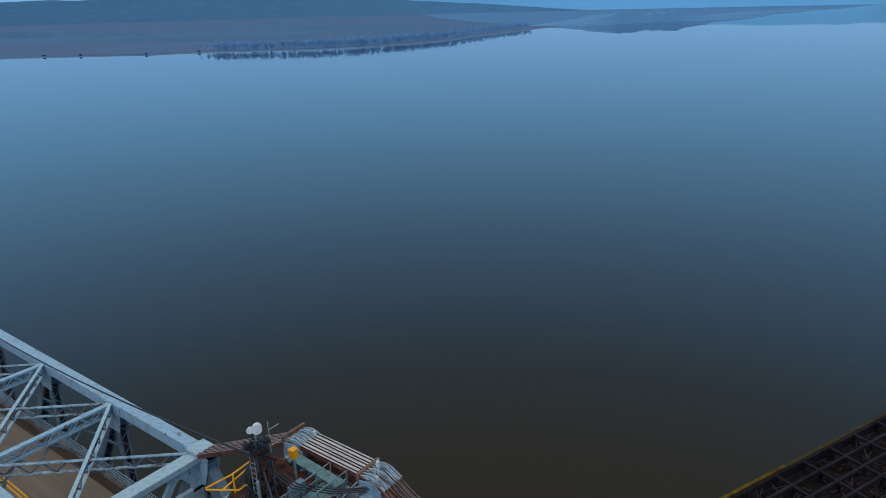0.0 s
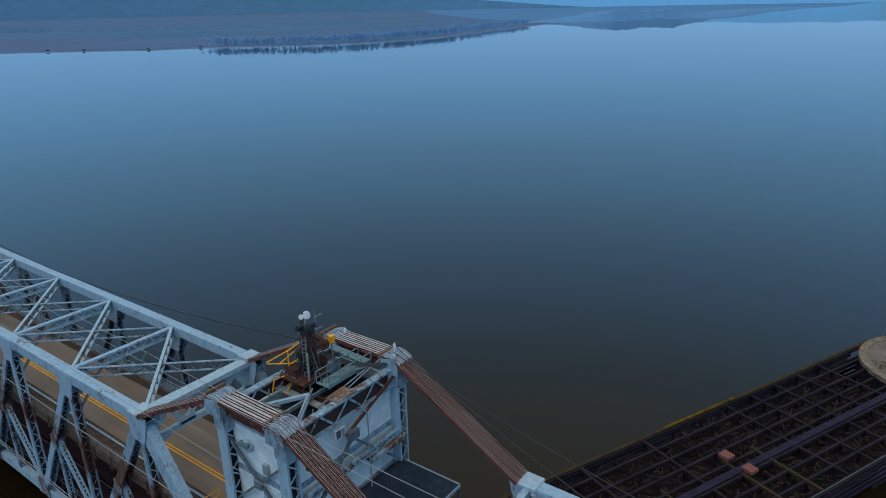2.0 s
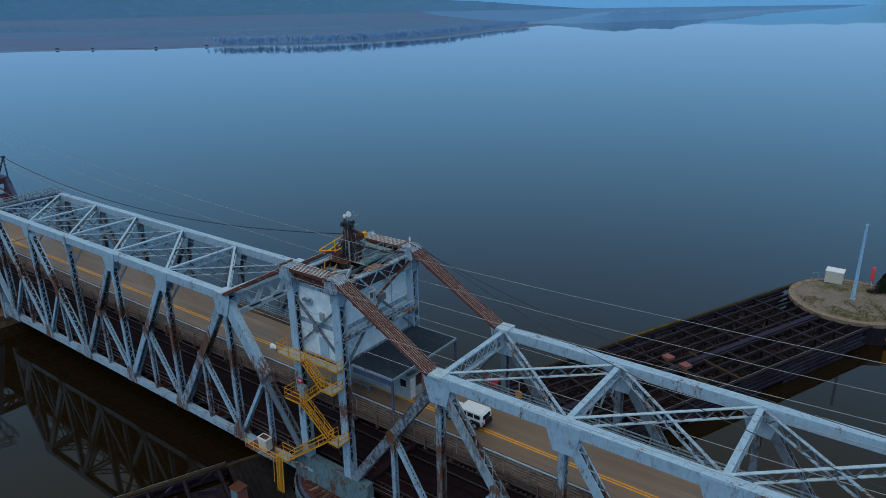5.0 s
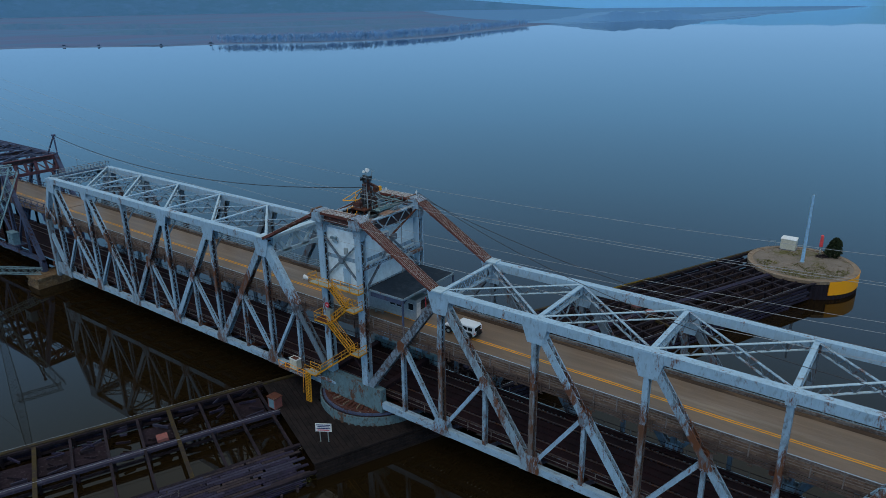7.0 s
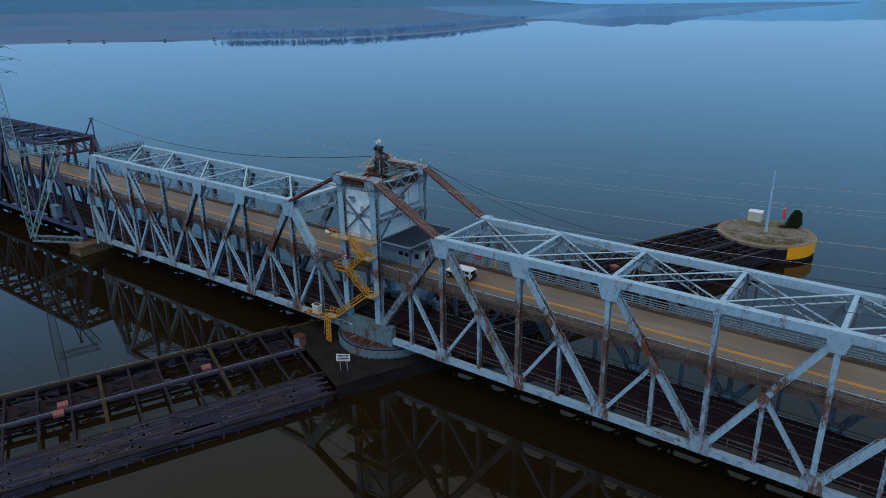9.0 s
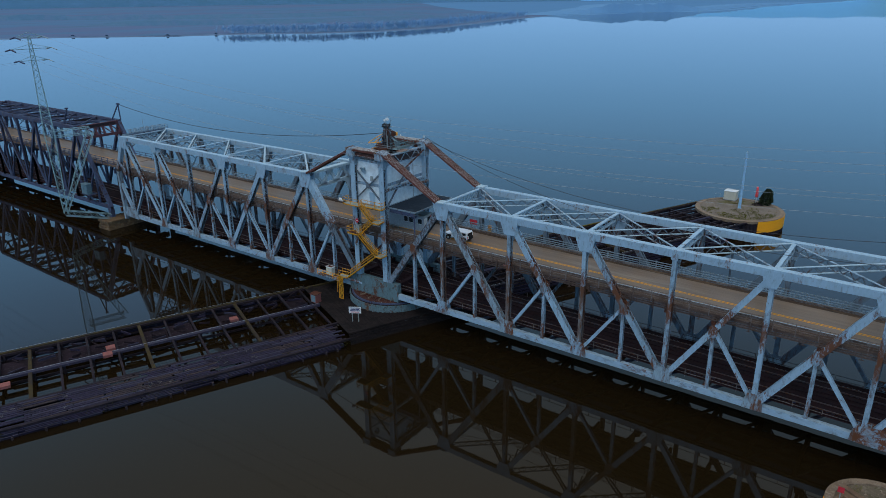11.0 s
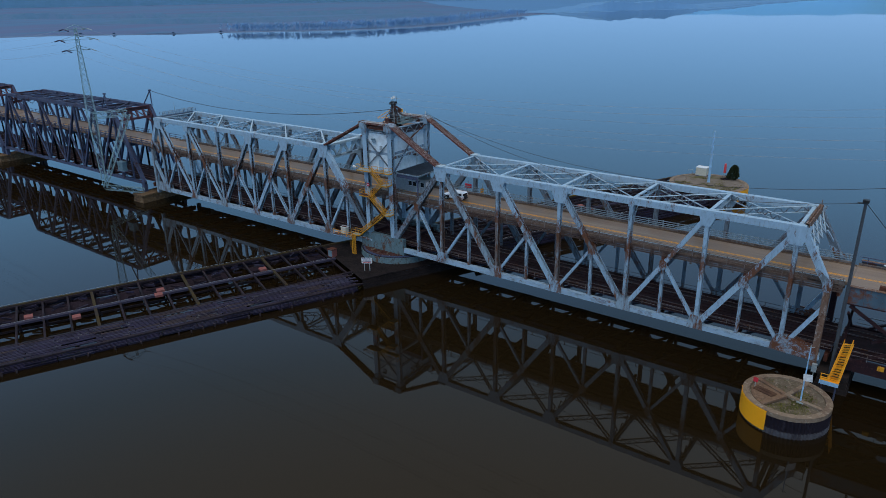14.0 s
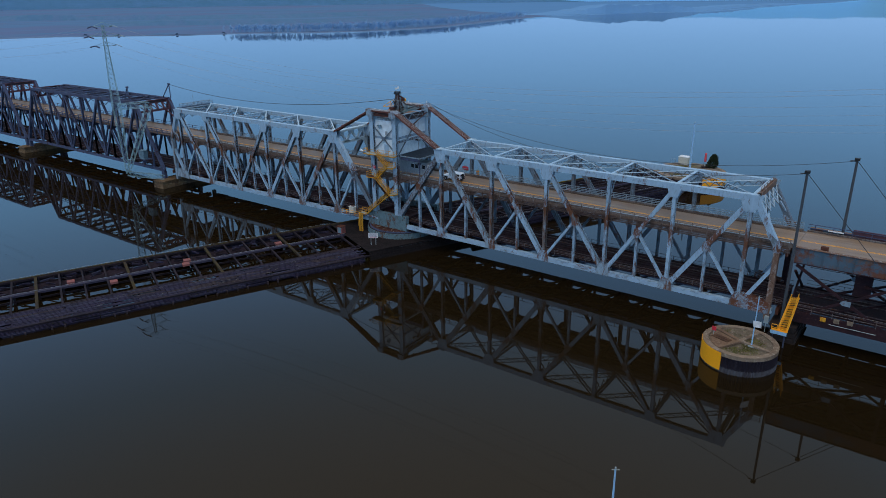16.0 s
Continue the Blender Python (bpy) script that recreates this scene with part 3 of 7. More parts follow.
def truss_arm(y, s):
    """One arm of one truss: s is 1 towards +x and -1 towards -x."""
    ZT = ARM_TOP[s]
    N = ARM_NODES[s]

    def P(x, z):
        return (s * x, y, z)

    # chords
    part("top_chord", Shape().laced(P(13.6, ZT), P(74.3, ZT), 0.95, 0.95, cover=(1 if s > 0 else -1), pitch=1.0), paint, swing, "broad riveted top chord with rust spots")
    part("bottom_chord", Shape().laced(P(3.2, ZB), P(78.6, ZB), 0.85, 0.7, cover=(1 if s > 0 else -1), pitch=0.9), paint_chord, swing)
    for k, x in enumerate(N):
        # far-side posts take the darkened paint in place of shade under the road
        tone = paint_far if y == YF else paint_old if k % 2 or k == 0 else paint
        if y == YN and s > 0 and k < 3:
            # rust-brown below the roadway
            laced("post", P(x, ZT - 0.3), P(x, 15.2 + 0.5 * k), 0.55, 0.8, tone)
            laced("post", P(x, 15.2 + 0.5 * k), P(x, ZB), 0.55, 0.8, paint_brown, label="rust-brown lower post")
        else:
            laced("post", P(x, ZT - 0.3), P(x, ZB), 0.55, 0.8, tone)

    def panel(top, foot, hanger_to, w=0.75, mat=paint):
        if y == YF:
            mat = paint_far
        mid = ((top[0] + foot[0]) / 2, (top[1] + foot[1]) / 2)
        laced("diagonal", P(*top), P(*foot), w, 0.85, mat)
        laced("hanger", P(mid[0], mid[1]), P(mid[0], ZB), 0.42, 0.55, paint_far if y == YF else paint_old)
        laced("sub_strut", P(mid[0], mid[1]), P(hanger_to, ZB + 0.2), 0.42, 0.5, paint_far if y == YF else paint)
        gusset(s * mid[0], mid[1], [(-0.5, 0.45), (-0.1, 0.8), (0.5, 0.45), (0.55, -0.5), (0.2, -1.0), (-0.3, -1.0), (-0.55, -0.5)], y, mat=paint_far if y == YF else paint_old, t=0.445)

    if s > 0:
        panel((N[0], ZT - 0.2), (3.5, 7.8), N[0], 0.95, paint_mottled)
    else:
        # a broad plated strut down to the roadway, then a narrower laced one to the pier
        mid = (9.1, 15.9)
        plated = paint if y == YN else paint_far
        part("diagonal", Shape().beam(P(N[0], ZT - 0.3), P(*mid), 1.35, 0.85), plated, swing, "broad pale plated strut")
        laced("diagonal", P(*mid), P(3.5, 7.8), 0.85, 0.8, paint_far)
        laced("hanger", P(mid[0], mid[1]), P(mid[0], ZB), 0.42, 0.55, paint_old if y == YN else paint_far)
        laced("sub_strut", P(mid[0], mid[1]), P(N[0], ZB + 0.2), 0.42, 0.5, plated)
        gusset(-mid[0], mid[1], [(-0.6, 0.7), (0.6, 0.4), (0.7, -0.6), (0.2, -1.2), (-0.4, -1.2), (-0.7, -0.4)], y, mat=paint_mottled, t=0.445)
    panel((N[0], ZT - 0.2), (N[1], ZB), N[0], 0.95, paint_rusty if s > 0 else paint_old)
    panel((N[1], ZT - 0.2), (N[2], ZB), N[1], 0.8)
    panel((N[2], ZT - 0.2), (N[3], ZB), N[2], 0.7, paint_old)
    panel((N[4], ZT - 0.2), (N[3], ZB), N[4], 0.65)
    panel((N[5], ZT - 0.2), (N[4], ZB), N[5], 0.8)
    # end post, bent at road height
    knee = (78.0, 16.3)
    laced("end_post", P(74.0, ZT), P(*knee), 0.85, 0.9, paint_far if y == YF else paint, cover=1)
    part("end_post", Shape().beam(P(78.0, 16.6), P(78.0, 4.6), 0.8, 0.9), (rust_pale if y == YN else maroon_steel) if s > 0 else paint_rusty, swing, "rusted lower end post")
    solid("sub_strut", P(N[5] + 0.5, ZB + 0.5), P(78.0, 13.4), 0.55, 0.6)
    gusset(s * 76.4, 16.6, [(-0.3, 1.9), (0.35, 1.9), (2.1, 0.4), (2.1, -1.0), (1.1, -1.0), (0.9, 0.2)], y, mat=paint_old, t=0.485)
    gusset(s * (N[5] + 1.6), ZB + 0.2, [(-1.6, 1.7), (0.2, 1.8), (1.4, 1.3), (3.0, 1.2), (3.1, -0.75), (-2.0, -0.6)], y, mat=rust_patch if s > 0 else paint_rusty, t=0.485)
    # gusset plates at the nodes
    for k, x in enumerate(N):
        if k == 3:
            shape_t = [(-0.5, 0.4), (0.5, 0.4), (0.4, -0.8), (-0.4, -0.8)]
        else:
            shape_t = [(-1.5, 0.4), (1.6, 0.4), (1.45, -0.5), (1.0, -2.2), (-0.7, -2.2), (-1.3, -0.5)]
        if k == 4:
            shape_t = [(p * 0.78, q * 0.8) for p, q in shape_t]
        gusset(s * x, ZT, [(s * p, q) for p, q in shape_t] if k < 3 else [(-s * p, q) for p, q in shape_t], y, t=0.5)
        gusset(s * x, ZB, [(-1.15, 0.42), (-0.7, 1.75), (0.7, 1.75), (1.15, 0.42), (1.2, -0.4), (-1.2, -0.4)], y, mat=paint_rusty if k in (1, 3, 4) else paint_old, t=0.43)


for y in (YN, YF):
    for s in (-1, 1):
        truss_arm(y, s)

# top bracing: struts across and crossed diagonals between the top chords
for s in (-1, 1):
    ZT = ARM_TOP[s]
    for k, x in enumerate(ARM_NODES[s]):
        if s < 0 and k == 0:
            continue
        deep = 1.6 if k in (0, 5) else 1.0
        laced("top_strut", (s * x, YN + 0.4, ZT - deep / 2 + 0.4), (s * x, YF - 0.4, ZT - deep / 2 + 0.4), 0.5, deep, paint, (0, 0, 1), pitch=0.9, core=False)
    for a, b in zip(ARM_NODES[s], ARM_NODES[s][1:]):
        lattice_girder("lateral_brace", (s * a, YN + 0.4, ZT + 0.42), (s * b, YF - 0.4, ZT + 0.42), 0.85, paint_pale)
        lattice_girder("lateral_brace", (s * b, YN + 0.4, ZT + 0.33), (s * a, YF - 0.4, ZT + 0.33), 0.85, paint_old)

# portals at the ends, in the slope of the end posts
for s in (-1, 1):
    ZT = ARM_TOP[s]
    for (x0, z0), (x1, z1), m in (((74.3, ZT + 0.3), (74.7, ZT - 0.3), rust_pale if s > 0 else paint_dim),):
        part("portal_strut", Shape().laced((s * x0, YN + 0.3, z0), (s * x0, YF - 0.3, z0), 0.9, 0.5, (1, 0, 0), pitch=0.8, core=False), m, swing, "rust-red portal strut" if s > 0 else "")
    lo = (s * 75.7, ZT - 2.5)
    part("portal_strut", Shape().beam((lo[0], YN + 0.3, lo[1]), (lo[0], YF - 0.3, lo[1]), 0.3, 0.35), paint, swing)
    wide = (YF - YN - 0.8) / 4
    for i in range(4):
        ya = YN + 0.4 + i * wide
        for p, q in (((ya, 0), (ya + wide, 1)), ((ya, 1), (ya + wide, 0))):
            pt = [(s * 74.55, y, ZT - 0.1) if u else (lo[0], y, lo[1]) for y, u in (p, q)]
            part("portal_brace", Shape().beam(pt[0], pt[1], 0.18, 0.16, (1, 0, 0)), paint_pale, swing)
        part("portal_brace", Shape().beam((s * 74.55, ya, ZT - 0.1), (lo[0], ya, lo[1]), 0.16, 0.16, (0, 1, 0)), paint, swing)
    for a, c in ((YN + 0.3, YN + 1.6), (YF - 0.3, YF - 1.6)):
        part("knee_brace", Shape().beam((s * 76.6, a, ZT - 4.4), (lo[0], c, lo[1]), 0.2, 0.25, (1, 0, 0)), paint, swing)

# inspection walk with a braced railing and a slim aerial over the far end
ZL = ARM_TOP[-1] + 0.5
part("end_walk", Shape().box(-75.0, -73.8, YN + 1.6, YF + 0.3, ZL - 0.06, ZL), dark_steel, swing)
for xr in (-75.0, -73.8):
    for z in (0.5, 0.95):
        part("hand_rail", Shape().tube((xr, YN + 1.6, ZL + z), (xr, YF + 0.3, ZL + z), 0.045, 6), galv_old, swing)
    for i in range(9):
        yr = YN + 1.6 + i * (YF - YN - 1.3) / 8
        part("rail_post", Shape().tube((xr, yr, ZL), (xr, yr, ZL + 0.95), 0.045, 6), dark_steel, swing)
for i in range(4):
    y0_, y1_ = YN + 0.5 + i * 2.5, YN + 3.0 + i * 2.5
    part("portal_brace", Shape().beam((-74.4, y0_, ZL - 0.2), (-74.4, y1_, ZL - 1.5), 0.2, 0.2, (1, 0, 0)).beam((-74.4, y0_, ZL - 1.5), (-74.4, y1_, ZL - 0.2), 0.2, 0.2, (1, 0, 0)), dark_steel, swing)
part("aerial", Shape().tube((-74.4, 1.2, ZL), (-74.4, 1.2, ZL + 2.9), 0.05, 6, 0.03), galv_old, swing)

# arched sway frame next to the tower
ZT = ARM_TOP[-1]
SX = -NODES[0]
for z, w, across in ((ZT + 0.1, 0.45, 1.15), (ZT - 2.6, 0.55, 0.4)):
    part("sway_strut", Shape().beam((SX, YN + 0.4, z), (SX, YF - 0.4, z), across, w, (0, 0, 1)), paint_pale, swing, "broad pale sway strut")
for i in range(3):
    ya = YN + 0.45 + i * 3.35
    for p, q in (((ya, ZT - 2.5), (ya + 1.67, ZT - 0.3)), ((ya + 1.67, ZT - 0.3), (ya + 3.35, ZT - 2.5))):
        part("sway_brace", Shape().beam((SX, *p), (SX, *q), 0.5, 0.3, (1, 0, 0)), paint_pale, swing)
        part("sway_gusset", Shape().frame_box(Vector((SX, q[0], q[1] + (0.25 if q[1] < ZT - 1 else -0.25))), Vector((0.2, 0, 0)), Vector((0, 0.75, 0)), Vector((0, 0, 0.3))), paint_pale, swing)
for a, c in ((YN + 0.3, YN + 2.0), (YF - 0.3, YF - 2.0)):
    part("knee_plate", Shape().add([(SX + o, *p) for o in (-0.15, 0.15) for p in ((a, ZT - 5.4), (a, ZT - 2.6), (c + (c - a) * 0.5, ZT - 2.6), (c - (c - a) * 0.35, ZT - 3.3))], [(0, 1, 2, 3), (7, 6, 5, 4), (0, 4, 5, 1), (1, 5, 6, 2), (2, 6, 7, 3), (3, 7, 4, 0)]), paint_pale, swing)

# sway frames hanging under the top struts
for s in (-1, 1):
    ZT = ARM_TOP[s]
    for x in ARM_NODES[s][1:5]:
        for i in range(4):
            ya = YN + 0.6 + i * 2.44
            part("sway_brace", Shape().beam((s * x, ya, ZT - 0.7), (s * x, ya + 1.22, ZT - 1.9), 0.12, 0.16, (1, 0, 0)), paint_dim, swing)
            part("sway_brace", Shape().beam((s * x, ya + 1.22, ZT - 1.9), (s * x, ya + 2.44, ZT - 0.7), 0.12, 0.16, (1, 0, 0)), paint_dim, swing)
        part("sway_strut", Shape().beam((s * x, YN + 0.4, ZT - 1.95), (s * x, YF - 0.4, ZT - 1.95), 0.2, 0.2), paint_dim, swing)
        for a, c in ((YN + 0.3, YN + 1.9), (YF - 0.3, YF - 1.9)):
            part("knee_brace", Shape().beam((s * x, a, ZT - 3.9), (s * x, c, ZT - 2.0), 0.16, 0.2, (1, 0, 0)), paint_dim, swing)

# road deck: slab, kerbs, lane lines, walkway and floor beams
road_l, road_r = -2.4, 5.4
LANE = 0.05
part("road_slab", Shape().box(-80.2, 80.2, road_l, road_r, ROAD - 0.3, ROAD), road_top, swing, "worn tan-brown roadway surface")
part("kerb", Shape().box(-END, END, road_l - 0.25, road_l, ROAD - 0.5, ROAD + 0.25), kerb_mat, swing)
part("kerb", Shape().box(-END, END, road_r, road_r + 0.3, ROAD - 0.5, ROAD + 0.25), kerb_mat, swing)
for o in (-0.16, 0.16):
    part("lane_line", Shape().box(-END, END, LANE + o - 0.075, LANE + o + 0.075, ROAD + 0.004, ROAD + 0.008), yellow_line, swing)
for y0, y1 in ((road_l, road_l + 0.35), (road_r - 0.75, road_r)):
    part("gutter_dirt", Shape().box(-80.1, 80.1, y0, y1, ROAD + 0.004, ROAD + 0.008), gutter, swing)
board = Shape().box(-2.2, 2.2, -0.155, 0.155, -0.06, 0.0).mesh("board", plank_mat)
for i in range(36):
    for j in range(4):
        x = -79.0 + 4.45 * i + (j % 2) * 0.8
        if x + 2.2 < END:
            piece("board", board, swing, pose(x, -2.82 - 0.33 * j, ROAD - 0.02 + random.uniform(-0.02, 0.02), random.uniform(-1.5, 1.5), 0, random.uniform(-0.2, 0.2)))
beam_x = sorted({s * x for s in (-1, 1) for x in [3.2, 8.9] + NODES + [(a + b) / 2 for a, b in zip(NODES, NODES[1:])] + [END - 0.4]})
for x in beam_x:
    part("road_floor_beam", Shape().box(x - 0.2, x + 0.2, YN + 0.35, YF - 0.35, ROAD - 1.5, ROAD - 0.5), rust, swing)
    part("track_floor_beam", Shape().box(x - 0.22, x + 0.22, YN + 0.3, YF - 0.3, ZB - 0.6, ZB + 0.55), rust, swing)
for o in (-3.0, -1.0, 1.0, 3.0):
    part("stringer", Shape().box(-END, END, YC + o - 0.12, YC + o + 0.12, ROAD - 0.95, ROAD - 0.32), rust, swing)
    part("stringer", Shape().box(-END, END, YC + o - 0.15, YC + o + 0.15, ZB + 0.05, ZB + 0.72), dark_steel, swing)
for a, b in zip(beam_x, beam_x[1:]):
    part("bottom_lateral", Shape().laced((a, YN + 0.4, ZB - 0.3), (b, YF - 0.4, ZB - 0.3), 0.3, 0.35, (0, 0, 1), pitch=0.7), dark_steel, swing)

# railway on the lower deck
part("track_walkway", Shape().box(-END, END, -3.7, -2.75, ZB + 0.96, ZB + 1.02), tie_mat, swing)
for ya, yb in ((-2.28, -0.97), (3.17, 4.48)):
    part("track_walkway", Shape().box(-END, END, ya, yb, ZB + 0.955, ZB + 0.985), tie_mat, swing)
part("track_walkway", Shape().box(-END, END, -0.55, 2.75, ZB + 0.96, ZB + 1.02), tie_mat, swing)
part("track_walkway", Shape().box(-END, END, 4.95, 5.9, ZB + 0.96, ZB + 1.02), tie_mat, swing)
tie = Shape().box(-0.13, 0.13, -4.1, 4.1, -0.1, 0.1).mesh("railway_tie", tie_mat)
for i in range(268):
    x = -79.4 + 0.595 * i
    piece("railway_tie", tie, swing, pose(x, YC + random.uniform(-0.06, 0.06), ZB + 0.84, 0, 0, random.uniform(-0.5, 0.5)))
for yr in (-2.35, -0.9, 3.1, 4.55, -3.3, 0.6, 1.7, 5.5):
    wide = 0.08 if yr in (-2.35, -0.9, 3.1, 4.55) else 0.12
    part("rail", Shape().box(-END, END, yr - wide / 2, yr + wide / 2, ZB + 0.94, ZB + 1.1), rail_steel if wide < 0.1 else tie_mat, swing)

# railings
rail_post = Shape().box(-0.05, 0.05, -0.05, 0.05, -0.4, 1.15).mesh("rail_post", rail_brown)
far_post = Shape().box(-0.07, 0.07, -0.06, 0.06, -0.6, 1.3).mesh("rail_post", paint_dim)
for i in range(66):
    x = -79 + 2.43 * i
    piece("rail_post", rail_post, swing, pose(x + 0.6, -4.0 + random.uniform(-0.03, 0.03), ROAD, random.uniform(-2, 2)))
    piece("rail_post", far_post, swing, pose(x, 5.82, ROAD))
part("guard_rail", Shape().box(-END, END, -2.69, -2.58, ROAD + 0.25, ROAD + 0.33), paint_pale, swing)
for z in (0.3, 0.57, 0.84, 1.1):
    part("hand_rail", Shape().box(-END, END, -4.02, -3.98, ROAD + z, ROAD + z + 0.05), rail_brown, swing)
part("deck_fascia", Shape().box(-END, END, -4.02, -3.94, ROAD - 0.4, ROAD - 0.08), side_board, swing)
for k, z in enumerate((0.58, 0.86)):
    part("side_board", Shape().box(-END, END, -4.05 - 0.03 * (k % 2), -3.98, ROAD - z - 0.11, ROAD - z + 0.09), side_board, swing)
side_bracket = Shape().box(-0.06, 0.06, -0.08, 0.08, -1.2, 0.1).box(-0.22, 0.22, -0.05, 0.05, -1.22, -1.14).mesh("side_bracket", side_board)
for i in range(54):
    piece("side_bracket", side_bracket, swing, pose(-78.6 + 2.95 * i, -4.13, ROAD, random.uniform(-1.5, 1.5)))
for z in (0.2, 0.5, 0.8, 1.15):
    part("guard_rail", Shape().box(-END, END, 5.74, 5.78, ROAD + z, ROAD + z + 0.13), rail_paint, swing)
low_post = Shape().box(-0.04, 0.04, -0.04, 0.04, 0, 1.1).mesh("rail_post", rail_brown)
for i in range(50):
    piece("rail_post", low_post, swing, pose(-78 + 3.2 * i, YN + 0.8, ZB + 0.7))
    piece("rail_post", low_post, swing, pose(-78 + 3.2 * i, YF - 0.8, ZB + 0.7))
for yr in (YN + 0.8, YF - 0.8):
    for z in (1.2, 1.75):
        part("hand_rail", Shape().box(-END, END, yr - 0.025, yr + 0.025, ZB + z, ZB + z + 0.05), rail_brown if yr < 0 else maroon_steel, swing)

# ---- tower over the pivot ----
LEG = 3.1
TOP = 29.4
MAST = 30.0
for y in (YN, YF):
    for s in (-1, 1):
        laced("tower_leg", (s * LEG, y, ZB + 2.2), (s * LEG, y, TOP), 0.95, 1.0, paint, (0, 1, 0), pitch=0.8)
        part("saddle", Shape().plate([(s * LEG - 0.75, TOP - 0.4), (s * LEG + 0.75, TOP - 0.4), (s * LEG + 0.7, TOP + 0.4), (s * LEG + 0.25, TOP + 0.7), (s * LEG - 0.25, TOP + 0.7), (s * LEG - 0.7, TOP + 0.45)], y - 0.7, y + 0.7), paint_old, swing, "blue-grey cast saddle")
        part("leg_cap", Shape().box(s * LEG - 0.56, s * LEG + 0.56, y - 0.56, y + 0.56, TOP - 1.6, TOP - 0.42), paint_old, swing, "rust-stained blue-grey leg head")
    # link bars on edge: level between the saddles, then down to the first top node
    def link(p, q, tone):
        sh = Shape().beam(p, q, 0.36, 0.065)
        # a paler strip along the top edge of each bar
        before = len(sh.f)
        up = Vector((0, 0, 0.183))
        sh.beam(Vector(p) + up, Vector(q) + up, 0.03, 0.08)
        part("link_bar", sh.second(before), tone, swing, "", link_edge)

    for i in range(10):
        o = -0.72 + 0.16 * i
        tone = (rust_red, rust_bar, rust_dark, rust_red, rust_dark)[i % 5]
        dz = 0.05 * math.sin(i * 2.1)
        link((-LEG + 0.5, y + o, TOP + 0.72 + dz), (LEG - 0.5, y + o, TOP + 0.72 + dz), tone)
        for s in (-1, 1):
            link((s * (LEG + 0.5), y + o, TOP + 0.6 + dz), (s * 14.1, y + o, ARM_TOP[s] + 0.48 + dz), tone)
            # the bar ends bend over the saddle, painted and worn pale
            bend = [(LEG - 0.75, 0.78), (LEG - 0.45, 0.9), (LEG - 0.1, 0.97), (LEG + 0.25, 0.92), (LEG + 0.55, 0.78), (LEG + 0.95, 0.56)]
            sh = Shape()
            for (xa, za), (xb, zb) in zip(bend, bend[1:]):
                sh.beam((s * xa, y + o, TOP + za + dz), (s * xb, y + o, TOP + zb + dz), 0.22, 0.06)
            part("saddle_bar", sh, saddle_pale, swing, "pale worn bar end bent over the saddle")
    for s in (-1, 1):
        ZT = ARM_TOP[s]
        for u in (0.25, 0.5, 0.75):
            cx, cz = s * (LEG + u * (14.1 - LEG)), TOP + 0.75 + u * (ZT - 0.2 - TOP)
            part("link_spacer", Shape().beam((cx, y - 0.8, cz - 0.1), (cx, y + 0.8, cz - 0.1), 0.22, 0.22, (1, 0, 0)), rust, swing)
        part("link_head", Shape().box(s * 14.75 - 0.75, s * 14.75 + 0.75, y - 0.75, y + 0.75, ZT + 0.42, ZT + 0.62), paint_pale, swing, "pale cap plate over the link ends")
    for s in (-1, 1):
        part("saddle_flange", Shape().box(s * LEG - 0.98, s * LEG - 0.78, y - 0.92, y + 0.92, TOP + 0.55, TOP + 1.02), rust_pale, swing, "rust-stained flange across the saddle")
        part("saddle_cheek", Shape().plate([(s * LEG - 0.9, TOP - 0.4), (s * LEG + 0.9, TOP - 0.4), (s * LEG + 0.8, TOP + 0.5), (s * LEG + 0.2, TOP + 0.8), (s * LEG - 0.8, TOP + 0.65)], y - 0.9, y - 0.83), paint_old, swing)
        part("saddle_cheek", Shape().plate([(s * LEG - 0.9, TOP - 0.4), (s * LEG + 0.9, TOP - 0.4), (s * LEG + 0.8, TOP + 0.5), (s * LEG + 0.2, TOP + 0.8), (s * LEG - 0.8, TOP + 0.65)], y + 0.83, y + 0.9), paint_old, swing)
    part("saddle_beam", Shape().box(-LEG + 0.8, LEG - 0.8, y - 0.45, y + 0.45, TOP - 0.3, TOP + 0.3), rust_dark, swing)
    # cross bracing on the sides of the tower
    for a, c in (((-LEG, 21.6), (LEG, 27.2)), ((-LEG, 27.2), (LEG, 21.6))):
        part("tower_brace", Shape().laced((a[0], y - 0.1, a[1]), (c[0], y - 0.1, c[1]), 0.18, 0.24, pitch=0.4), paint_far, swing)
    for a, c in (((-LEG, 9.5), (LEG, 15.2)), ((-LEG, 15.2), (LEG, 9.5))):
        part("tower_brace", Shape().laced((a[0], y, a[1]), (c[0], y, c[1]), 0.4, 0.3, pitch=0.5), maroon_steel, swing)
for s in (-1, 1):
    x = s * LEG
    part("tower_girder", Shape().laced((x, YN + 0.4, TOP - 0.7), (x, YF - 0.4, TOP - 0.7), 0.6, 1.5, (0, 0, 1), pitch=1.3, bar=0.16), paint_old, swing)
    for a, c in ((YN, YC), (YF, YC)):
        part("tower_brace", Shape().laced((x + s * 0.35, a, 20.9), (x + s * 0.35, c + (0.4 if a < c else -0.4), 26.6), 0.2, 0.22, (1, 0, 0), pitch=0.4), paint_far, swing)
    part("tower_brace", Shape().beam((x + s * 0.3, YC - 0.5, 26.6), (x + s * 0.3, YF, 29.2), 0.16, 0.2, (1, 0, 0)), rust, swing)
    part("tower_strut", Shape().laced((x + s * 0.35, YN, 24.0), (x + s * 0.35, YF, 24.0), 0.3, 0.5, (0, 0, 1), pitch=0.6), paint_old, swing)
    part("brace_hub", Shape().box(x + s * 0.5 - 0.2, x + s * 0.5 + 0.2, YC - 0.45, YC + 0.45, 26.2, 26.9), paint_far, swing)

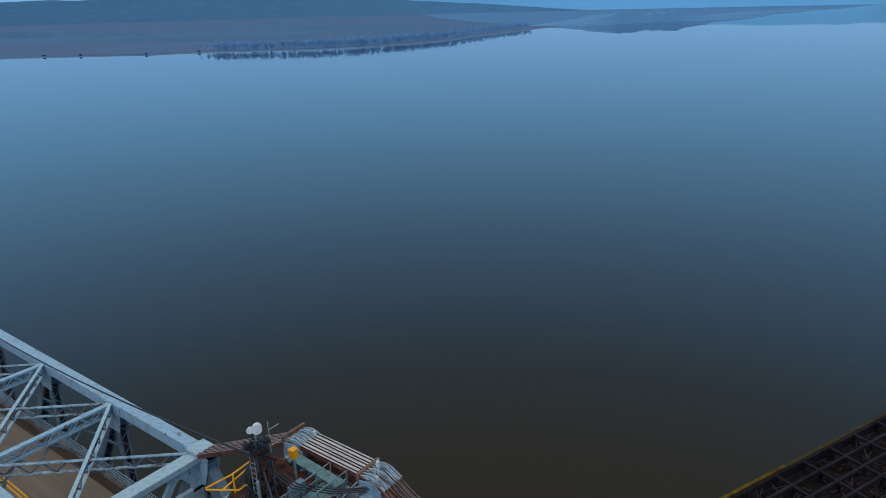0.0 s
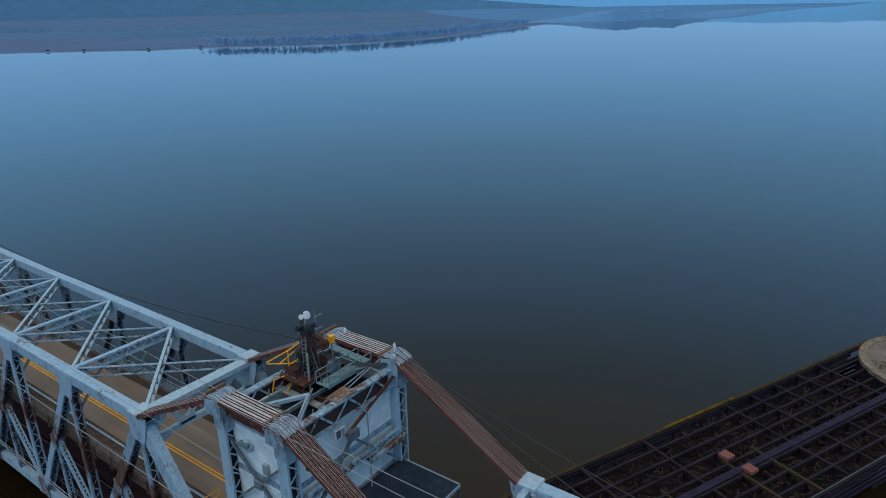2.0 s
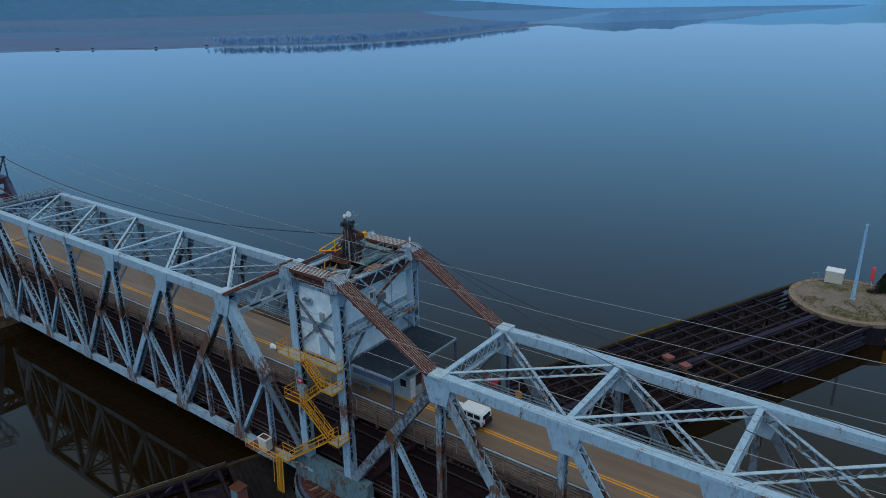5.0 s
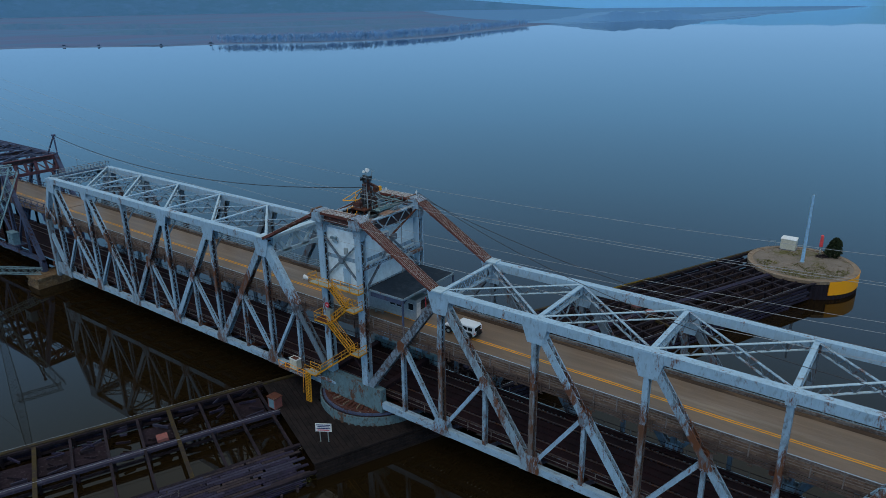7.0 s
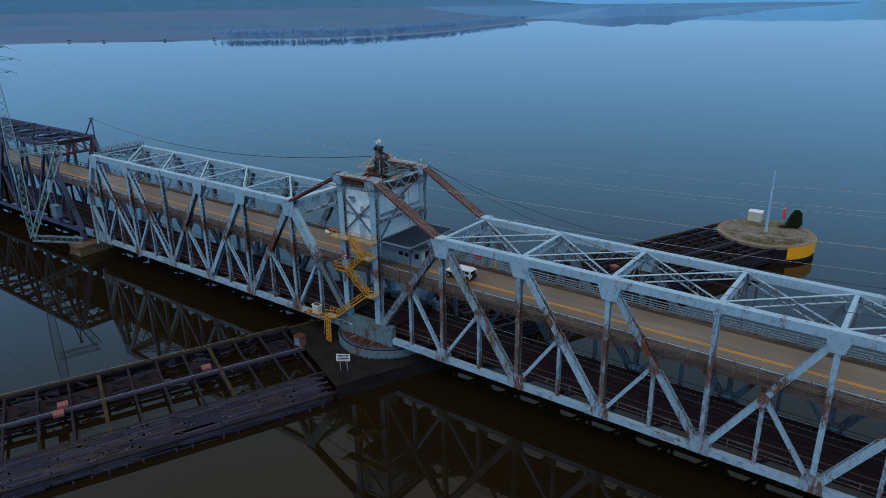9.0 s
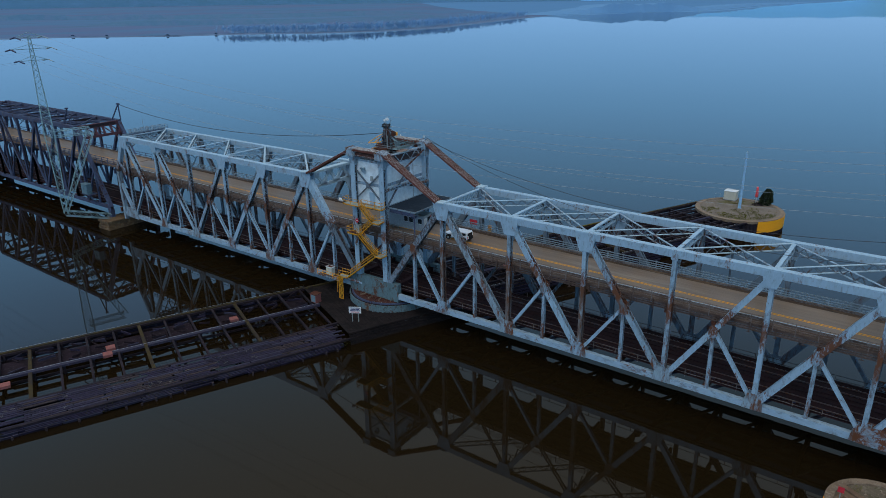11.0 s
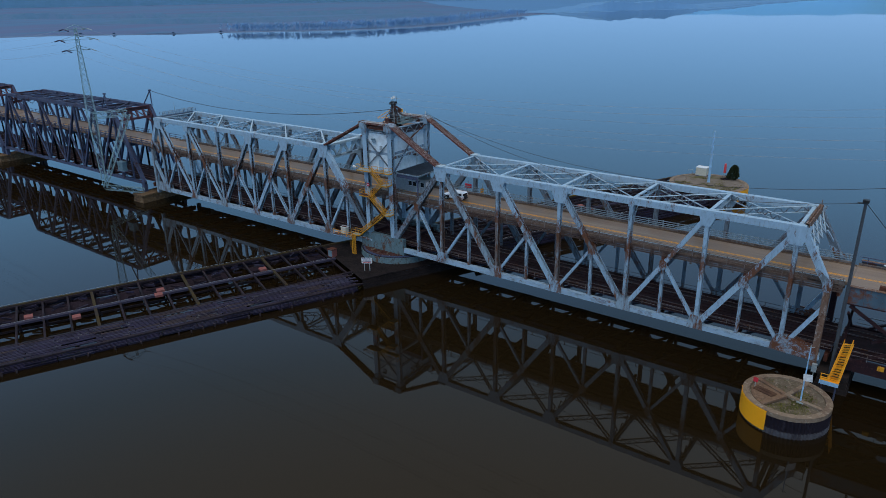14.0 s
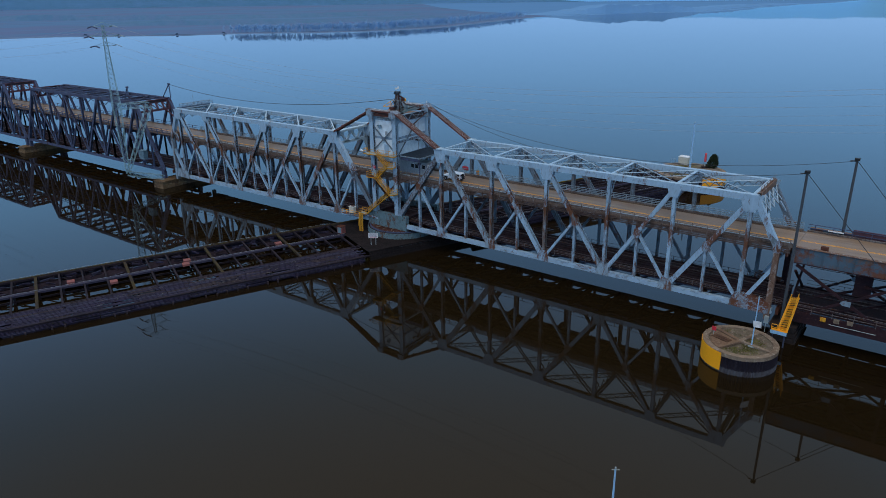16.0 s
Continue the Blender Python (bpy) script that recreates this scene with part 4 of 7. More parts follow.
for y in (YN,):
    part("brace_plate", Shape().plate([(-0.45, 24.4), (-0.3, 24.8), (0.3, 24.8), (0.45, 24.4), (0.3, 24.0), (-0.3, 24.0)], y - 0.32, y - 0.28), paint_far, swing)

# machinery house inside the tower, over the road
HX, HY0, HY1, HZ0, HZ1 = 2.75, YN + 0.25, YF - 0.25, 20.9, 28.5
t = 0.12
part("house_wall", Shape().box(-HX, HX, HY0, HY0 + t, HZ0, HZ1), house_white, swing, "pale blue sheet-metal wall")
part("house_wall", Shape().box(-HX, HX, HY1 - t, HY1, HZ0, HZ1), house_white, swing)
part("house_wall", Shape().box(-HX, -HX + t, HY0 + t, HY1 - t, HZ0, HZ1), house_white, swing)
part("house_wall", Shape().box(HX - t, HX, HY0 + t, HY1 - t, HZ0, HZ1), house_white, swing)
part("house_floor", Shape().box(-HX, HX, HY0, HY1, HZ0 - 0.4, HZ0), rust, swing)
part("house_roof", Shape().box(-HX + t, HX - t, HY0 + t, HY1 - t, 27.2, 27.35), roof_felt, swing, "dark sunken roof deck")
for z in (24.3,):
    part("house_band", Shape().box(-HX - 0.03, HX + 0.03, HY0 - 0.03, HY0, z, z + 0.5), paint_old, swing)
    part("house_band", Shape().box(HX, HX + 0.03, HY0, HY1, z, z + 0.5), paint_old, swing)
part("house_door", Shape().box(-0.2, 1.0, HY0 - 0.06, HY0, HZ0 + 0.2, HZ0 + 2.3), paint, swing, "blue-grey steel door")
unit = part("air_conditioner", Shape().box(HX, HX + 0.55, -0.3, 0.65, 26.65, 27.4), white_paint, swing, "white boxed air conditioner")
part("grille", Shape().box(HX + 0.55, HX + 0.57, -0.2, 0.22, 26.72, 27.33), dark_steel, unit)
part("grille", Shape().box(HX + 0.55, HX + 0.57, 0.3, 0.58, 26.72, 27.33), galv_old, unit)
# corner trims, sills and eaves of the house
for ya in (HY0, HY1):
    part("corner_trim", Shape().box(HX - 0.02, HX + 0.05, ya - 0.12, ya + 0.12, HZ0, HZ1), paint_old, swing)
part("house_sill", Shape().box(-HX - 0.1, HX + 0.12, HY0 - 0.1, HY0 - 0.03, HZ0 - 0.1, HZ0 + 0.2), paint_old, swing)
part("house_sill", Shape().box(HX + 0.03, HX + 0.12, HY0, HY1, HZ0 - 0.1, HZ0 + 0.2), paint_old, swing)
part("house_eave", Shape().box(HX, HX + 0.14, HY0, HY1, HZ1 - 0.25, HZ1), paint_old, swing)
part("house_eave", Shape().box(-HX, HX + 0.14, HY0 - 0.14, HY0, HZ1 - 0.25, HZ1), paint_old, swing)
# round vent hood on the near wall
hood = part("vent_hood", Shape().tube((-1.1, HY0, 26.9), (-1.1, HY0 - 0.35, 26.85), 0.42, 16, 0.46), paint_pale, swing, "pale teal round vent hood")
part("hood_cap", Shape().box(-1.55, -0.65, HY0 - 0.62, HY0 - 0.3, 27.0, 27.25), cabinet_teal, hood)
part("junction_box", Shape().box(0.3, 0.8, HY0 - 0.25, HY0, 25.2, 26.0), galv, swing)

# crane rail and drain pipe on the river face
part("rail_beam", Shape().laced((LEG + 0.6, 2.6, 23.4), (LEG + 0.6, YF + 0.1, 23.4), 0.35, 0.35, (0, 0, 1), pitch=0.5), paint_rusty, swing, "rust-streaked bracket beam")
for yb in (2.8, YF - 0.3):
    part("beam_bracket", Shape().box(HX, LEG + 0.6, yb - 0.08, yb + 0.08, 23.2, 23.6), rust_dark, swing)
part("drain_pipe", Shape().path([(LEG + 0.15, 2.2, 28.0), (LEG + 0.5, 2.3, 28.1), (LEG + 0.75, 2.4, 27.6), (LEG + 0.75, 2.4, 21.4)], 0.06), galv_old, swing)

# walkways, hoist frames and mast on the tower top
for yw in (-2.6, 0.2):
    part("catwalk", Shape().box(-LEG, LEG, yw - 0.3, yw + 0.3, TOP - 0.9, TOP - 0.8), galv_old, swing)
part("machine_platform", Shape().box(-2.9, -0.4, 0.4, 4.9, TOP - 0.1, TOP + 0.05), rust, swing, "rusted steel plate platform")
for px, py in ((-2.7, 0.6), (-0.6, 0.6), (-2.7, 4.7), (-0.6, 4.7)):
    part("platform_post", Shape().box(px - 0.07, px + 0.07, py - 0.07, py + 0.07, TOP - 1.5, TOP - 0.1), rust_dark, swing)
# teal walkway with its rails beside the machinery
part("service_walk", Shape().box(0.2, 1.5, 1.2, 5.6, TOP + 0.02, TOP + 0.1), teal_deck, swing, "teal painted service walkway")
for px in (0.2, 1.5):
    for z in (0.5, 1.0):
        part("walk_rail", Shape().tube((px, 1.2, TOP + z), (px, 5.6, TOP + z), 0.045, 6), teal_deck, swing)
    for i in range(5):
        part("walk_post", Shape().tube((px, 1.2 + 1.1 * i, TOP), (px, 1.2 + 1.1 * i, TOP + 1.0), 0.045, 6), teal_deck, swing)
part("walk_kick_plate", Shape().box(1.52, 1.56, 1.2, 5.6, TOP + 0.1, TOP + 0.35), teal_deck, swing)
# sloping catwalk plates down to the far saddle
part("link_walk", Shape().beam((1.6, 5.0, TOP + 0.5), (-2.6, 5.2, TOP + 0.55), 0.08, 0.7, (0, 1, 0)), teal_deck, swing)
part("plate_deck", Shape().add([(2.2, 0.1, TOP + 0.06), (3.3, 0.1, TOP + 0.06), (3.4, 2.0, TOP + 0.16), (2.2, 1.8, TOP + 0.16), (2.2, 0.1, TOP + 0.12), (3.3, 0.1, TOP + 0.12), (3.4, 2.0, TOP + 0.22), (2.2, 1.8, TOP + 0.22)], [(3, 2, 1, 0), (4, 5, 6, 7), (0, 1, 5, 4), (1, 2, 6, 5), (2, 3, 7, 6), (3, 0, 4, 7)]), rust_pale, swing, "loose tan rusted plate")
drum = part("hoist_drum", Shape().tube((-2.4, 2.9, TOP + 0.65), (-1.2, 2.9, TOP + 0.65), 0.45, 16), rust_dark, swing, "rusted hoist drum")
for px in (-2.5, -1.1):
    part("drum_flange", Shape().tube((px - 0.05, 2.9, TOP + 0.65), (px + 0.05, 2.9, TOP + 0.65), 0.62, 16), rust, drum)
part("hoist_house", Shape().box(-2.6, -1.5, 0.7, 1.7, TOP + 0.05, TOP + 0.75), rust_dark, swing, "rusted hoist casing")
part("winch_frame", Shape().box(-0.3, 0.1, 2.8, 3.8, TOP + 0.05, TOP + 0.9), paint_dim, swing)
locker = part("yellow_locker", Shape().box(-1.25, -0.85, 3.9, 4.3, MAST + 1.15, MAST + 1.7), yellow, swing, "yellow equipment box")
part("locker_door", Shape().box(-1.2, -0.9, 3.87, 3.9, MAST + 1.2, MAST + 1.65), yellow, locker)
part("locker_post", Shape().box(-1.1, -1.0, 4.05, 4.15, TOP, MAST + 1.15), galv_old, swing)


def open_mast(p, q, w0, w1, n, r):
    """A square lattice mast of thin angles."""
    sh, p, q = Shape(), Vector(p), Vector(q)
    rings = []
    for i in range(n + 1):
        u = i / n
        w = (w0 + (w1 - w0) * u) / 2
        o = p.lerp(q, u)
        rings.append([o + Vector((w * a, w * b, 0)) for a, b in ((-1, -1), (1, -1), (1, 1), (-1, 1))])
    for k in range(4):
        sh.tube(rings[0][k], rings[n][k], r, 5)
        for i in range(n):
            sh.tube(rings[i][k], rings[i + 1][(k + 1) % 4], r * 0.6, 4)
            sh.tube(rings[i + 1][k], rings[i + 1][(k + 1) % 4], r * 0.6, 4)
    return sh


MX_, MY_ = -1.35, 2.0
part("mast", open_mast((MX_, MY_, TOP - 0.1), (MX_, MY_, MAST + 3.4), 1.1, 0.4, 8, 0.07), pole_mat, swing, "dark open lattice mast")
for foot in ((-3.0, 0.6), (-1.4, 4.4), (0.6, 1.4), (-2.8, 3.6)):
    part("mast_stay", Shape().beam((*foot, TOP), (MX_, MY_, MAST + 2.6), 0.08, 0.08), pole_mat, swing)
# blocks, motors and fittings crowded round the mast
for k in range(20):
    a, z = 2.4 * k, TOP + 0.5 + 0.16 * k
    ox, oy = MX_ + (0.62 - 0.017 * k) * math.cos(a), MY_ + (0.62 - 0.017 * k) * math.sin(a)
    w, h = 0.13 + 0.05 * (k % 4), 0.16 + 0.07 * (k % 3)
    if k % 3 == 0:
        fitting = Shape().tube((ox - w, oy, z), (ox + w, oy + 0.1, z + 0.05), h * 0.8, 10)
    else:
        fitting = Shape().box(ox - w, ox + w, oy - w * 0.8, oy + w * 0.8, z - h, z + h)
    part("hoist_fitting", fitting, (rust_dark, pole_mat, black, rust, dark_steel)[k % 5], swing)
part("gear_box", Shape().box(MX_ - 0.3, MX_ + 0.35, MY_ - 0.3, MY_ + 0.3, MAST + 1.9, MAST + 2.6), rust_dark, swing, "rust-brown gear box on the mast")
part("cable_arm", Shape().beam((MX_, MY_, MAST + 2.7), (-0.3, 2.9, MAST + 1.9), 0.26, 0.26), rust_dark, swing)
wheel_t = part("cable_sheave", Shape().tube((-0.45, 2.75, MAST + 1.75), (-0.3, 2.65, MAST + 1.75), 0.42, 14), rust, swing, "rusted cable sheave")
part("hub", Shape().tube((-0.5, 2.78, MAST + 1.75), (-0.25, 2.62, MAST + 1.75), 0.12, 8), black, wheel_t)
part("mast_pole", Shape().tube((-0.55, 1.2, TOP - 1.2), (-0.55, 1.2, MAST + 1.6), 0.09, 8), galv_old, swing, "grey upright pole")
part("mast_ladder", Shape().box(-1.16, -1.12, 1.3, 1.34, TOP, MAST + 2.8).box(-0.76, -0.72, 1.3, 1.34, TOP, MAST + 2.8), galv_old, swing)
for i in range(10):
    part("ladder_rung", Shape().box(-1.14, -0.74, 1.305, 1.335, TOP + 0.2 + 0.32 * i, TOP + 0.23 + 0.32 * i), galv_old, swing)
for k in range(7):
    a = k * 0.9
    cx, cy, cz = MX_ + 0.4 * math.cos(a), MY_ + 0.4 * math.sin(a), MAST + 2.95 + 0.28 * (k % 2)
    lamp_t = part("lamp", Shape().tube((cx, cy, cz), (cx + 0.32 * math.cos(a), cy + 0.32 * math.sin(a), cz + 0.04), 0.13, 10, 0.2), black, swing, "black floodlight")
    part("lamp_glass", Shape().tube((cx + 0.32 * math.cos(a), cy + 0.32 * math.sin(a), cz + 0.04), (cx + 0.335 * math.cos(a), cy + 0.335 * math.sin(a), cz + 0.042), 0.17, 10), glass_dark, lamp_t)
part("lamp_ring", Shape().box(MX_ - 0.5, MX_ + 0.5, MY_ - 0.04, MY_ + 0.04, MAST + 3.0, MAST + 3.08).box(MX_ - 0.04, MX_ + 0.04, MY_ - 0.5, MY_ + 0.5, MAST + 3.0, MAST + 3.08), black, swing)
part("dish_antenna", Shape().tube((MX_ + 0.1, MY_ + 0.1, MAST + 4.2), (MX_ + 0.42, MY_ - 0.16, MAST + 4.25), 0.24, 16, 0.27), white_paint, swing, "white drum antenna")
part("dish_antenna", Shape().tube((MX_ - 0.3, MY_ - 0.05, MAST + 3.95), (MX_ - 0.16, MY_ - 0.2, MAST + 4.0), 0.16, 12, 0.19), white_paint, swing)
part("antenna_post", Shape().box(MX_ - 0.04, MX_ + 0.04, MY_ - 0.04, MY_ + 0.04, MAST + 3.3, MAST + 4.3), galv, swing)
ax_, ay_ = -0.85, 2.5
part("aerial_frame", Shape().box(ax_ - 0.02, ax_ + 0.02, ay_ - 0.02, ay_ + 0.02, TOP, MAST + 4.4).box(ax_ - 0.02, ax_ + 0.02, ay_, ay_ + 0.7, MAST + 3.9, MAST + 3.94).box(ax_ - 0.02, ax_ + 0.02, ay_, ay_ + 0.7, MAST + 2.9, MAST + 2.94), galv, swing, "thin metal aerial frame")
for px, py, h in ((LEG, YF - 0.1, 1.9), (LEG + 0.3, YF - 0.5, 1.3), (-LEG + 0.6, YF + 0.4, 1.4)):
    part("whip_aerial", Shape().tube((px, py, TOP + 0.7), (px, py, TOP + h), 0.03, 6).tube((px, py, TOP + h - 0.45), (px, py, TOP + h - 0.15), 0.11, 8), white_paint, swing)
for pts in ([(-3.9, 0.2, MAST + 0.3), (-2.5, 1.0, MAST + 1.3), (-2.0, 2.9, MAST + 1.9)], [(-3.9, 0.2, MAST + 0.2), (-2.2, 1.1, MAST + 0.35), (-1.8, 2.9, MAST + 0.9)], [(-3.1, 0.6, MAST + 0.2), (-2.4, 2.2, MAST + 1.2)], [(-2.4, 1.0, TOP), (-2.4, 1.0, MAST + 1.35)], [(-2.1, 2.4, TOP), (-2.1, 2.4, MAST + 1.7)], [(-2.7, -0.6, TOP - 1.2), (-2.5, -0.4, MAST - 0.4), (-2.2, 0.3, MAST - 0.3)], [(-2.0, 0.0, TOP - 1.2), (-1.6, 0.3, TOP - 0.2)], [(2.6, 5.9, TOP - 0.9), (2.6, 5.9, TOP + 0.5)]):
    part("yellow_rail", Shape().path(pts, 0.055), yellow, swing, "yellow guard rail")
# black cables tangled round the mast and led off along the tower
for k in range(9):
    a = k * 0.7
    foot = (MX_ + (1.4 + 0.25 * (k % 3)) * math.cos(a), MY_ + (1.5 + 0.3 * (k % 2)) * math.sin(a), TOP + 0.1)
    mid = (MX_ + 0.75 * math.cos(a + 0.4), MY_ + 0.75 * math.sin(a + 0.4), MAST + 0.9 + 0.1 * (k % 4))
    part("loose_cable", Shape().path([foot, (foot[0] * 0.5 + mid[0] * 0.5 + 0.1, foot[1] * 0.5 + mid[1] * 0.5, TOP + 0.45), mid, (MX_ + 0.2 * math.cos(a), MY_ + 0.2 * math.sin(a), MAST + 2.2 + 0.1 * (k % 3))], 0.04), cable_mat, swing)
for k in range(3):
    part("loose_cable", Shape().path([(MX_ + 0.2, MY_ + 0.1 * k, MAST + 1.9), (0.4, 2.6 + 0.2 * k, MAST + 0.7), (1.9, 4.0 + 0.2 * k, MAST + 0.1), (3.1, 5.5 + 0.2 * k, TOP + 0.4)], 0.045), cable_mat, swing)
# crossing beams, pipes and rails of the open machinery deck
for yw in (-3.0, -1.6, 1.2, 3.0, 5.0):
    part("deck_joist", Shape().box(-LEG + 0.4, LEG - 0.4, yw - 0.09, yw + 0.09, TOP - 1.3, TOP - 1.0), rust_dark if yw > 0 else paint_dim, swing)
for xw in (-2.3, 0.1, 2.1):
    part("deck_joist", Shape().box(xw - 0.08, xw + 0.08, YN + 0.7, YF - 0.7, TOP - 1.0, TOP - 0.72), paint_dim, swing)
part("knee_frame", Shape().beam((-2.6, YN + 0.8, TOP - 0.8), (0.2, 0.4, TOP - 0.5), 0.3, 0.25, (0, 0, 1)).beam((0.2, 0.4, TOP - 0.5), (2.8, YN + 0.8, TOP - 0.8), 0.3, 0.25, (0, 0, 1)), paint, swing)
for px, py, pz, qx, qy, qz in ((2.4, -3.2, -0.6, 0.4, 0.6, 0.0), (2.3, 0.4, -0.5, 2.3, 5.6, 0.6), (0.6, 2.0, 0.3, 2.8, 5.9, 0.5), (-2.4, -2.4, -0.5, 0.4, -2.4, 0.1), (2.0, -0.4, -0.4, 2.0, 4.6, 0.3)):
    part("pipe_run", Shape().tube((px, py, TOP + pz), (qx, qy, TOP + qz), 0.06, 6), (galv_old, rust_dark, paint_dim)[int(abs(px * 10)) % 3], swing)
for px in (-2.2, 2.3):
    for py in (-3.0, -1.2, 0.9):
        part("deck_post", Shape().box(px - 0.04, px + 0.04, py - 0.04, py + 0.04, TOP - 1.0, TOP - 0.05), galv_old, swing)

# canopy and booth at road level
part("canopy_roof", Shape().box(LEG + 0.2, 8.9, YN + 0.65, YF - 0.2, 21.0, 21.18), roof_felt, swing, "dark felt canopy roof over the road")
part("canopy_edge", Shape().box(8.9, 9.05, YN + 0.65, YF - 0.2, 20.98, 21.2), paint_dim, swing)
part("canopy_edge", Shape().box(LEG + 0.6, 8.9, YN + 0.5, YN + 0.65, 20.98, 21.2), paint_dim, swing)
part("canopy_edge", Shape().box(LEG + 0.6, 8.9, YF - 0.2, YF - 0.05, 20.98, 21.2), paint_dim, swing)
for y in (YN + 0.6, YF - 0.15):
    part("canopy_post", Shape().box(8.75, 8.93, y - 0.09, y + 0.09, ROAD - 1.5, 20.98), dark_steel, swing)
part("canopy_valance", Shape().box(LEG + 0.6, 8.7, YN + 0.69, YN + 0.75, 20.3, 20.97), dark_steel, swing)
for x in (5.0, 7.0):
    part("canopy_rafter", Shape().box(x - 0.08, x + 0.08, YN + 1.1, YF - 0.3, 20.7, 20.98), dark_steel, swing)
# hand rail along the top of the near portal
for i in range(6):
    yp = YN + 0.6 + i * 1.95
    part("rail_post", Shape().box(74.3, 74.36, yp - 0.03, yp + 0.03, ARM_TOP[1] + 0.5, ARM_TOP[1] + 1.5), rust_pale, swing)
for z in (1.0, 1.45):
    part("hand_rail", Shape().box(74.31, 74.35, YN + 0.6, YF - 0.6, ARM_TOP[1] + z, ARM_TOP[1] + z + 0.05), rust_pale, swing)


# ---- pivot pier ----
def ring_points(cx, cy, r, n=48, a0=0.0, a1=360.0):
    return [(cx + r * math.cos(radians(a0 + (a1 - a0) * i / n)), cy + r * math.sin(radians(a0 + (a1 - a0) * i / n))) for i in range(n if a1 - a0 >= 360 else n + 1)]


PX, PY = 0.3, 0.4
pier = thing("pivot_pier", (PX, PY, WATER), "round concrete pivot pier with a rusted turning ring", "pier")
part("pier_body", Shape().prism(ring_points(PX, PY, 7.8), WATER - 2.0, 4.55), teal_pier, pier, "pale teal stained pier wall")
part("pier_top", Shape().prism(ring_points(PX, PY, 7.6), 4.55, 4.62), timber, pier)
part("turning_ring", Shape().prism(ring_points(PX, PY, 7.4), 4.62, 4.85), dark_steel, pier, "dark steel turning ring")
part("ring_deck", Shape().prism(ring_points(PX, PY, 7.1), 4.85, 4.95), rust_dark, pier, "rust-brown ring deck")
for i in range(60):
    a = 6 * i
    part("ring_slat", Shape().beam((PX + 5.6 * math.cos(radians(a)), PY + 5.6 * math.sin(radians(a)), 5.0), (PX + 6.7 * math.cos(radians(a)), PY + 6.7 * math.sin(radians(a)), 5.0), 0.12, 0.3, (0, 0, 1)), rust if i % 3 else concrete, pier)
part("centre_bearing", Shape().prism(ring_points(0, YC, 4.6, 32), 4.95, ZB - 0.05), rust, pier)
for y in (YN, YF):
    part("centre_girder", Shape().box(-5.2, 5.7, y - 0.45, y + 0.45, ZB - 1.0, ZB + 2.2), teal_pier, swing, "deep rust-streaked centre girder")
for s in (-1, 1):
    part("centre_cross_girder", Shape().box(s * 4.4 - 0.4, s * 4.4 + 0.4, YN + 0.45, YF - 0.45, ZB - 0.9, ZB + 1.6), maroon_steel, swing)

# ---- stairs on the near side of the tower ----
stair = thing("stair_tower", (0, -5.8, 3.42), "yellow steel stairs and landings climbing the tower", "stairs")


def landing(x0, x1, y0, y1, z, rails="nlr", deck=None):
    part("landing", Shape().box(x0, x1, y0, y1, z - 0.08, z), deck or landing_deck, stair, "pale grating landing")
    for a, b, c, d in ((x0, x1, y0 - 0.04, y0), (x0, x1, y1, y1 + 0.04), (x0 - 0.04, x0, y0, y1), (x1, x1 + 0.04, y0, y1)):
        part("landing_edge", Shape().box(a, b, c, d, z - 0.16, z + 0.04), yellow_worn, stair)
    sides = {"n": ((x0, y0), (x1, y0)), "f": ((x0, y1), (x1, y1)), "l": ((x0, y0), (x0, y1)), "r": ((x1, y0), (x1, y1))}
    for k in rails:
        (xa, ya), (xb, yb) = sides[k]
        for h in (0.55, 1.05):
            part("hand_rail", Shape().tube((xa, ya, z + h), (xb, yb, z + h), 0.045, 6), yellow_worn, stair)
        length = math.hypot(xb - xa, yb - ya)
        for i in range(max(2, int(length / 1.4) + 1)):
            u = i / max(1, int(length / 1.4))
            u = min(u, 1.0)
            part("rail_post", Shape().tube((xa + (xb - xa) * u, ya + (yb - ya) * u, z), (xa + (xb - xa) * u, ya + (yb - ya) * u, z + 1.05), 0.04, 6), yellow_worn, stair)


def flight(p, q, y0, y1, steps):
    """A flight from the foot p to the head q, given as (x, z)."""
    for y in (y0, y1):
        part("stringer", Shape().beam((p[0], y, p[1] - 0.05), (q[0], y, q[1] - 0.05), 0.16, 0.05), yellow_worn, stair)
        for h in (0.55, 1.0):
            part("hand_rail", Shape().tube((p[0], y, p[1] + h), (q[0], y, q[1] + h), 0.045, 6), yellow_worn, stair)
        for i in range(4):
            u = i / 3
            x, z = p[0] + (q[0] - p[0]) * u, p[1] + (q[1] - p[1]) * u
            part("rail_post", Shape().tube((x, y, z), (x, y, z + 1.0), 0.036, 6), yellow_worn, stair)
    for i in range(steps):
        u = (i + 0.5) / steps
        x, z = p[0] + (q[0] - p[0]) * u, p[1] + (q[1] - p[1]) * u
        part("tread", Shape().box(x - 0.14, x + 0.14, y0 + 0.03, y1 - 0.03, z - 0.03, z), tread_dark, stair)
        part("tread_nosing", Shape().box(x - 0.02 + (0.14 if q[0] < p[0] else -0.14), x + 0.02 + (0.14 if q[0] < p[0] else -0.14), y0 + 0.03, y1 - 0.03, z - 0.03, z + 0.006), yellow_worn, stair)


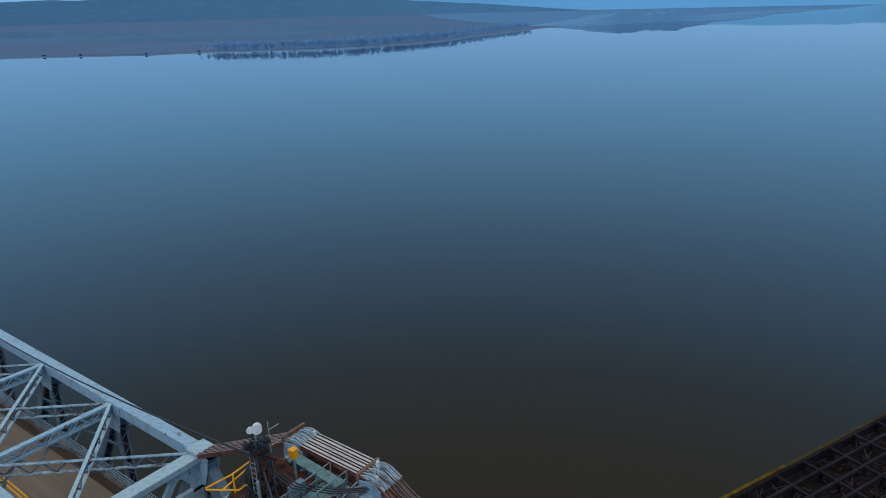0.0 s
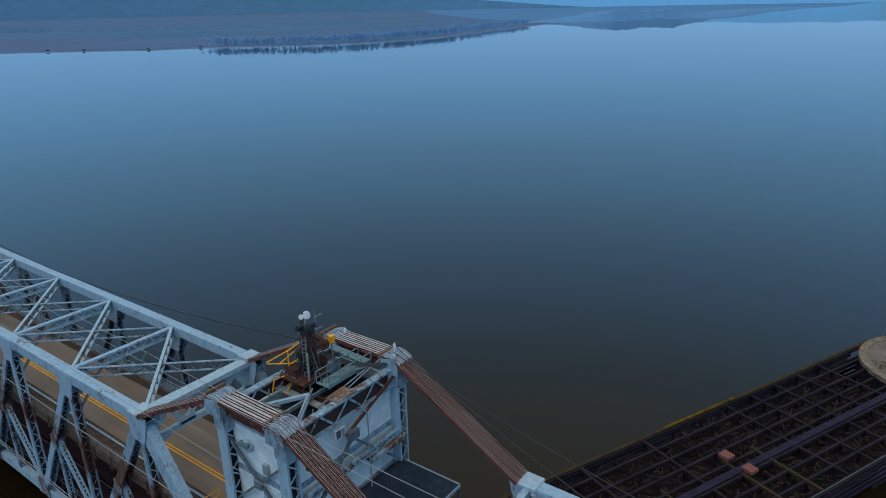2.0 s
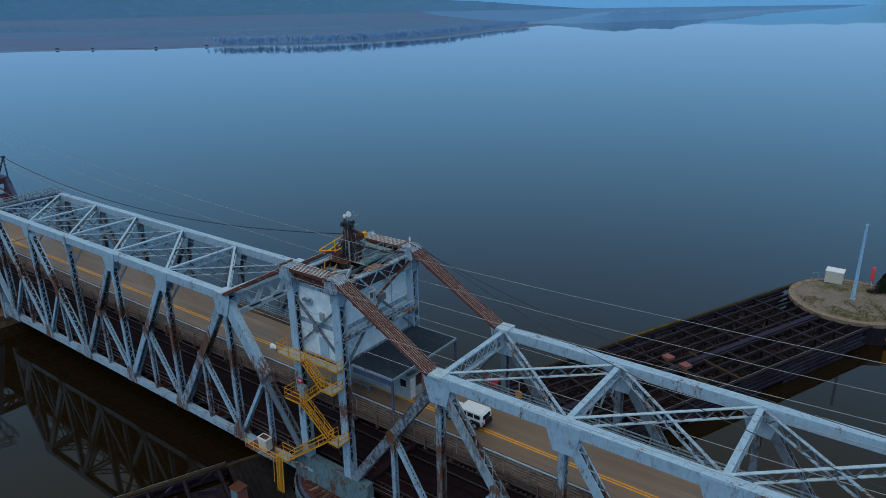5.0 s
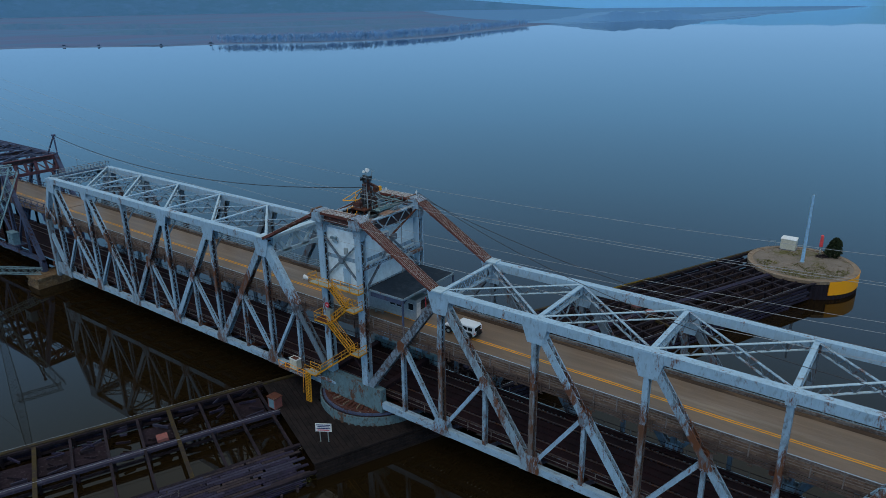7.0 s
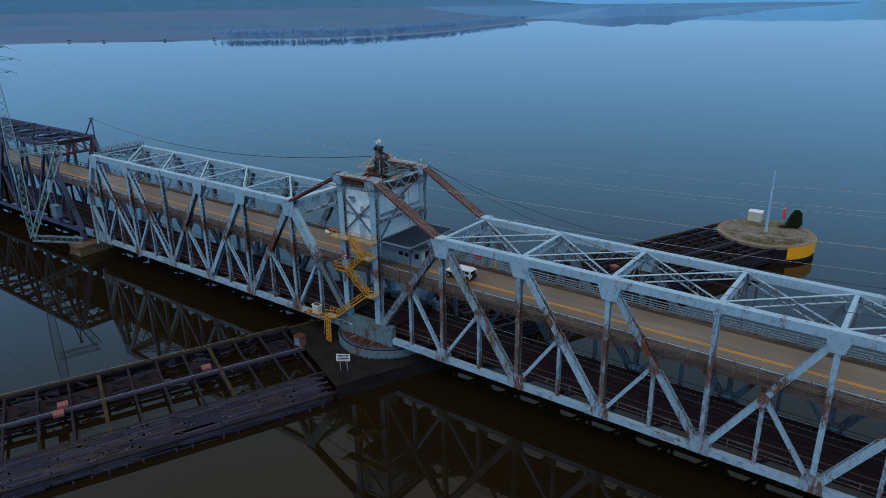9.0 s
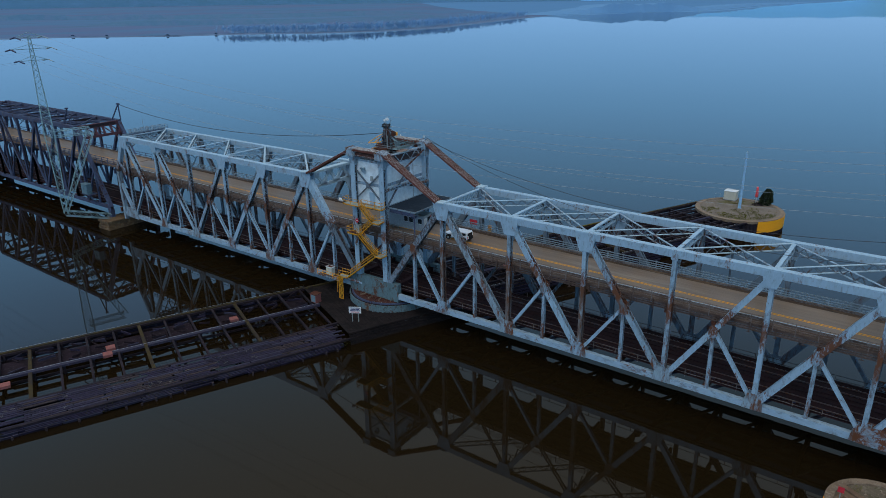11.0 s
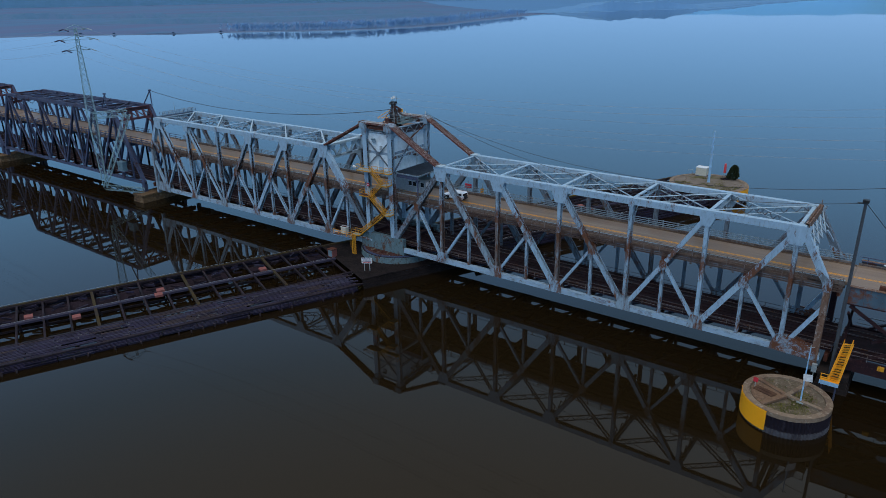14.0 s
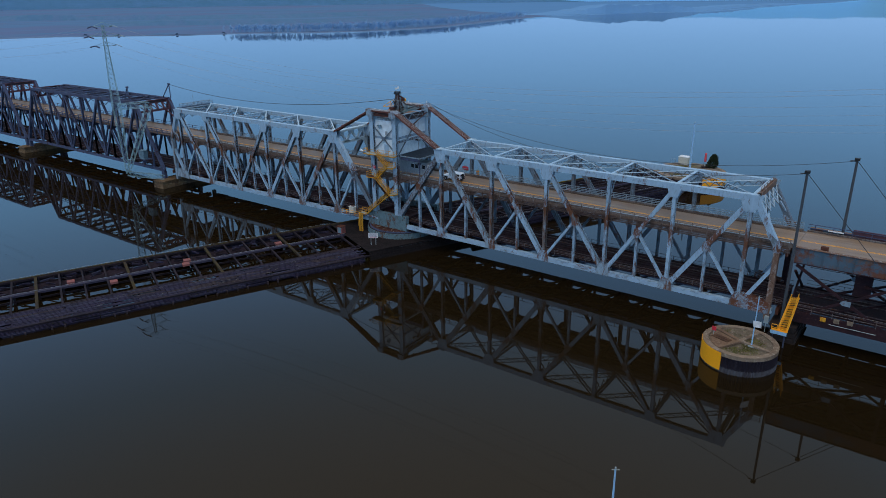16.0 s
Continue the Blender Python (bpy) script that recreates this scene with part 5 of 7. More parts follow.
landing(-4.3, -0.7, -6.3, -4.9, 21.2, "nl")
landing(-0.6, 3.7, -5.75, -4.9, 21.2, "nr")
flight((1.9, 18.9), (-0.7, 21.2), -6.35, -5.85, 13)
landing(1.9, 3.4, -6.35, -4.9, 18.9, "nr")
flight((-1.3, 16.2), (1.8, 18.9), -5.55, -4.95, 15)
landing(-3.7, -1.4, -6.35, -4.9, 16.2, "nl", rust)
flight((2.4, 13.1), (-1.4, 16.2), -6.35, -5.65, 17)
landing(2.4, 3.7, -6.35, -4.9, 13.1, "nr")
flight((-4.9, 7.5), (2.3, 13.1), -5.6, -4.95, 30)
landing(-6.9, -5.0, -5.9, -4.85, 7.4, "nf")
for x in (-6.8, -5.9):
    part("stringer", Shape().beam((x + 0.4, -6.5, 3.42), (x, -5.95, 7.4), 0.2, 0.06), yellow_worn, stair)
    part("hand_rail", Shape().tube((x + 0.4, -6.9, 4.7), (x, -6.3, 8.2), 0.04, 6), yellow_worn, stair)
for i in range(18):
    u = (i + 0.5) / 18
    part("tread", Shape().box(-6.4 - 0.4 * u, -5.5 - 0.4 * u, -6.5 + 0.55 * u - 0.12, -6.5 + 0.55 * u + 0.12, 3.4 + 3.97 * u, 3.44 + 3.97 * u), tread_dark, stair)
    part("tread_nosing", Shape().box(-6.4 - 0.4 * u, -5.5 - 0.4 * u, -6.5 + 0.55 * u - 0.15, -6.5 + 0.55 * u - 0.12, 3.36 + 3.97 * u, 3.46 + 3.97 * u), yellow_worn, stair)
part("bracket", Shape().beam((-2.4, -4.7, 6.6), (-6.6, -5.6, 7.2), 0.3, 0.3), paint, stair)
lamp = part("flood_lamp", Shape().tube((-4.9, -6.5, 21.8), (-4.35, -6.2, 21.6), 0.32, 12, 0.2), white_paint, stair, "white floodlight")
part("lens", Shape().tube((-4.94, -6.52, 21.81), (-4.91, -6.5, 21.8), 0.27, 12), galv, lamp)
part("control_cabinet", Shape().box(-2.3, -1.6, -5.6, -5.0, 16.2, 17.6), galv, stair, "grey control cabinet")
part("warning_disc", Shape().tube((-1.9, -5.7, 18.4), (-1.9, -5.66, 18.4), 0.36, 14), red_paint, stair, "small red stop disc")
part("disc_bar", Shape().box(-2.1, -1.7, -5.72, -5.7, 18.34, 18.46), white_paint, stair, "white bar on the stop disc")
part("disc_post", Shape().tube((-1.9, -5.63, 16.2), (-1.9, -5.63, 18.8), 0.04, 6), galv, stair)

# ---- booth, vehicle and small things on the bridge ----
booth = thing("toll_booth", (5.5, 1.0, ROAD), "white metal toll booth under the canopy, shade painted into its walls", "booth")
part("body", Shape().box(-0.5, 7.8, 0.0, 2.0, ROAD, ROAD + 2.7), booth_shaded, booth)
part("roof", Shape().box(-0.7, 8.0, -0.2, 2.2, ROAD + 2.7, ROAD + 2.85), galv, booth)
part("window", Shape().box(7.8, 7.82, 1.0, 1.8, ROAD + 1.2, ROAD + 2.4), glass_dark, booth, "dark window")
part("door", Shape().box(7.8, 7.83, 0.12, 0.85, ROAD + 0.1, ROAD + 2.3), white_paint, booth, "white door")
for x in (3.6, 4.7, 6.6):
    window = part("window", Shape().box(x, x + 0.75, -0.02, 0.0, ROAD + 1.3, ROAD + 2.15), glass_dark, booth)
    part("window_frame", Shape().box(x - 0.07, x + 0.82, -0.03, -0.02, ROAD + 2.15, ROAD + 2.22).box(x - 0.07, x + 0.82, -0.03, -0.02, ROAD + 1.23, ROAD + 1.3), white_paint, window)
part("awning", Shape().add([(5.6, 0.0, ROAD + 2.5), (6.4, 0.0, ROAD + 2.5), (6.4, -0.6, ROAD + 2.2), (5.6, -0.6, ROAD + 2.2), (5.6, 0.0, ROAD + 2.45), (6.4, 0.0, ROAD + 2.45), (6.4, -0.6, ROAD + 2.15), (5.6, -0.6, ROAD + 2.15)], [(0, 1, 2, 3), (7, 6, 5, 4), (0, 4, 5, 1), (1, 5, 6, 2), (2, 6, 7, 3), (3, 7, 4, 0)]), dark_steel, booth)
part("red_panel", Shape().box(7.83, 7.86, 1.82, 1.98, ROAD + 1.0, ROAD + 2.6), red_paint, booth)
bench = thing("road_bench", (1.8, -0.9, ROAD), "low grey kerb bench beside the booth", "bench")
part("seat", Shape().box(0.6, 3.2, -1.05, -0.7, ROAD + 0.38, ROAD + 0.46), galv_old, bench)
for x in (0.8, 1.9, 3.0):
    part("leg", Shape().box(x - 0.05, x + 0.05, -1.0, -0.75, ROAD, ROAD + 0.38), galv_old, bench)


def jeep(x, y, z):
    """A boxy off-road car facing -x."""
    car = thing("off_road_car", (x, y, z), "white boxy off-road car stopped on the roadway", "car")

    def B(x0, x1, y0, y1, z0, z1, name, mat, label="", parent=None):
        return part(name, Shape().box(x + x0, x + x1, y + y0, y + y1, z + z0, z + z1), mat, parent or car, label)

    side = [(-2.2, 0.55), (-2.2, 1.0), (-2.05, 1.12), (-0.95, 1.2), (-0.45, 1.82), (1.95, 1.85), (2.12, 1.6), (2.15, 0.55), (1.75, 0.5), (0.6, 0.5), (-0.8, 0.5), (-1.75, 0.5)]
    part("body", Shape().plate([(x + a, z + b) for a, b in side], y - 0.82, y + 0.82), car_white, car, "white car body")
    for s in (-1, 1):
        yy = y + s * 0.83
        for a, b in ((-0.35, 0.42), (0.55, 1.15), (1.28, 1.9)):
            part("side_window", Shape().plate([(x + a - (0.22 if a < 0 else 0), z + 1.24), (x + b, z + 1.24), (x + b, z + 1.68), (x + a, z + 1.68)], yy - 0.012, yy + 0.012), glass_dark, car)
        for wx in (-1.42, 1.38):
            part("fender", Shape().plate([(x + wx - 0.62, z + 0.62), (x + wx - 0.45, z + 0.95), (x + wx + 0.45, z + 0.95), (x + wx + 0.62, z + 0.62), (x + wx + 0.5, z + 0.62), (x + wx + 0.38, z + 0.86), (x + wx - 0.38, z + 0.86), (x + wx - 0.5, z + 0.62)], y + s * 0.82, y + s * 0.98), black, car)
            wheel = part("wheel", Shape().tube((x + wx, y + s * 0.7, z + 0.42), (x + wx, y + s * 0.95, z + 0.42), 0.42, 20), black, car, "black tyre")
            part("rim", Shape().tube((x + wx, y + s * 0.955, z + 0.42), (x + wx, y + s * 0.965, z + 0.42), 0.22, 14), galv, wheel)
        part("mirror", Shape().box(x - 0.65, x - 0.5, y + s * 0.9 - 0.08, y + s * 0.9 + 0.12, z + 1.2, z + 1.42), car_white, car)
        B(2.15, 2.17, s * 0.68 - 0.1, s * 0.68 + 0.1, 0.8, 1.02, "tail_light", red_paint)
        part("headlight", Shape().tube((x - 2.22, y + s * 0.5, z + 0.88), (x - 2.2, y + s * 0.5, z + 0.88), 0.11, 12), galv, car)
    B(2.13, 2.16, -0.6, 0.6, 1.2, 1.66, "rear_window", glass_dark)
    part("spare_wheel", Shape().tube((x + 2.17, y + 0.05, z + 0.95), (x + 2.4, y + 0.05, z + 0.95), 0.4, 20), black, car, "black spare wheel")
    part("windscreen", Shape().add([(x - 0.93, y - 0.7, z + 1.24), (x - 0.93, y + 0.7, z + 1.24), (x - 0.52, y + 0.68, z + 1.74), (x - 0.52, y - 0.68, z + 1.74), (x - 0.91, y - 0.7, z + 1.22), (x - 0.91, y + 0.7, z + 1.22), (x - 0.5, y + 0.68, z + 1.72), (x - 0.5, y - 0.68, z + 1.72)], [(0, 1, 2, 3), (7, 6, 5, 4), (0, 4, 5, 1), (2, 6, 7, 3), (1, 5, 6, 2), (0, 3, 7, 4)]), glass_dark, car)
    B(-2.36, -2.2, -0.75, 0.75, 0.5, 0.68, "bumper", black)
    B(2.15, 2.3, -0.75, 0.75, 0.5, 0.68, "bumper", black)
    return car


parked = jeep(14.6, 0.5, ROAD)
parked.matrix_basis = Matrix.Translation((14.45, 0.5, ROAD)) @ Matrix.Diagonal((1.02, 1.0, 0.9, 1.0))

tank = thing("equipment_box", (-9.6, -4.9, ZB + 0.5), "white equipment box beside the bottom chord", "box")
part("body", Shape().box(-10.3, -8.9, -5.6, -4.75, ZB + 0.75, ZB + 2.15), cream, tank)
part("rim", Shape().box(-10.36, -8.84, -5.66, -4.69, ZB + 2.15, ZB + 2.25), white_paint, tank)
part("lid", Shape().box(-10.15, -9.05, -5.5, -4.85, ZB + 2.25, ZB + 2.28), rust, tank, "rust-brown sunken lid")
for x in (-10.2, -9.0):
    part("skid", Shape().box(x - 0.1, x + 0.1, -5.55, -4.75, ZB + 0.5, ZB + 0.75), dark_steel, tank)
part("platform", Shape().box(-12.2, -6.6, -6.0, -4.5, ZB + 0.38, ZB + 0.5), paint_old, tank)
for z in (1.0, 1.5):
    part("hand_rail", Shape().tube((-12.2, -5.95, ZB + z), (-6.6, -5.95, ZB + z), 0.04, 6), yellow, tank)
for x in (-12.2, -10.8, -8.4, -6.6):
    part("rail_post", Shape().tube((x, -5.95, ZB + 0.5), (x, -5.95, ZB + 1.5), 0.04, 6), yellow, tank)
for x, red in ((13.7, True), (16.9, False)):
    sign = thing("road_sign", (x, 5.9, ROAD), "small " + ("red" if red else "yellow") + " sign plate on the far railing", "sign")
    part("post", Shape().box(x - 0.04, x + 0.04, 5.92, 6.0, ROAD, ROAD + 2.2), galv, sign)
    part("plate", Shape().box(x - (0.75 if red else 0.35), x + (0.75 if red else 0.35), 5.86, 5.9, ROAD + (0.85 if red else 0.3), ROAD + (1.7 if red else 1.3)), red_paint if red else yellow, sign)

notice = thing("notice_board", (2.4, -11.8, 3.42), "white notice board with rows of small dark writing", "sign")
for dx in (-0.5, 0.5):
    part("post", Shape().box(2.4 + dx * 0.85 - 0.05, 2.4 + dx * 0.85 + 0.05, -11.8 + dx * 0.53 - 0.02, -11.8 + dx * 0.53 + 0.08, 3.4, 5.0), galv, notice)
ax_n = Vector((0.85, 0.53, 0))
ay_n = Vector((-0.53, 0.85, 0))
part("board", Shape().frame_box(Vector((2.4, -11.8, 5.5)), ax_n * 1.0, ay_n * 0.04, Vector((0, 0, 0.56))), white_paint, notice)
for k in range(4):
    part("writing_bar", Shape().frame_box(Vector((2.4, -11.8, 5.88 - 0.24 * k)) - ay_n * 0.05, ax_n * (0.84 - 0.12 * (k % 2)), ay_n * 0.01, Vector((0, 0, 0.06))), blue_text if k < 3 else red_paint, notice)


# ---- timber fenders up and down stream of the pier ----
FU = Vector((0.40, 0.9165, 0)).normalized()
FV = Vector((FU.y, -FU.x, 0))
FTOP = 4.25


def FW(u, v, z):
    """A place from metres along the stream, metres across it, and height."""
    return FU * u + FV * v + Vector((0, 0, z))


def fender(u0, u1, rows, walk_row, spacing, label, boxes, splay, FTOP, shelf=0.0, stop=None):
    """A crib of timber: long beams, cross beams on piles, and planked outer walls."""
    crib = thing("timber_fender", FW((u0 + u1) / 2, 0, WATER), label, "fender", "timber fenders")
    turn = math.degrees(math.atan2(FU.y, FU.x))
    lo, hi = rows[0], rows[-1]
    mid_v, half = (lo + hi) / 2, (hi - lo) / 2
    last = u1

    def reach(v):
        """Where a long beam ends: at the round cell, if there is one."""
        if not stop:
            return last
        return min(last, stop[0] - math.sqrt(max(0.0, stop[2] ** 2 - (v - stop[1]) ** 2)) + 0.2)

    for v in rows:
        on_walk = v == walk_row
        u1 = reach(v)
        part("long_beam", Shape().beam(FW(u0, v, FTOP - 0.2), FW(u1, v, FTOP - 0.2), 0.36, 0.95 if on_walk and shelf else 0.42 if shelf else 0.3, FV), timber_blue if on_walk and shelf else timber, crib)
        for z in ((WATER + 0.4, WATER + 1.3) if rows.index(v) % 2 == 0 and (not shelf or v < walk_row) else (WATER + 0.35,)):
            part("lower_beam", Shape().beam(FW(u0, v - 0.1, z), FW(u1, v - 0.1, z), 0.3, 0.3, FV), timber, crib)
    u1 = reach((lo + hi) / 2) if stop else last
    count = int((u1 - u0) / spacing)
    cross = Shape().box(-0.16, 0.16, -half, half, -0.2, 0.16).mesh("cross_beam", timber)
    cross_moss = Shape().box(-0.24 if shelf else -0.17, 0.24 if shelf else 0.17, -half, half if shelf else half * 0.1, -0.2, 0.2).mesh("cross_beam", moss_timber)
    post = Shape().tube((0, 0, WATER - 1.5), (0, 0, FTOP - 0.3), 0.2, 8).mesh("support_post", timber)
    low = Shape().box(-0.12, 0.12, -half, half, -0.15, 0.15).mesh("tie_beam", timber)
    for i in range(count + 1):
        u = min(u0 + 0.5 + i * spacing, u1 - 0.3)
        piece("cross_beam", cross_moss if (i % 4 == 1 if shelf else i in (5, 7, 8)) else cross, crib, pose(*FW(u, mid_v, FTOP - 0.2 + random.uniform(-0.06, 0.06)), 0, 0, turn))
        if not shelf:
            piece("tie_beam", low, crib, pose(*FW(u + 0.3, mid_v, WATER + 0.9), 0, 0, turn + random.uniform(-1, 1)))
        for v in rows:
            piece("support_post", post, crib, pose(*FW(u + 0.4, v * 0.99, random.uniform(-0.1, 0.1))))
        if i < count:
            for v0, v1 in zip(rows, rows[1:]):
                if random.random() < 0.5 and (not shelf or v1 <= walk_row):
                    part("brace", Shape().beam(FW(u + 0.5, v0, WATER + 0.6), FW(u + spacing - 0.3, v1, FTOP - 0.6), 0.22, 0.2, (0, 0, 1)), timber, crib)
    bed = Shape().box(-spacing * 0.46, spacing * 0.46, -1.9, 1.9, -0.15, 0.1).mesh("silt_bed", silt)
    for i in range(count):
        u = u0 + 0.5 + (i + 0.5) * spacing
        if shelf and u + spacing / 2 < u1 and random.random() < 0.75:
            piece("silt_bed", bed, crib, pose(*FW(u, (lo + rows[1]) / 2, WATER + 0.75 + random.uniform(-0.1, 0.2)), random.uniform(-3, 3), random.uniform(-3, 3), turn))
        for k in range(5 if shelf else 0):
            va = random.uniform(lo + 0.3, walk_row - 0.8)
            a = FW(u + random.uniform(-1.3, 0), va, WATER + random.uniform(1.1, 1.5))
            c = FW(u + random.uniform(0.3, 1.5), min(walk_row - 0.6, va + random.uniform(-0.6, 1.6)), WATER + random.uniform(1.1, 1.7))
            part("drift_timber", Shape().beam(a, c, 0.16, random.uniform(0.15, 0.4), (0, 0, 1)), (timber_plank, silt, timber_blue)[k % 3], crib)
    if not shelf:
        part("stone_fill", Shape().beam(FW(u0 + 0.2, mid_v, WATER + 0.4), FW(reach(mid_v), mid_v, WATER + 0.4), 2.0, hi - lo, FV), rubble_dark, crib, "dark stone fill between the timbers")
    # outer walls of long planks, uneven, with gaps near the water
    plank = Shape().box(-2.4, 2.4, -0.07, 0.07, -0.2, 0.2).mesh("plank", timber_plank)
    plank_blue = Shape().box(-2.3, 2.4, -0.06, 0.07, -0.19, 0.2).mesh("plank", timber_blue)
    plank_brown = Shape().box(-2.4, 2.2, -0.07, 0.06, -0.2, 0.18).mesh("plank", plank_old)
    levels = 6
    drop = 0.55 if shelf else 0.0
    for k in range(int(shelf / 0.42)):
        for i in range(int((u1 - u0) / 4.85)):
            if random.random() < 0.94:
                z = FTOP - 0.12 - drop * 0.42 * k / shelf + random.uniform(-0.02, 0.015)
                piece("plank", (plank, plank, plank, plank, plank, plank_blue, plank_brown)[random.randrange(7)], crib, pose(*FW(u0 + 2.4 + 4.85 * i + 0.8 * (k % 3), hi + 0.4 + 0.42 * k, z), 90 + random.uniform(-1.2, 1.2), 0, turn + random.uniform(-0.2, 0.2)))
    for s, v in ((-1, lo - 0.3), (1, hi + 0.3 + shelf)):
        u1 = reach(v)
        lean = splay if s > 0 else 0.3
        rim_z = FTOP - (drop if s > 0 else 0.0)
        for j in range(levels):
            for i in range(int((u1 - u0) / 4.85)):
                if (j == 0 and random.random() < 0.3) or (j == 1 and shelf and random.random() < 0.35):
                    continue
                down = 1 - j / (levels - 1)
                p = FW(u0 + 2.4 + 4.85 * i + 0.6 * (j % 2), v + s * lean * down, WATER + 0.2 + (rim_z - WATER - 0.3) * (1 - down))
                piece("plank", (plank, plank, plank_blue)[random.randrange(3)], crib, pose(*p, 0, 0, turn + random.uniform(-0.25, 0.25)) @ pose(0, 0, 0, s * math.degrees(math.atan2(lean, rim_z - WATER))))
        part("cap_beam", Shape().beam(FW(u0, v, rim_z + 0.02), FW(u1, v, rim_z + 0.02), 0.24, 0.45, FV), moss_timber if s < 0 else timber, crib, "mossy cap beam" if s < 0 else "")
    u1 = reach((lo + hi) / 2) if stop else last
    tuft = Shape()
    for i in range(int((u1 - u0) * 9)):
        u = random.uniform(u0, u1)
        if noise.noise((u * 0.12, lo, 2.0)) < -0.1:
            continue
        down = random.random() ** 2
        s = 1 if random.random() < 0.8 else -1
        lean = splay if s > 0 else 0.3
        o = FW(u, (hi + 0.38 + shelf * (random.random() if down < 0.1 else 1.0) if s > 0 else lo - 0.38) + s * lean * down, FTOP - (drop if s > 0 else 0.0) + 0.05 - (FTOP - WATER - 0.5) * down * 0.8)
        for k in range(3):
            b, h = random.uniform(0, 6.283), random.uniform(0.1, 0.35)
            e = Vector((0.06 * math.cos(b), 0.06 * math.sin(b), 0))
            tuft.add([o - e, o + e, o + Vector((0.25 * math.sin(b), 0.25 * math.cos(b), h * 0.6)) + FV * s * 0.15], [(0, 1, 2)])
    part("moss", tuft, moss, crib, "tufts of green moss")
    if shelf:
        straw = Shape()
        for i in range(int((u1 - u0) * 1.3)):
            u = random.uniform(u0, u1)
            if noise.noise((u * 0.3, 5.0, 1.0)) < 0.0:
                continue
            o = FW(u, hi + random.uniform(0.6, shelf), FTOP - drop * 0.5 + 0.1)
            for k in range(3):
                b = random.uniform(0, 6.283)
                straw.tube(o, o + Vector((0.6 * math.cos(b), 0.6 * math.sin(b), random.uniform(0.02, 0.15))), 0.025, 3, 0.012)
        tagged(part("driftwood", straw, drift_pale, crib), "pale sticks washed onto the planks", kind="stuff")
        # short ends of piles standing along the foot of the wall
        stub = Shape().tube((0, 0, -0.7), (0, 0, 0.45), 0.17, 8, 0.15).mesh("pile_stub", plank_old)
        for i in range(int((u1 - u0) / 1.9)):
            if random.random() < 0.7:
                piece("pile_stub", stub, crib, pose(*FW(u0 + 0.9 + 1.9 * i, hi + 0.75 + shelf + splay + random.uniform(-0.1, 0.15), WATER + random.uniform(-0.1, 0.15)), random.uniform(-5, 5), random.uniform(-5, 5)))
    for v in (lo - 0.3, walk_row + 0.5) if shelf else (hi + 0.3,):
        part("edge_cable", Shape().tube(FW(u0, v, FTOP + 0.35), FW(u1, v, FTOP + 0.35), 0.018, 6), wire_mat, crib)
    if not shelf:
        part("walkway_beam", Shape().beam(FW(u0, 2.5, FTOP - 0.06), FW(reach(2.5), 2.5, FTOP - 0.06), 0.3, 0.85, FV), timber_plank, crib, "broad violet-grey walkway beam")
        mossy = Shape().beam(FW(46.5, lo - 0.25, FTOP + 0.26), FW(59.5, lo - 0.25, FTOP + 0.26), 0.08, 0.4, FV)
        part("moss_mat", mossy, moss_gold, crib, "golden moss along the cap beam")
        # broken sticks and boards washed into the bays
        litter = Shape()
        for i in range(1100):
            u, v = u0 + 0.5 + (u1 - u0 - 1.0) * random.random() ** 1.5, random.uniform(lo + 0.2, hi - 0.2)
            o = FW(u, v, WATER + random.uniform(1.45, 2.0))
            b, length = random.uniform(0, 6.283), random.uniform(0.5, 1.7)
            tip = o + Vector((math.cos(b), math.sin(b), random.uniform(-0.1, 0.75))) * length
            litter.beam(o, tip, random.uniform(0.06, 0.14), random.uniform(0.08, 0.3), (0, 0, 1))
        tagged(part("driftwood", litter, litter_brown, crib), "brown broken sticks and boards lying in the bays", kind="stuff")
    for u, v in boxes:
        part("hatch_cover", Shape().frame_box(FW(u, v, FTOP + 0.2), FU * 0.65, FV * 0.65, Vector((0, 0, 0.2))), hatch_red, crib, "faded red hatch cover")
    return crib


fender(13.0, 90.5, (-7.1, -5.1, -3.0, -1.0, 1.1, 3.2, 5.3, 7.4, 9.4), 1.1, 4.9, "dark weathered timber fender crib running out to a round cell", [(48.6, 0.2), (48.8, 3.2), (28.0, 5.0), (23.0, 3.4)], 0.4, 4.9, 0.0, (89.96, 2.63, 9.7))
fender(-92.0, -12.5, (-10.6, -2.9, 5.6), -2.9, 3.9, "dark weathered timber fender crib with mossy crossbeams", [(-45.6, -3.9), (-46.2, -1.9), (-66.3, -3.9), (-26.9, -4.1), (-59.4, 0.3)], 0.45, 3.4, 5.2)
quay = thing("pier_platform", FW(0, 0, WATER), "dark planked timber platform round the pivot pier", "platform")
for i in range(42):
    u = -12.2 + 0.6 * i
    along = FV.dot(Vector((PX, PY, 0)) - FW(u, 0, 0))
    off = FU.dot(Vector((PX, PY, 0))) - u
    for s in (-1, 1):
        edge = math.sqrt(max(0.0, 7.85 ** 2 - off * off))
        v0, v1 = (-10.4, along - edge) if s < 0 else (along + edge, 10.4)
        if abs(off) > 7.85:
            v0, v1 = (-10.4, 0.5) if s < 0 else (0.54, 10.4)
        if v1 - v0 > 0.3:
            part("deck_plank", Shape().beam(FW(u, v0, 3.35), FW(u, v1, 3.35 + random.uniform(-0.02, 0.02)), 0.56, 0.14, (0, 0, 1)), quay_wood, quay)
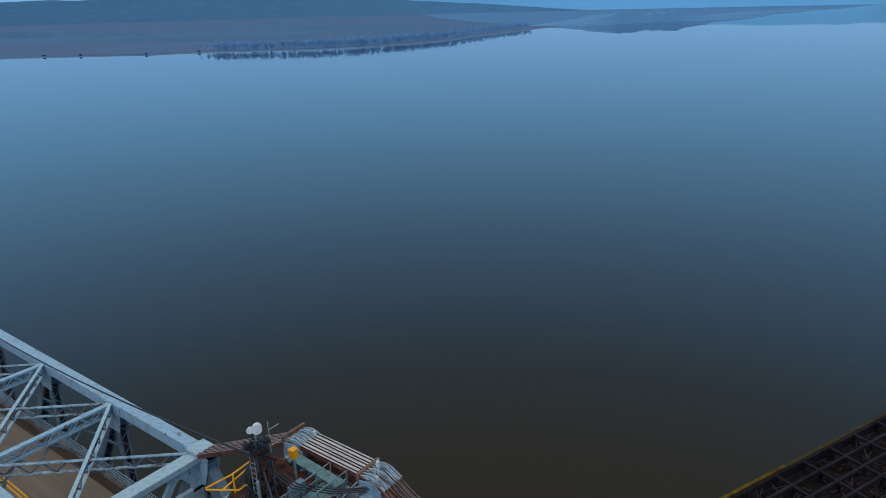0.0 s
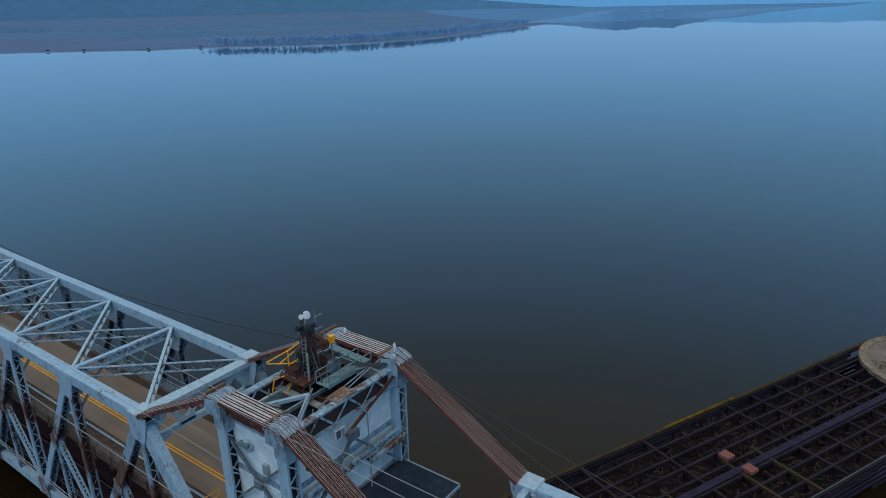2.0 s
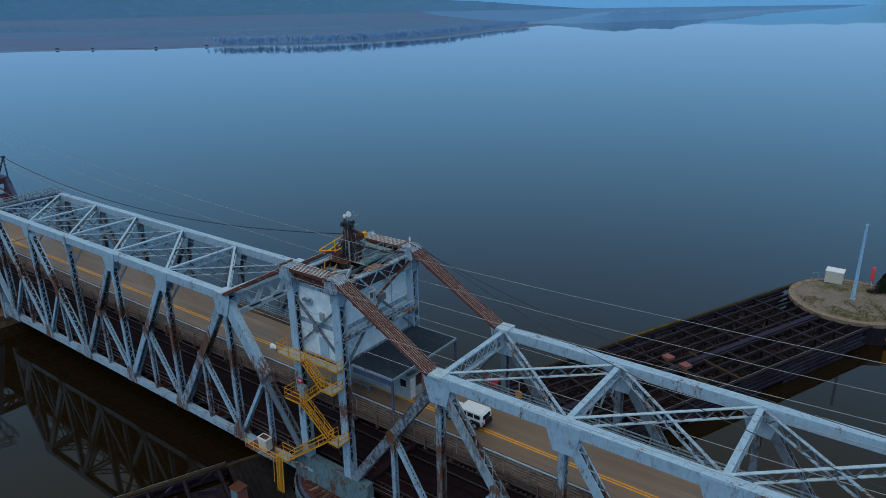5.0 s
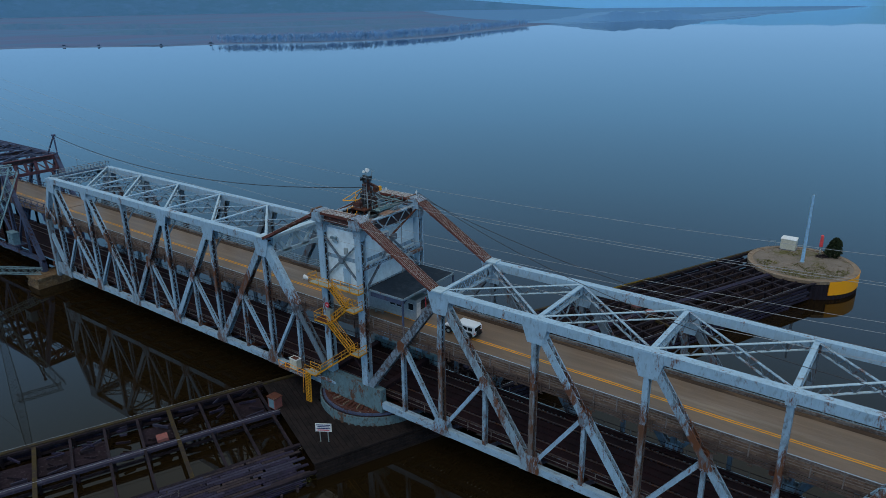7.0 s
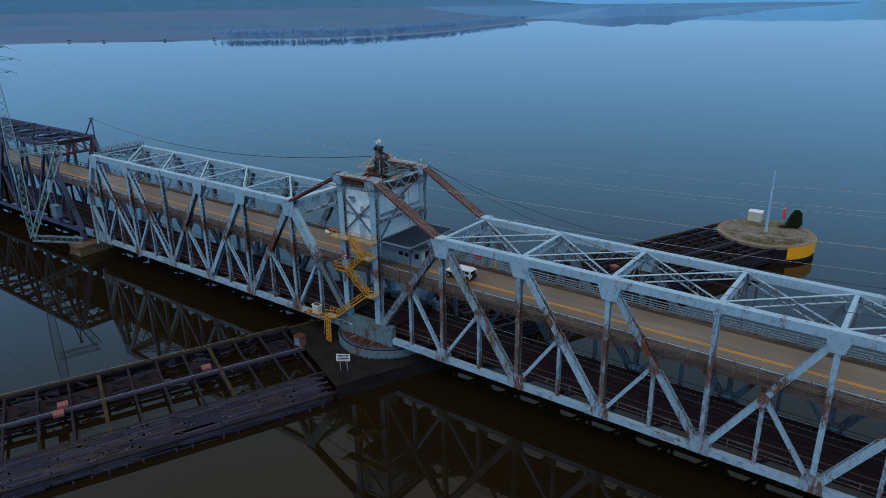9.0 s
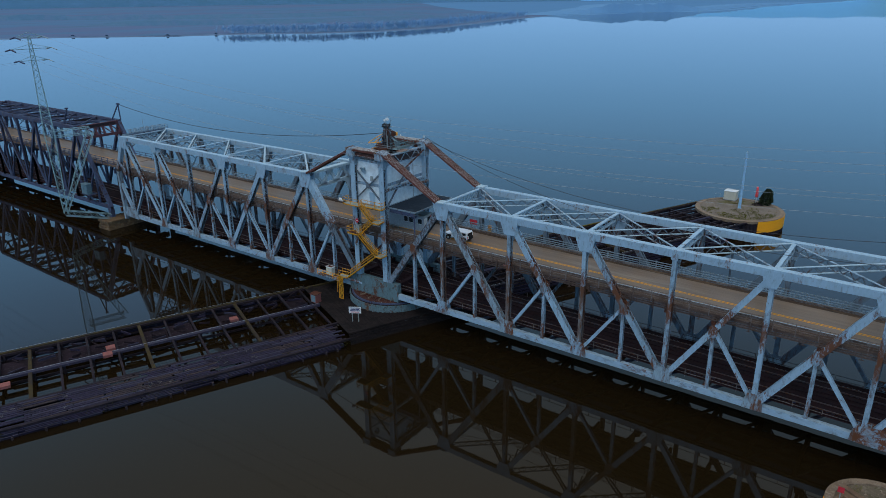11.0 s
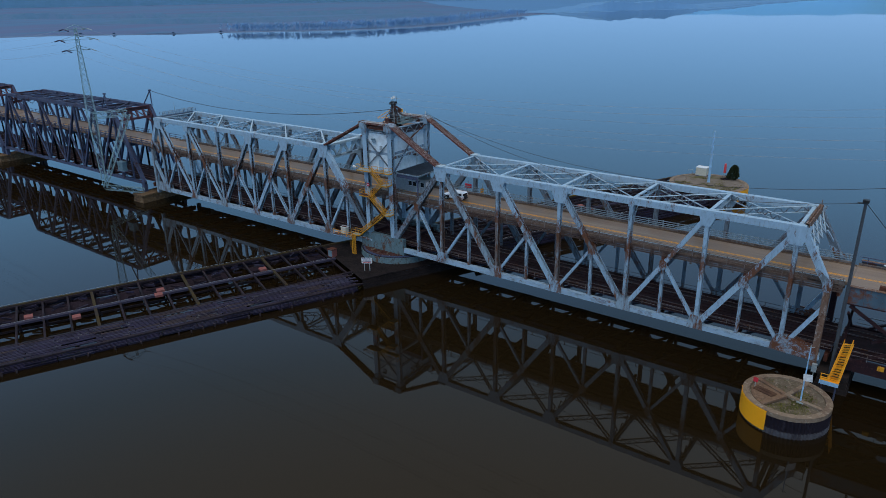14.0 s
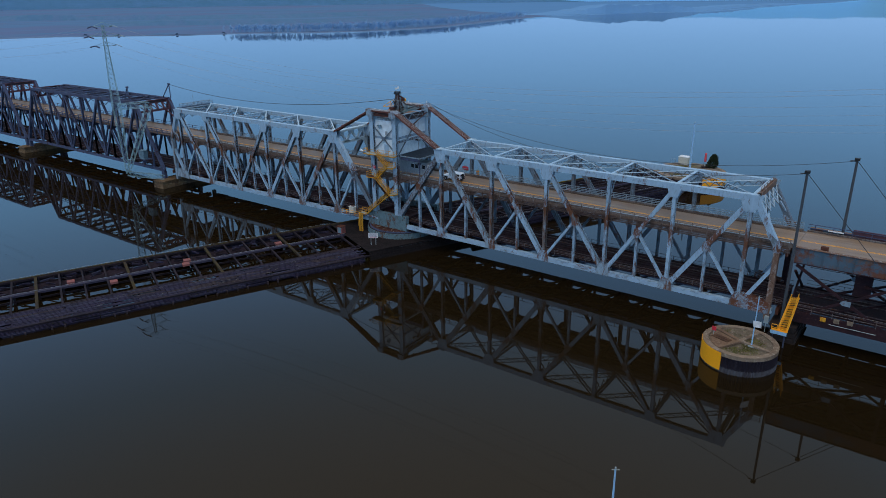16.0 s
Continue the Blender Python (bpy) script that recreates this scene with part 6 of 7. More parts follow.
for s, v in ((-1, -10.4), (1, 10.4)):
    for j in range(4):
        part("wall_plank", Shape().beam(FW(-12.5, v + (0.6 - 0.12 * j) * s, WATER + 0.1 + 0.42 * j), FW(13.0, v + (0.6 - 0.12 * j) * s, WATER + 0.1 + 0.42 * j), 0.38, 0.16, FV), quay_wood, quay)
    part("cap_beam", Shape().beam(FW(-12.5, v, 3.5), FW(13.0, v, 3.5), 0.3, 0.5, FV), moss_timber if s < 0 else quay_wood, quay)
shed = thing("tool_shed", (-8.7, -10.0, 3.43), "small rusted box on the timber fender", "box")
part("body", Shape().box(-9.4, -8.0, -10.6, -9.4, 3.43, 4.95), hatch_red, shed)
part("door", Shape().box(-9.2, -8.2, -10.64, -10.6, 3.55, 4.8), cabinet_teal, shed, "blue-grey metal door")
part("lid", Shape().box(-9.5, -7.9, -10.7, -9.3, 4.95, 5.05), rust, shed)


# ---- round sheet-pile cells ----
def cell(cx, cy, r, top, a0, a1, label, inner, bed, band_foot):
    ob = thing("mooring_cell", (cx, cy, WATER), label, "dolphin", "round cells")
    lobes = []
    for i in range(288):
        a = radians(i * 1.25)
        rr = r + 0.1 * math.cos(a * 72)
        lobes.append((cx + rr * math.cos(a), cy + rr * math.sin(a)))
    part("sheet_pile_wall", Shape().prism(lobes, WATER - 2.0, top - 0.5), cell_wall, ob, "dark ribbed sheet-pile wall")
    outer, inn = ring_points(cx, cy, r + 0.1, 64), ring_points(cx, cy, r - (0.9 if r > 8 else 0.72), 64)
    n = 64
    vs = [(x, y, top) for x, y in outer] + [(x, y, top) for x, y in inn] + [(x, y, top - 0.6) for x, y in outer] + [(x, y, top - 0.6) for x, y in inn]
    fs = []
    for i in range(n):
        j = (i + 1) % n
        fs += [(i, j, n + j, n + i), (2 * n + i, i + 0, 0 + j, 2 * n + j), (n + i, n + j, 3 * n + j, 3 * n + i), (2 * n + j, 3 * n + j, 3 * n + i, 2 * n + i)]
    part("rim", Shape().add(vs, fs), concrete, ob, "worn concrete rim")
    # a gently humped fill
    fill = Shape()
    rings = [0.0, 0.25, 0.5, 0.75, 1.0]
    pts = []
    for f in rings:
        for i in range(40):
            a = 2 * math.pi * i / 40
            pts.append((cx + (r - 0.7) * f * math.cos(a), cy + (r - 0.7) * f * math.sin(a), top - (0.08 if r > 8 else 0.2) + inner * (1 - f * f) + 0.12 * noise.noise((f * 5 + cx, math.cos(a) * f * 4, math.sin(a) * f * 4))))
    quads = [(k * 40 + i, k * 40 + (i + 1) % 40, (k + 1) * 40 + (i + 1) % 40, (k + 1) * 40 + i) for k in range(4) for i in range(40)]
    fill.add(pts, quads)
    part("fill", fill, bed, ob, "gravel with dry weeds")
    band = ring_points(cx, cy, r + 0.16, 30, a0, a1)
    inner_band = ring_points(cx, cy, r - 0.02, 30, a0, a1)
    m = len(band)
    vs = [(x, y, top - 0.1) for x, y in band] + [(x, y, band_foot) for x, y in band] + [(x, y, top - 0.1) for x, y in inner_band] + [(x, y, band_foot) for x, y in inner_band]
    fs = []
    for i in range(m - 1):
        fs += [(i, i + 1, m + i + 1, m + i), (2 * m + i, 2 * m + i + 1, i + 1, i), (m + i, m + i + 1, 3 * m + i + 1, 3 * m + i)]
    fs += [(0, m, 3 * m, 2 * m), (m - 1, 2 * m - 1, 4 * m - 1, 3 * m - 1)]
    part("warning_band", Shape().add(vs, fs), yellow, ob, "bright yellow painted panel")
    return ob


CX, CY, CZ = 38.4, 81.4, 5.3
cell(CX, CY, 9.7, CZ, -52, 15, "round concrete-rimmed cell with gravel and a yellow panel", 0.15, gravel, 2.6)
near_cell = cell(76.85, -14.9, 5.1, 4.8, 186, 256, "round concrete-rimmed cell filled with rubble, yellow panel", -0.12, cell_rubble, WATER + 0.25)
part("waterline_mud", Shape().prism([(76.85 + (5.13 + 0.1 * math.cos(radians(i * 90))) * math.cos(radians(i * 1.25)), -14.9 + (5.13 + 0.1 * math.cos(radians(i * 90))) * math.sin(radians(i * 1.25))) for i in range(288)], WATER - 0.5, WATER + 0.8), cell_mud, near_cell, "pale dried mud on the foot of the piling")
part("slab", Shape().prism([(76.85, -14.7)] + [(76.85 + 4.15 * math.cos(radians(a)), -14.9 + 4.15 * math.sin(radians(a))) for a in range(152, 240, 6)], 4.3, 4.66), slab_brown, near_cell, "brown cracked concrete slab between the cross walls")
for lift, a in ((0.0, -15), (-0.012, 70), (-0.024, 240), (-0.036, 150)):
    ca, sa = math.cos(radians(a)), math.sin(radians(a))
    part("cross_wall", Shape().beam((76.85 - 0.2 * ca, -14.9 - 0.2 * sa, 4.76 + lift), (76.85 + 4.4 * ca, -14.9 + 4.4 * sa, 4.76 + lift), 0.3, 0.55, (-sa, ca, 0)), slab_brown if a in (150, 240) else concrete, near_cell)
for k in range(2):
    part("rotten_board", Shape().frame_box(Vector((74.2 + 0.25 * k, -15.6 + 0.55 * k, 4.71 + 0.012 * (k % 2))), Vector((1.25, -0.45, 0.03)), Vector((0.09, 0.25, 0)), Vector((0, 0, 0.05))), hatch_brown, near_cell)
stones = []
for i in range(220):
    a, f = random.uniform(0, 6.283), math.sqrt(random.random())
    big = random.random() < 0.5
    cx, cy, r = (CX, CY, 8.3) if big else (76.85, -14.9, 4.1)
    if not big and math.hypot(cx + r * f * math.cos(a) - 74.8, cy + r * f * math.sin(a) + 15.6) < 2.0:
        continue
    stones.append((cx + r * f * math.cos(a), cy + r * f * math.sin(a), (CZ if big else 4.55) + 0.02, random.uniform(0.08, 0.22)))
heap = Shape()
for x, y, z, s in stones:
    k = [(x + s * a, y + s * b * random.uniform(0.7, 1.2), z + s * c * 0.7) for a, b, c in ((1, 0, 0), (-1, 0.1, 0), (0, 1, 0), (0.1, -1, 0), (0, 0, 1), (0, 0, -1))]
    heap.add(k, [(0, 2, 4), (2, 1, 4), (1, 3, 4), (3, 0, 4), (2, 0, 5), (1, 2, 5), (3, 1, 5), (0, 3, 5)])
single("rubble", heap, concrete, "pale broken stones lying on the round cells", "stones", kind="stuff")
tufts = Shape()
for i in range(5200):
    big = random.random() < 0.7
    cx, cy, r, z = (CX, CY, 8.5, CZ) if big else (76.85, -14.9, 4.1, 4.5)
    a, f = random.uniform(0, 6.283), math.sqrt(random.random())
    x, y = cx + r * f * math.cos(a), cy + r * f * math.sin(a)
    if not big and math.hypot(x - 74.8, y + 15.6) < 2.0:
        continue
    # thickest along the river side of the large cell
    edge = (x - cx) * 0.25 - (y - cy) * 0.97
    thick = noise.noise((x * 0.3, y * 0.3, 3.0)) + (0.05 * edge if big else 0.1)
    if thick < 0.16:
        continue
    for k in range(3):
        b, h = random.uniform(0, 6.283), random.uniform(0.08, 0.3)
        tufts.add([(x + 0.04 * math.cos(b), y + 0.04 * math.sin(b), z), (x - 0.04 * math.cos(b), y - 0.04 * math.sin(b), z), (x + 0.2 * math.sin(b), y + 0.2 * math.cos(b), z + h)], [(0, 1, 2)])
single("weeds", tufts, weed_mat, "dry yellow-green weeds on the round cells", "weeds", kind="stuff")


def slim_mast(x, y, z, height, label, r=0.13):
    ob = thing("light_mast", (x, y, z), label, "mast", "light masts")
    part("pole", Shape().tube((x, y, z), (x, y, z + height), r, 12, r * 0.62), mast_blue, ob, "pale blue tapered pole")
    part("base_plate", Shape().box(x - 0.4, x + 0.4, y - 0.4, y + 0.4, z - 0.05, z + 0.12), galv, ob)
    part("lantern", Shape().tube((x, y, z + height), (x, y, z + height + 0.22), 0.08, 10), galv, ob)
    part("arm", Shape().tube((x - 0.35, y, z + height - 0.2), (x + 0.4, y, z + height + 0.1), 0.035, 6), galv, ob)
    return ob


slim_mast(38.4, 81.4, CZ + 0.1, 13.4, "slim pale blue mast standing on the gravel cell", 0.33)
m2 = slim_mast(78.5, -15.4, 4.68, 7.7, "slim pale blue mast with a small sign plate", 0.1)
part("sign_plate", Shape().frame_box(Vector((78.85, -15.55, 8.3)), Vector((0.45, 0.35, -0.12)), Vector((0.04, -0.01, 0)), Vector((-0.05, -0.05, 0.5))), white_paint, m2, "white sign plate")
flag = thing("warning_marker", (73.0, -14.8, 4.8), "red warning board on a short post", "sign")
part("post", Shape().tube((73.0, -14.8, 4.4), (73.0, -14.8, 5.6), 0.05, 8), galv, flag)
part("board", Shape().box(72.7, 73.3, -14.9, -14.84, 5.4, 6.05), red_paint, flag)
HX0, HY_ = 33.1, 87.4
hut = thing("equipment_hut", (HX0 + 1.4, HY_ + 1.2, CZ), "cream metal equipment hut on the gravel cell", "hut")
part("body", Shape().box(HX0, HX0 + 2.8, HY_, HY_ + 2.4, CZ, CZ + 2.15), cream, hut)
part("roof", Shape().box(HX0 - 0.08, HX0 + 2.88, HY_ - 0.08, HY_ + 2.48, CZ + 2.15, CZ + 2.26), white_paint, hut)
for k in range(2):
    part("door", Shape().box(HX0 + 2.8, HX0 + 2.83, HY_ + 0.12 + 1.1 * k, HY_ + 1.12 + 1.1 * k, CZ + 0.1, CZ + 1.95), cream, hut)
    part("door_louvre", Shape().box(HX0 + 2.83, HX0 + 2.85, HY_ + 0.3 + 1.1 * k, HY_ + 0.9 + 1.1 * k, CZ + 1.2, CZ + 1.6), galv, hut)
part("skid", Shape().box(HX0 - 0.1, HX0 + 2.9, HY_ - 0.1, HY_ + 2.5, CZ - 0.1, CZ + 0.08), dark_steel, hut)
MX, MY = 40.2, 89.4
marker = thing("channel_marker", (MX, MY, CZ), "red channel marker post with a rounded top", "marker")
part("post", Shape().tube((MX, MY, CZ), (MX, MY, CZ + 1.3), 0.1, 8), galv, marker)
part("marker_body", Shape().tube((MX, MY, CZ + 1.3), (MX, MY, CZ + 3.6), 0.36, 12, 0.28), marker_red, marker)
part("marker_cap", Shape().tube((MX, MY, CZ + 3.6), (MX, MY, CZ + 3.8), 0.28, 12, 0.1), marker_red, marker)
for dx, dy in ((-1.1, 0.3), (0.2, -1.0)):
    part("stay", Shape().tube((MX, MY, CZ + 1.2), (MX + dx, MY + dy, CZ), 0.05, 6), galv, marker)
post2 = thing("rail_stub", (31.5, 88.0, CZ), "grey pipe railing stub beside the hut", "railing")
part("frame", Shape().path([(31.0, 87.6, CZ), (31.0, 87.6, CZ + 1.2), (32.0, 88.4, CZ + 1.2), (32.0, 88.4, CZ)], 0.05), galv, post2)

BX, BY = 42.6, 88.2
bush = thing("evergreen_bush", (BX, BY, CZ), "dark green upright evergreen bush", "bush")
part("trunk", Shape().tube((BX, BY, CZ - 0.1), (BX + 0.1, BY, CZ + 1.9), 0.12, 8, 0.06), bark, bush)
crown = Shape()
for i in range(2200):
    a, u = random.uniform(0, 6.283), random.uniform(0, 1)
    prof = (1 - u) ** 0.45 * (0.75 + 0.35 * min(1.0, u * 5))
    rr = 1.65 * prof * (0.55 + 0.45 * random.random()) * (1 + 0.3 * noise.noise((math.cos(a) * 1.7, math.sin(a) * 1.7, u * 3)))
    p = Vector((BX + 0.3 * u + rr * math.cos(a), BY + rr * math.sin(a), CZ + 0.1 + 3.7 * u + 0.15 * math.sin(a * 3)))
    e1 = Vector((random.uniform(-1, 1), random.uniform(-1, 1), random.uniform(-1, 1))).normalized() * 0.17
    e2 = Vector((random.uniform(-1, 1), random.uniform(-1, 1), random.uniform(0.1, 1))).normalized() * 0.22
    crown.add([p - e1, p + e2, p + e1, p - e2 * 0.6], [(0, 1, 2, 3)])
part("crown", crown, leaf, bush)
scrap = thing("brush_heap", (41.0, 86.8, CZ), "low heap of dark dead brush on the gravel", "brush")
twigs = Shape()
for i in range(160):
    a, r = random.uniform(0, 6.283), random.random() ** 0.5
    p = Vector((41.0 + 1.3 * r * math.cos(a), 86.8 + 0.9 * r * math.sin(a), CZ + random.uniform(0.02, 0.7 * (1.05 - r))))
    q = p + Vector((random.uniform(-0.6, 0.6), random.uniform(-0.6, 0.6), random.uniform(-0.1, 0.35)))
    twigs.tube(p, q, 0.035, 3, 0.015)
part("twigs", twigs, timber, scrap)
river_mast = slim_mast(76.9, -61.4, 4.2, 7.6, "slim pale blue mast on a steel pile in the river")
part("steel_pile", Shape().tube((76.9, -61.4, WATER - 2.0), (76.9, -61.4, 4.2), 0.5, 14), rust, river_mast, "rusted steel pile")


# ---- piers and neighbouring spans ----
def masonry_pier(x, y0, y1, top, half, label, stone=stone):
    ob = thing("stone_pier", (x, (y0 + y1) / 2, WATER), label, "pier", "stone piers")
    courses = 4
    for k in range(courses):
        z0 = WATER - 0.6 + (top - WATER + 0.6) * k / courses
        z1 = WATER - 0.6 + (top - WATER + 0.6) * (k + 1) / courses - 0.03
        g = 0.12 * (courses - k)
        n_b = max(3, int((y1 - y0) / 2.2))
        for i in range(n_b):
            a = y0 - g + (y1 - y0 + 2 * g) * i / n_b
            c = y0 - g + (y1 - y0 + 2 * g) * (i + 1) / n_b - 0.04
            part("stone_block", Shape().box(x - half - g, x + half + g, a, c, z0, z1), stone, ob)
    part("cap_stone", Shape().box(x - half - 0.3, x + half + 0.3, y0 - 0.4, y1 + 0.4, top - 0.02, top + 0.4), stone, ob)
    return ob


masonry_pier(-83.6, -7.2, 9.0, 3.4, 2.0, "brown stone pier under the bridge joint")
masonry_pier(-168.5, -7.2, 9.0, 3.4, 2.0, "brown stone pier under the far joint")
masonry_pier(-252.6, -7.2, 9.0, 3.4, 2.0, "brown stone pier under the last joint")
# this pier's stone is painted as dark as its shade
masonry_pier(80.6, -4.9, 7.2, 4.0, 1.6, "brown stone pier carrying the swing span, shade painted into its stone", dark_stone)


def fixed_span(x0, x1, panels, label):
    """A through truss with two decks between the piers at x0 and x1."""
    ob = thing("truss_span", ((x0 + x1) / 2, YC, 3.8), label, "bridge span", "fixed truss spans")
    step = (x1 - x0) / panels
    xs = [x0 + step * i for i in range(panels + 1)]
    zb, zt = 6.2, 24.4
    for y in (YN, YF):
        part("bottom_chord", Shape().laced((x0, y, zb), (x1, y, zb), 0.8, 0.7, pitch=1.0), dark_steel, ob)
        part("top_chord", Shape().laced((xs[1], y, zt), (xs[-2], y, zt), 0.85, 0.8, pitch=1.0), dark_steel, ob)
        part("end_post", Shape().beam((x0 + 0.3, y, zb), (xs[1], y, zt), 0.85, 0.8), dark_steel, ob)
        part("end_post", Shape().beam((x1 - 0.3, y, zb), (xs[-2], y, zt), 0.85, 0.8), dark_steel, ob)
        for i in range(1, panels):
            part("post", Shape().laced((xs[i], y, zb), (xs[i], y, zt), 0.55, 0.6, pitch=0.7), dark_steel, ob)
            for dx in (-0.5, 0.5):
                xm = xs[i] + dx * step
                part("hanger", Shape().beam((xm, y, zb), (xm, y, 14.9), 0.4, 0.4), dark_steel, ob)
        half = panels // 2
        for i in range(1, panels - 1):
            a, c = (i, i + 1) if i < half else (i + 1, i)
            top, foot = (xs[a], zt), (xs[c], zb)
            part("diagonal", Shape().laced((top[0], y, top[1]), (foot[0], y, foot[1]), 0.6, 0.6, pitch=0.7), dark_steel, ob)
            mid = ((top[0] + foot[0]) / 2, (top[1] + foot[1]) / 2)
            part("sub_strut", Shape().beam((mid[0], y, mid[1]), (xs[a], y, zb), 0.4, 0.4), dark_steel, ob)
        for a, c in ((0, 1), (panels, panels - 1)):
            part("sub_strut", Shape().beam(((xs[a] + xs[c]) / 2, y, (zb + zt) / 2), (xs[c], y, zb), 0.4, 0.4), dark_steel, ob)
    for i in range(1, panels):
        red = i in (1, panels - 1)
        part("top_strut", Shape().laced((xs[i], YN + 0.3, zt - 0.2), (xs[i], YF - 0.3, zt - 0.2), 0.6, 1.0, (0, 0, 1)), portal_red if red else dark_steel, ob)
        if red:
            part("portal_strut", Shape().beam((xs[i] + (-1.2 if i == 1 else 1.2), YN + 0.3, zt - 2.6), (xs[i] + (-1.2 if i == 1 else 1.2), YF - 0.3, zt - 2.6), 0.3, 0.6, (0, 0, 1)), portal_red, ob)
            # an open web of posts and arched knees between the portal struts
            sx = -1.2 if i == 1 else 1.2
            for k in range(6):
                ya = YN + 0.5 + k * (YF - YN - 1.0) / 5
                part("portal_post", Shape().beam((xs[i], ya, zt - 0.5), (xs[i] + sx, ya, zt - 2.5), 0.3, 0.45, (0, 1, 0)), portal_red, ob)
                if k < 5:
                    part("portal_brace", Shape().beam((xs[i] + sx * 0.05, ya + 0.1, zt - 0.6), (xs[i] + sx * 0.95, ya + (YF - YN - 1.0) / 5 - 0.1, zt - 2.4), 0.22, 0.2, (1, 0, 0)), portal_red, ob)
            for a, c in ((YN + 0.3, YN + 2.2), (YF - 0.3, YF - 2.2)):
                part("portal_knee", Shape().beam((xs[i] + sx * 2.6, a, zt - 5.6), (xs[i] + sx, c, zt - 2.7), 0.3, 0.4, (1, 0, 0)), portal_red, ob)
        if i < panels - 1:
            for ya, yb in ((YN, YF), (YF, YN)):
                part("lateral_brace", Shape().laced((xs[i], ya, zt + 0.2), (xs[i + 1], yb, zt + 0.2), 0.25, 0.3, (0, 0, 1), pitch=0.8), dark_steel, ob)
        part("sway_strut", Shape().beam((xs[i], YN + 0.3, zt - 2.4), (xs[i], YF - 0.3, zt - 2.4), 0.25, 0.3), dark_steel, ob)
        if not red:
            bay = (YF - YN - 0.8) / 5
            for k in range(5):
                ya = YN + 0.4 + k * bay
                for za, zc in ((zt - 0.7, zt - 2.3), (zt - 2.3, zt - 0.7)):
                    part("sway_brace", Shape().beam((xs[i], ya, za), (xs[i], ya + bay, zc), 0.12, 0.18, (1, 0, 0)), dark_steel, ob)
        if i < panels - 1:
            xm = (xs[i] + xs[i + 1]) / 2
            part("top_strut", Shape().laced((xm, YN + 0.3, zt), (xm, YF - 0.3, zt), 0.35, 0.5, (0, 0, 1), pitch=0.6), dark_steel, ob)
    for x in (x0 + 0.6, x1 - 0.6):
        for y in (YN, YF):
            part("bearing", Shape().box(x - 0.55, x + 0.55, y - 0.5, y + 0.5, 3.78, zb - 0.35), dark_steel, ob)
    deck(ob, x0 + 0.3, x1 + (3.8 if x1 > -100 else 1.0), step, zb)
    return ob


def deck(ob, x0, x1, step, zb, near=-2.4):
    """Road and railway decks between x0 and x1; the roadway reaches from near to the far kerb."""
    part("road_slab", Shape().box(x0, x1, near, 5.4, ROAD - 0.3, ROAD), road_top, ob, "worn tan-brown roadway surface")
    part("kerb", Shape().box(x0, x1, near - 0.25, near, ROAD - 0.5, ROAD + 0.25), kerb_mat, ob)
    part("kerb", Shape().box(x0, x1, 5.4, 5.7, ROAD - 0.5, ROAD + 0.25), kerb_mat, ob)
    fences = (5.8,) if near < -3 else (-2.6, -3.98, 5.8)
    if near > -3:
        part("walkway", Shape().box(x0, x1, -3.95, -2.65, ROAD - 0.12, ROAD - 0.02), plank_mat, ob)
    for o in (-0.16, 0.16):
        part("lane_line", Shape().box(x0, x1, 0.3 + o - 0.06, 0.3 + o + 0.06, ROAD + 0.004, ROAD + 0.008), yellow_line, ob)
    for y in fences:
        for h in (0.5, 1.1):
            part("guard_rail", Shape().box(x0, x1, y - 0.04, y + 0.04, ROAD + h, ROAD + h + 0.1), dark_steel, ob)
    post = Shape().box(-0.06, 0.06, -0.05, 0.05, -0.3, 1.15).mesh("rail_post", dark_steel)
    n_p = int((x1 - x0) / 2.6)
    for i in range(n_p):
        for y in fences:
            piece("rail_post", post, ob, pose(x0 + 1 + 2.6 * i, y, ROAD))
    n_b = max(1, round((x1 - x0) / step))
    for i in range(n_b + 1):
        x = x0 + 0.4 + (x1 - x0 - 0.8) * i / n_b
        part("road_floor_beam", Shape().box(x - 0.2, x + 0.2, YN + 0.3, YF - 0.3, ROAD - 1.6, ROAD - 0.5), dark_steel, ob)
        part("track_floor_beam", Shape().box(x - 0.2, x + 0.2, YN + 0.3, YF - 0.3, zb - 0.5, zb + 0.5), rust, ob)
    for o in (-3.0, -1.0, 1.0, 3.0):
        part("stringer", Shape().box(x0, x1, YC + o - 0.12, YC + o + 0.12, ROAD - 1.0, ROAD - 0.32), dark_steel, ob)
        part("stringer", Shape().box(x0, x1, YC + o - 0.15, YC + o + 0.15, zb - 0.05, zb + 0.55), dark_steel, ob)
    tie_s = Shape().box(-0.13, 0.13, -4.0, 4.0, -0.1, 0.1).mesh("railway_tie", tie_mat)
    for i in range(int((x1 - x0) / 0.62)):
        piece("railway_tie", tie_s, ob, pose(x0 + 0.3 + 0.62 * i, YC, zb + 0.66))
    for ya, yb in ((-3.8, -2.5), (-2.25, -1.0), (-0.7, 2.9), (3.2, 4.45), (4.7, 5.9)):
        part("track_walkway", Shape().box(x0, x1, ya, yb, zb + 0.765, zb + 0.79), tie_mat, ob)
    for yr in (-2.35, -0.9, 3.1, 4.55):
        part("rail", Shape().box(x0, x1, yr - 0.04, yr + 0.04, zb + 0.76, zb + 0.92), rail_steel, ob)


fixed_span(-167.8, -84.3, 8, "dark painted double-deck steel truss span with a red portal")
fixed_span(-252.0, -169.2, 8, "dark painted double-deck steel truss span beyond the pier")

